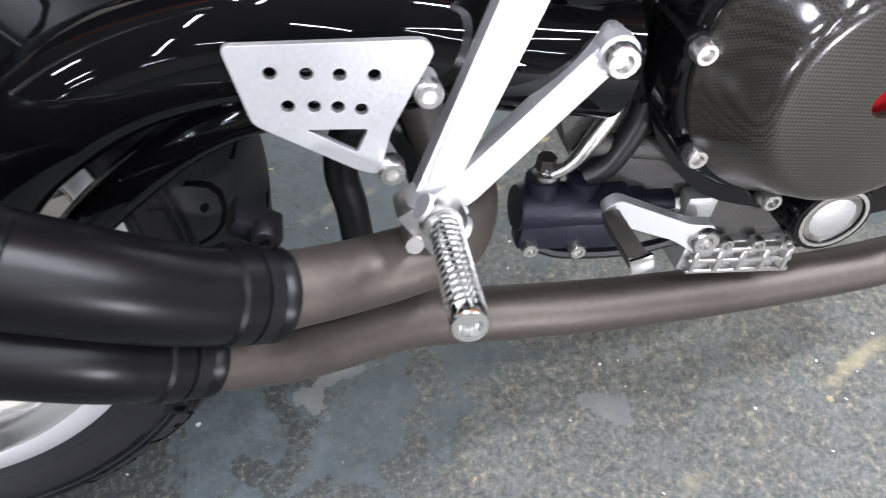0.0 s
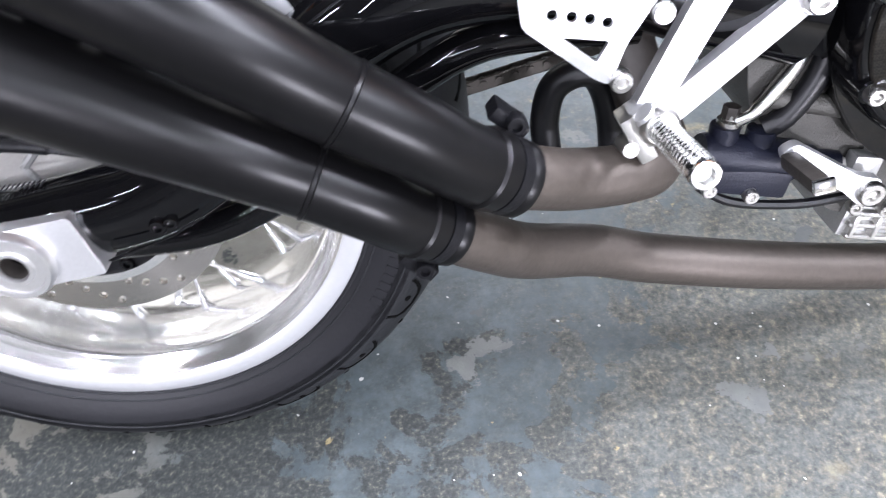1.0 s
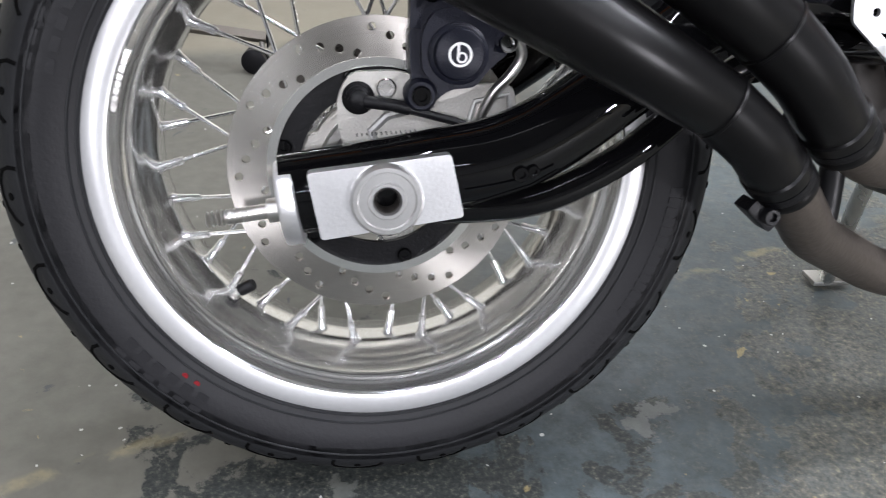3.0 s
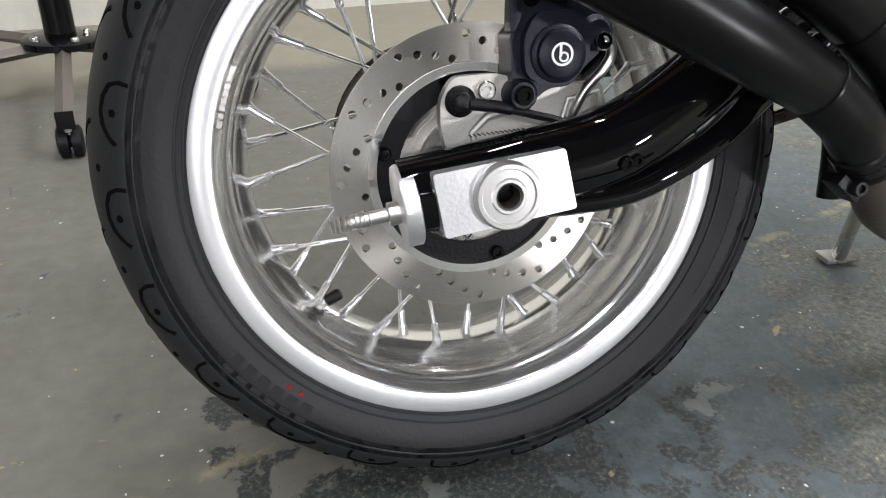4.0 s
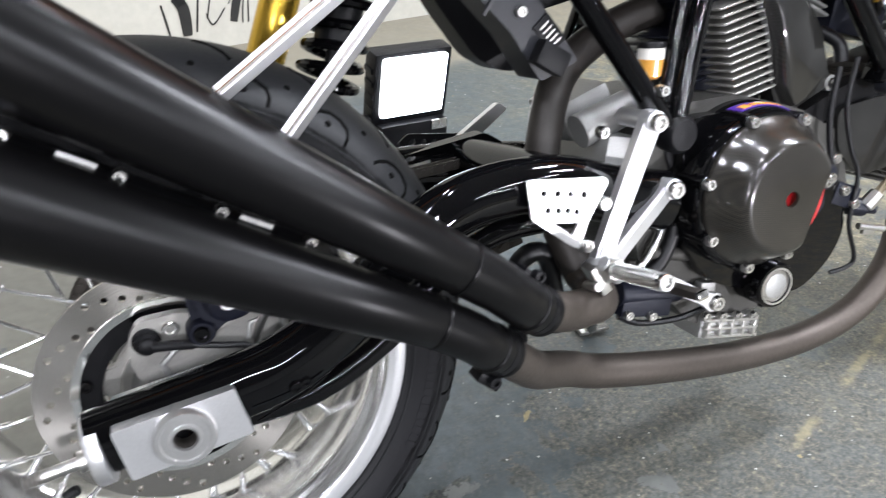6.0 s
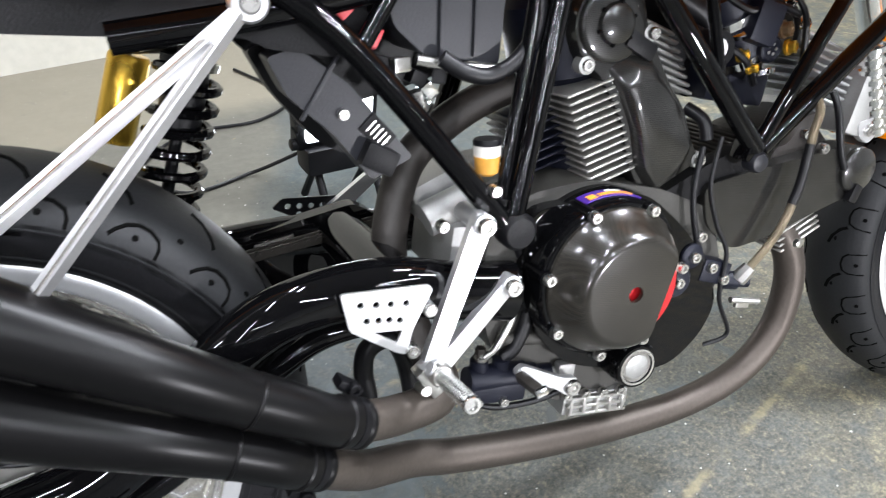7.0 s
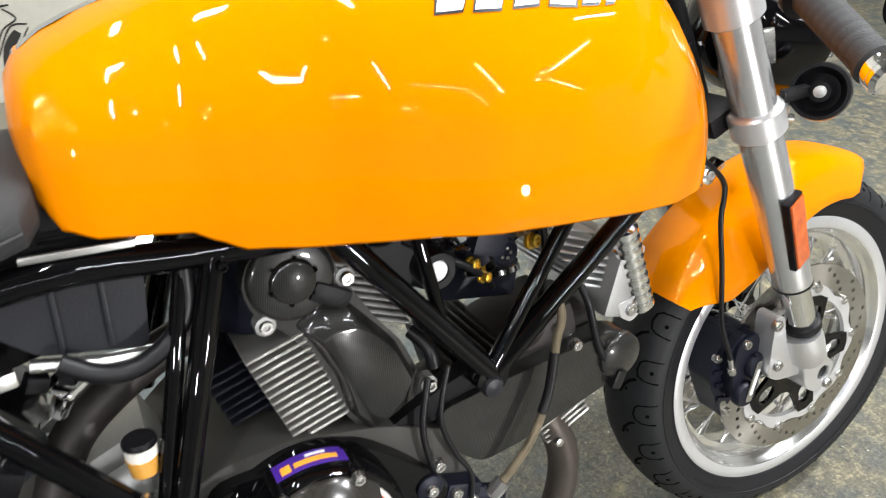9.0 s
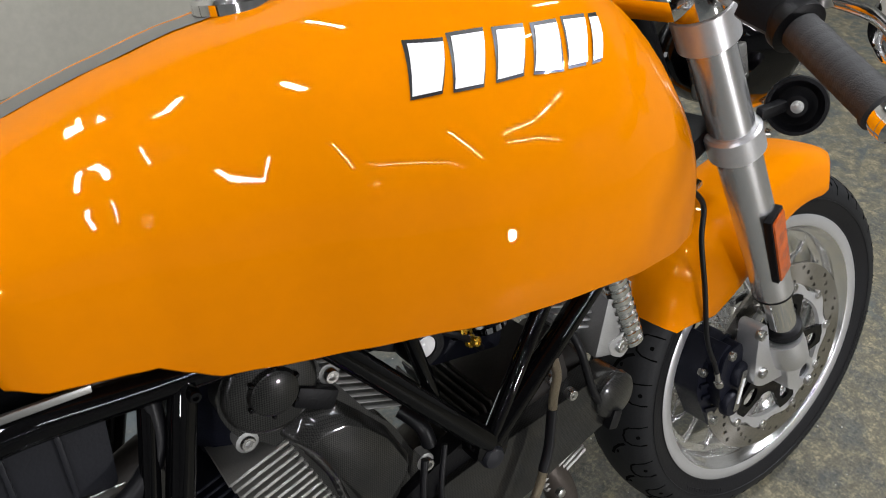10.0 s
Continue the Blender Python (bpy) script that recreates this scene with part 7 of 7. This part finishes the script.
def fender():
    """Mudguard sheet: an arc over the tyre with a deeper skirt behind the fork."""
    bm = bmesh.new()
    c = Vector((1.457, 0, -0.005))
    na, ns = 44, 20
    grids = []
    for off in (0.0, -0.003):
        rows = []
        for i in range(na + 1):
            a = radians(66 + (146 - 66) * i / na)
            deg = math.degrees(a)
            drop = 0.046 + 0.052 * math.exp(-((deg - 121) / 26) ** 2)
            ends = min(1, (deg - 64) / 12) * min(1, (150 - deg) / 14)
            drop *= ends * ends * (3 - 2 * ends)
            row = []
            for j in range(ns + 1):
                s = -1 + 2 * j / ns
                th = s * math.pi / 2
                y = 0.074 * math.sin(th) if abs(s) < 0.62 else math.copysign(0.074 * math.sin(0.62 * math.pi / 2) + (abs(s) - 0.62) * 0.03, s)
                y *= min(1, 0.6 + 0.4 * (deg - 66) / 7)
                r = 0.318 + 0.014 * math.cos(th) - drop * max(0, (abs(s) - 0.3) / 0.7) ** 1.7 + off
                row.append(bm.verts.new(c + Vector((r * math.cos(a), y * (1 + off * 10), r * math.sin(a)))))
            rows.append(row)
        grids.append(rows)
    o, n = grids
    for i in range(na):
        for j in range(ns):
            bm.faces.new((o[i][j], o[i + 1][j], o[i + 1][j + 1], o[i][j + 1]))
            bm.faces.new((n[i][j], n[i][j + 1], n[i + 1][j + 1], n[i + 1][j]))
    for i in range(na):
        for j in (0, ns):
            bm.faces.new((o[i][j], n[i][j], n[i + 1][j], o[i + 1][j]))
    for j in range(ns):
        for i in (0, na):
            bm.faces.new((o[i][j], o[i][j + 1], n[i][j + 1], n[i][j]))
    return bm


fend = part("front_mudguard", mesh_of("front_mudguard", fender(), M_ORANGE, 1.4), None, bike, "glossy orange front mudguard", pose(0, 0, 0))
part("hose_clamp", joined(box((1.232, -0.052, 0.352), (0.050, 0.020, 0.010), (10, -24, 0), 0.003), turned((1.222, -0.060, 0.352), (1.222, -0.16, 0.372), [(0, 0.012), (0.006, 0.012), (0.008, 0.009)], 16)), M_POLISH, fend, "alloy hose clamp")
bolt(fend, (1.222, -0.067, 0.354), 0.0065, 0.004, (-0.2, -0.95, 0.2))
fc = part("front_caliper", joined(plate(rounded([(1.267, 0.0215), (1.273, 0.0595), (1.296, 0.0895), (1.336, 0.0995), (1.356, 0.0445), (1.359, -0.0355), (1.336, -0.0705), (1.301, -0.0605)], 0.012), -0.062, -0.02, (), 0.006),
          plate(rounded([(1.297, 0.0845), (1.335, 0.0945), (1.353, 0.0395), (1.349, -0.0105), (1.329, -0.0375), (1.301, -0.0155), (1.287, 0.0395)], 0.012), -0.084, -0.06, (), 0.006)), M_CAL, bike, "dark four-piston front brake caliper")
for p in ((1.334, 0.0375), (1.315, -0.0055)):
    part("piston_cover", turned((p[0], -0.082, p[1]), (p[0], -0.2, p[1]), [(0, 0.021), (0.008, 0.021), (0.012, 0.018), (0.0125, 0.001)], 28), M_CAL, fc)
for q in ([(1.273, 0.0365), (1.301, 0.0305), (1.301, 0.0245), (1.273, 0.0295)], [(1.279, 0.0125), (1.307, 0.0065), (1.307, 0.0005), (1.279, 0.0055)], [(1.287, -0.0155), (1.315, -0.0255), (1.314, -0.0315), (1.287, -0.0225)]):
    part("rib", plate(q, -0.066, -0.06), M_CAL, fc)
part("bridge", plate(rounded([(1.283, 0.0725), (1.311, 0.0965), (1.321, 0.0885), (1.295, 0.0625)], 0.004), -0.078, -0.014), M_CAL, fc)
part("logo_panel", plate(rounded([(1.327, 0.0505), (1.339, 0.0485), (1.323, -0.0175), (1.31, -0.0155)], 0.004), -0.0958, -0.0948), M_STEEL, fc, "pale grey logo panel")
part("logo_bar", plate(rounded([(1.329, 0.0365), (1.334, 0.0355), (1.322, -0.0055), (1.317, -0.0045)], 0.002), -0.0966, -0.0956), M_WHITE, fc)
for p in ((1.311, -0.085, 0.0805), (1.343, -0.063, -0.0495), (1.311, -0.063, -0.0515), (1.279, -0.063, 0.0565)):
    bolt(fc, p, 0.0072, 0.005)
part("bleed_nipple", turned((1.345, -0.072, 0.0725), (1.356, -0.084, 0.0995), [(0, 0.005), (0.008, 0.005), (0.009, 0.0035), (0.02, 0.0035)], 8), M_STEEL, fc)
hose = part("front_brake_hose", tube([(1.212, -0.066, 0.375), (1.252, -0.066, 0.335), (1.248, -0.07, 0.285), (1.254, -0.075, 0.215), (1.262, -0.078, 0.130), (1.277, -0.082, 0.082), (1.285, -0.084, 0.053)], 0.0036, 12, 8), M_HOSE, bike, "thin black front brake hose")
part("hose_union", turned((1.282, -0.083, 0.065), (1.291, -0.088, 0.015), [(0, 0.0042), (0.016, 0.0042), (0.017, 0.0065), (0.025, 0.0065), (0.027, 0.005)], 12), M_STEEL, hose)
part("upper_hose", tube([(1.212, -0.066, 0.375), (1.19, -0.05, 0.43), (1.185, -0.05, 0.52)], 0.0045, 10), M_HOSE, hose)


# ---------------------------------------------------------------- things round the motorcycle
def work_light():
    """Portable LED flood lamp on its stand, standing on the floor, facing the motorcycle."""
    thing = new("work_light")
    thing.matrix_world = pose(0.606, 0.875, -0.034, 0, 0, 8)
    tagged(thing, "lit square LED work light on a black stand on the floor", "work light")
    body = part("housing", box((-0.018, 0, 0.300), (0.196, 0.050, 0.176), (8, 0, 0), 0.012), M_PLASTIC, thing, "black finned lamp housing")
    part("lit_panel", box((-0.018, -0.027, 0.304), (0.160, 0.004, 0.140), (8, 0, 0), 0.010), M_LED, body, "brightly lit white panel")
    for k in range(8):
        part("cooling_fin", box((-0.095 + 0.022 * k, 0.036, 0.30), (0.004, 0.03, 0.14), (8, 0, 0), 0.001), M_PLASTIC, body)
    for k in range(4):
        part("edge_rib", box((-0.117, -0.004, 0.255 + 0.03 * k), (0.005, 0.036, 0.012), (8, 0, 0), 0.002), M_PLASTIC, body)
    part("battery_base", box((-0.014, 0.0, 0.185), (0.175, 0.075, 0.062), bevel=0.008), M_PLASTIC, thing)
    part("knob", turned((-0.112, 0, 0.225), (-0.2, 0, 0.225), [(0, 0.014), (0.014, 0.014), (0.016, 0.010)], 14), M_PLASTIC, thing)
    part("latch", box((0.048, -0.040, 0.205), (0.040, 0.004, 0.024), bevel=0.002), M_STEEL, thing)
    part("stand_frame", joined(sweep([(-0.07, -0.08, 0.044), (-0.07, 0.0, 0.165), (-0.07, 0.09, 0.044)], 0.010, 10), sweep([(0.07, -0.08, 0.044), (0.07, 0.0, 0.165), (0.07, 0.09, 0.044)], 0.010, 10), sweep([(-0.07, -0.08, 0.044), (0.07, -0.08, 0.044)], 0.010, 10)), M_PLASTIC, thing)
    return thing


work_light()
lead = new("power_lead", mesh_of("power_lead", tube([(0.58, 0.93, 0.16), (0.50, 1.02, 0.08), (0.42, 1.10, 0.012), (0.25, 1.05, 0.007), (0.15, 1.20, 0.007), (0.28, 1.40, 0.007), (0.5, 1.44, 0.007), (0.62, 1.6, 0.007), (0.5, 1.9, 0.007)], 0.005, 8, 8), M_HOSE))
tagged(lead, "thin black power lead lying on the floor", "cable")


def castor_foot(parent, reach, turn):
    m = pose(0, 0, 0, 0, 0, turn)
    leg = part("leg", sweep([(0.03, 0, 0.115), (reach, 0, 0.085)], 0.014, 4, (1.0, 1.2)), M_LEGS, parent, "square brown-grey leg", m)
    part("end_plate", box((reach + 0.004, 0, 0.083), (0.004, 0.032, 0.034), bevel=0.001), M_PLASTIC, leg)
    part("castor_stem", sweep([(reach - 0.012, 0, 0.078), (reach - 0.012, 0, 0.056)], 0.007, 8), M_STEEL, leg)
    part("castor_wheel", turned((reach - 0.030, -0.024, 0.030), (reach - 0.030, 0.1, 0.030), [(0, 0.022), (0.004, 0.030), (0.020, 0.030), (0.021, 0.012), (0.026, 0.012), (0.027, 0.030), (0.043, 0.030), (0.047, 0.022)], 22), M_PLASTIC, leg, "black twin castor wheel")


def rolling_stand(x, y, turn, height):
    thing = new("rolling_stand")
    thing.matrix_world = pose(x, y, 0, 0, 0, turn)
    tagged(thing, "black post on a five-legged castor base beside the wall", "rolling stand")
    part("post", sweep([(0, 0, 0.11), (0, 0, height)], 0.033, 20), M_GLOSS, thing, "gloss black round post")
    fl = part("base_flange", turned((0, 0, 0.118), (0, 0, 1), [(0, 0.085), (0.014, 0.085), (0.017, 0.08), (0.017, 0.03)], 30), M_GLOSS, thing)
    for k in range(4):
        a = k * math.pi / 2 + 0.5
        bolt(fl, (0.06 * math.cos(a), 0.06 * math.sin(a), 0.137), 0.009, 0.006, (0, 0, 1))
    for k in range(5):
        castor_foot(thing, 0.43, 72 * k)
    return thing


rolling_stand(-0.62, 1.2, -79, 0.95)


def flood_stand(x, y, z, turn, nod):
    """Tripod flood lamp facing the motorcycle."""
    thing = new("flood_lamp")
    thing.matrix_world = pose(x, y, 0, 0, 0, turn)
    tagged(thing, "black LED flood lamp on a tripod facing the motorcycle", "flood lamp", group="flood lamps")
    body = part("housing", joined(box((0, 0, 0), (0.26, 0.06, 0.20), bevel=0.008), *[box((-0.10 + 0.04 * k, -0.04, 0), (0.006, 0.03, 0.17), bevel=0.001) for k in range(6)]), M_PLASTIC, thing, "finned black housing", pose(0, 0, z, nod, 0, 0))
    part("front_frame", plate(rounded([(-0.125, -0.095), (0.125, -0.095), (0.125, 0.095), (-0.125, 0.095)], 0.01), 0.030, 0.040, (rounded([(-0.112, -0.082), (0.112, -0.082), (0.112, 0.082), (-0.112, 0.082)], 0.006),)), M_STEEL, body)
    part("pole", sweep([(0, -0.02, 0.10), (0, -0.02, z - 0.08)], 0.013, 12), M_STEEL, thing)
    for k in range(3):
        a = 2.094 * k + 0.5
        leg = part("leg", sweep([(0, -0.02, 0.32), (0.32 * math.cos(a), -0.02 + 0.32 * math.sin(a), 0.012)], 0.010, 10), M_PLASTIC, thing)


for f in FLOODS:
    flood_stand(*f)
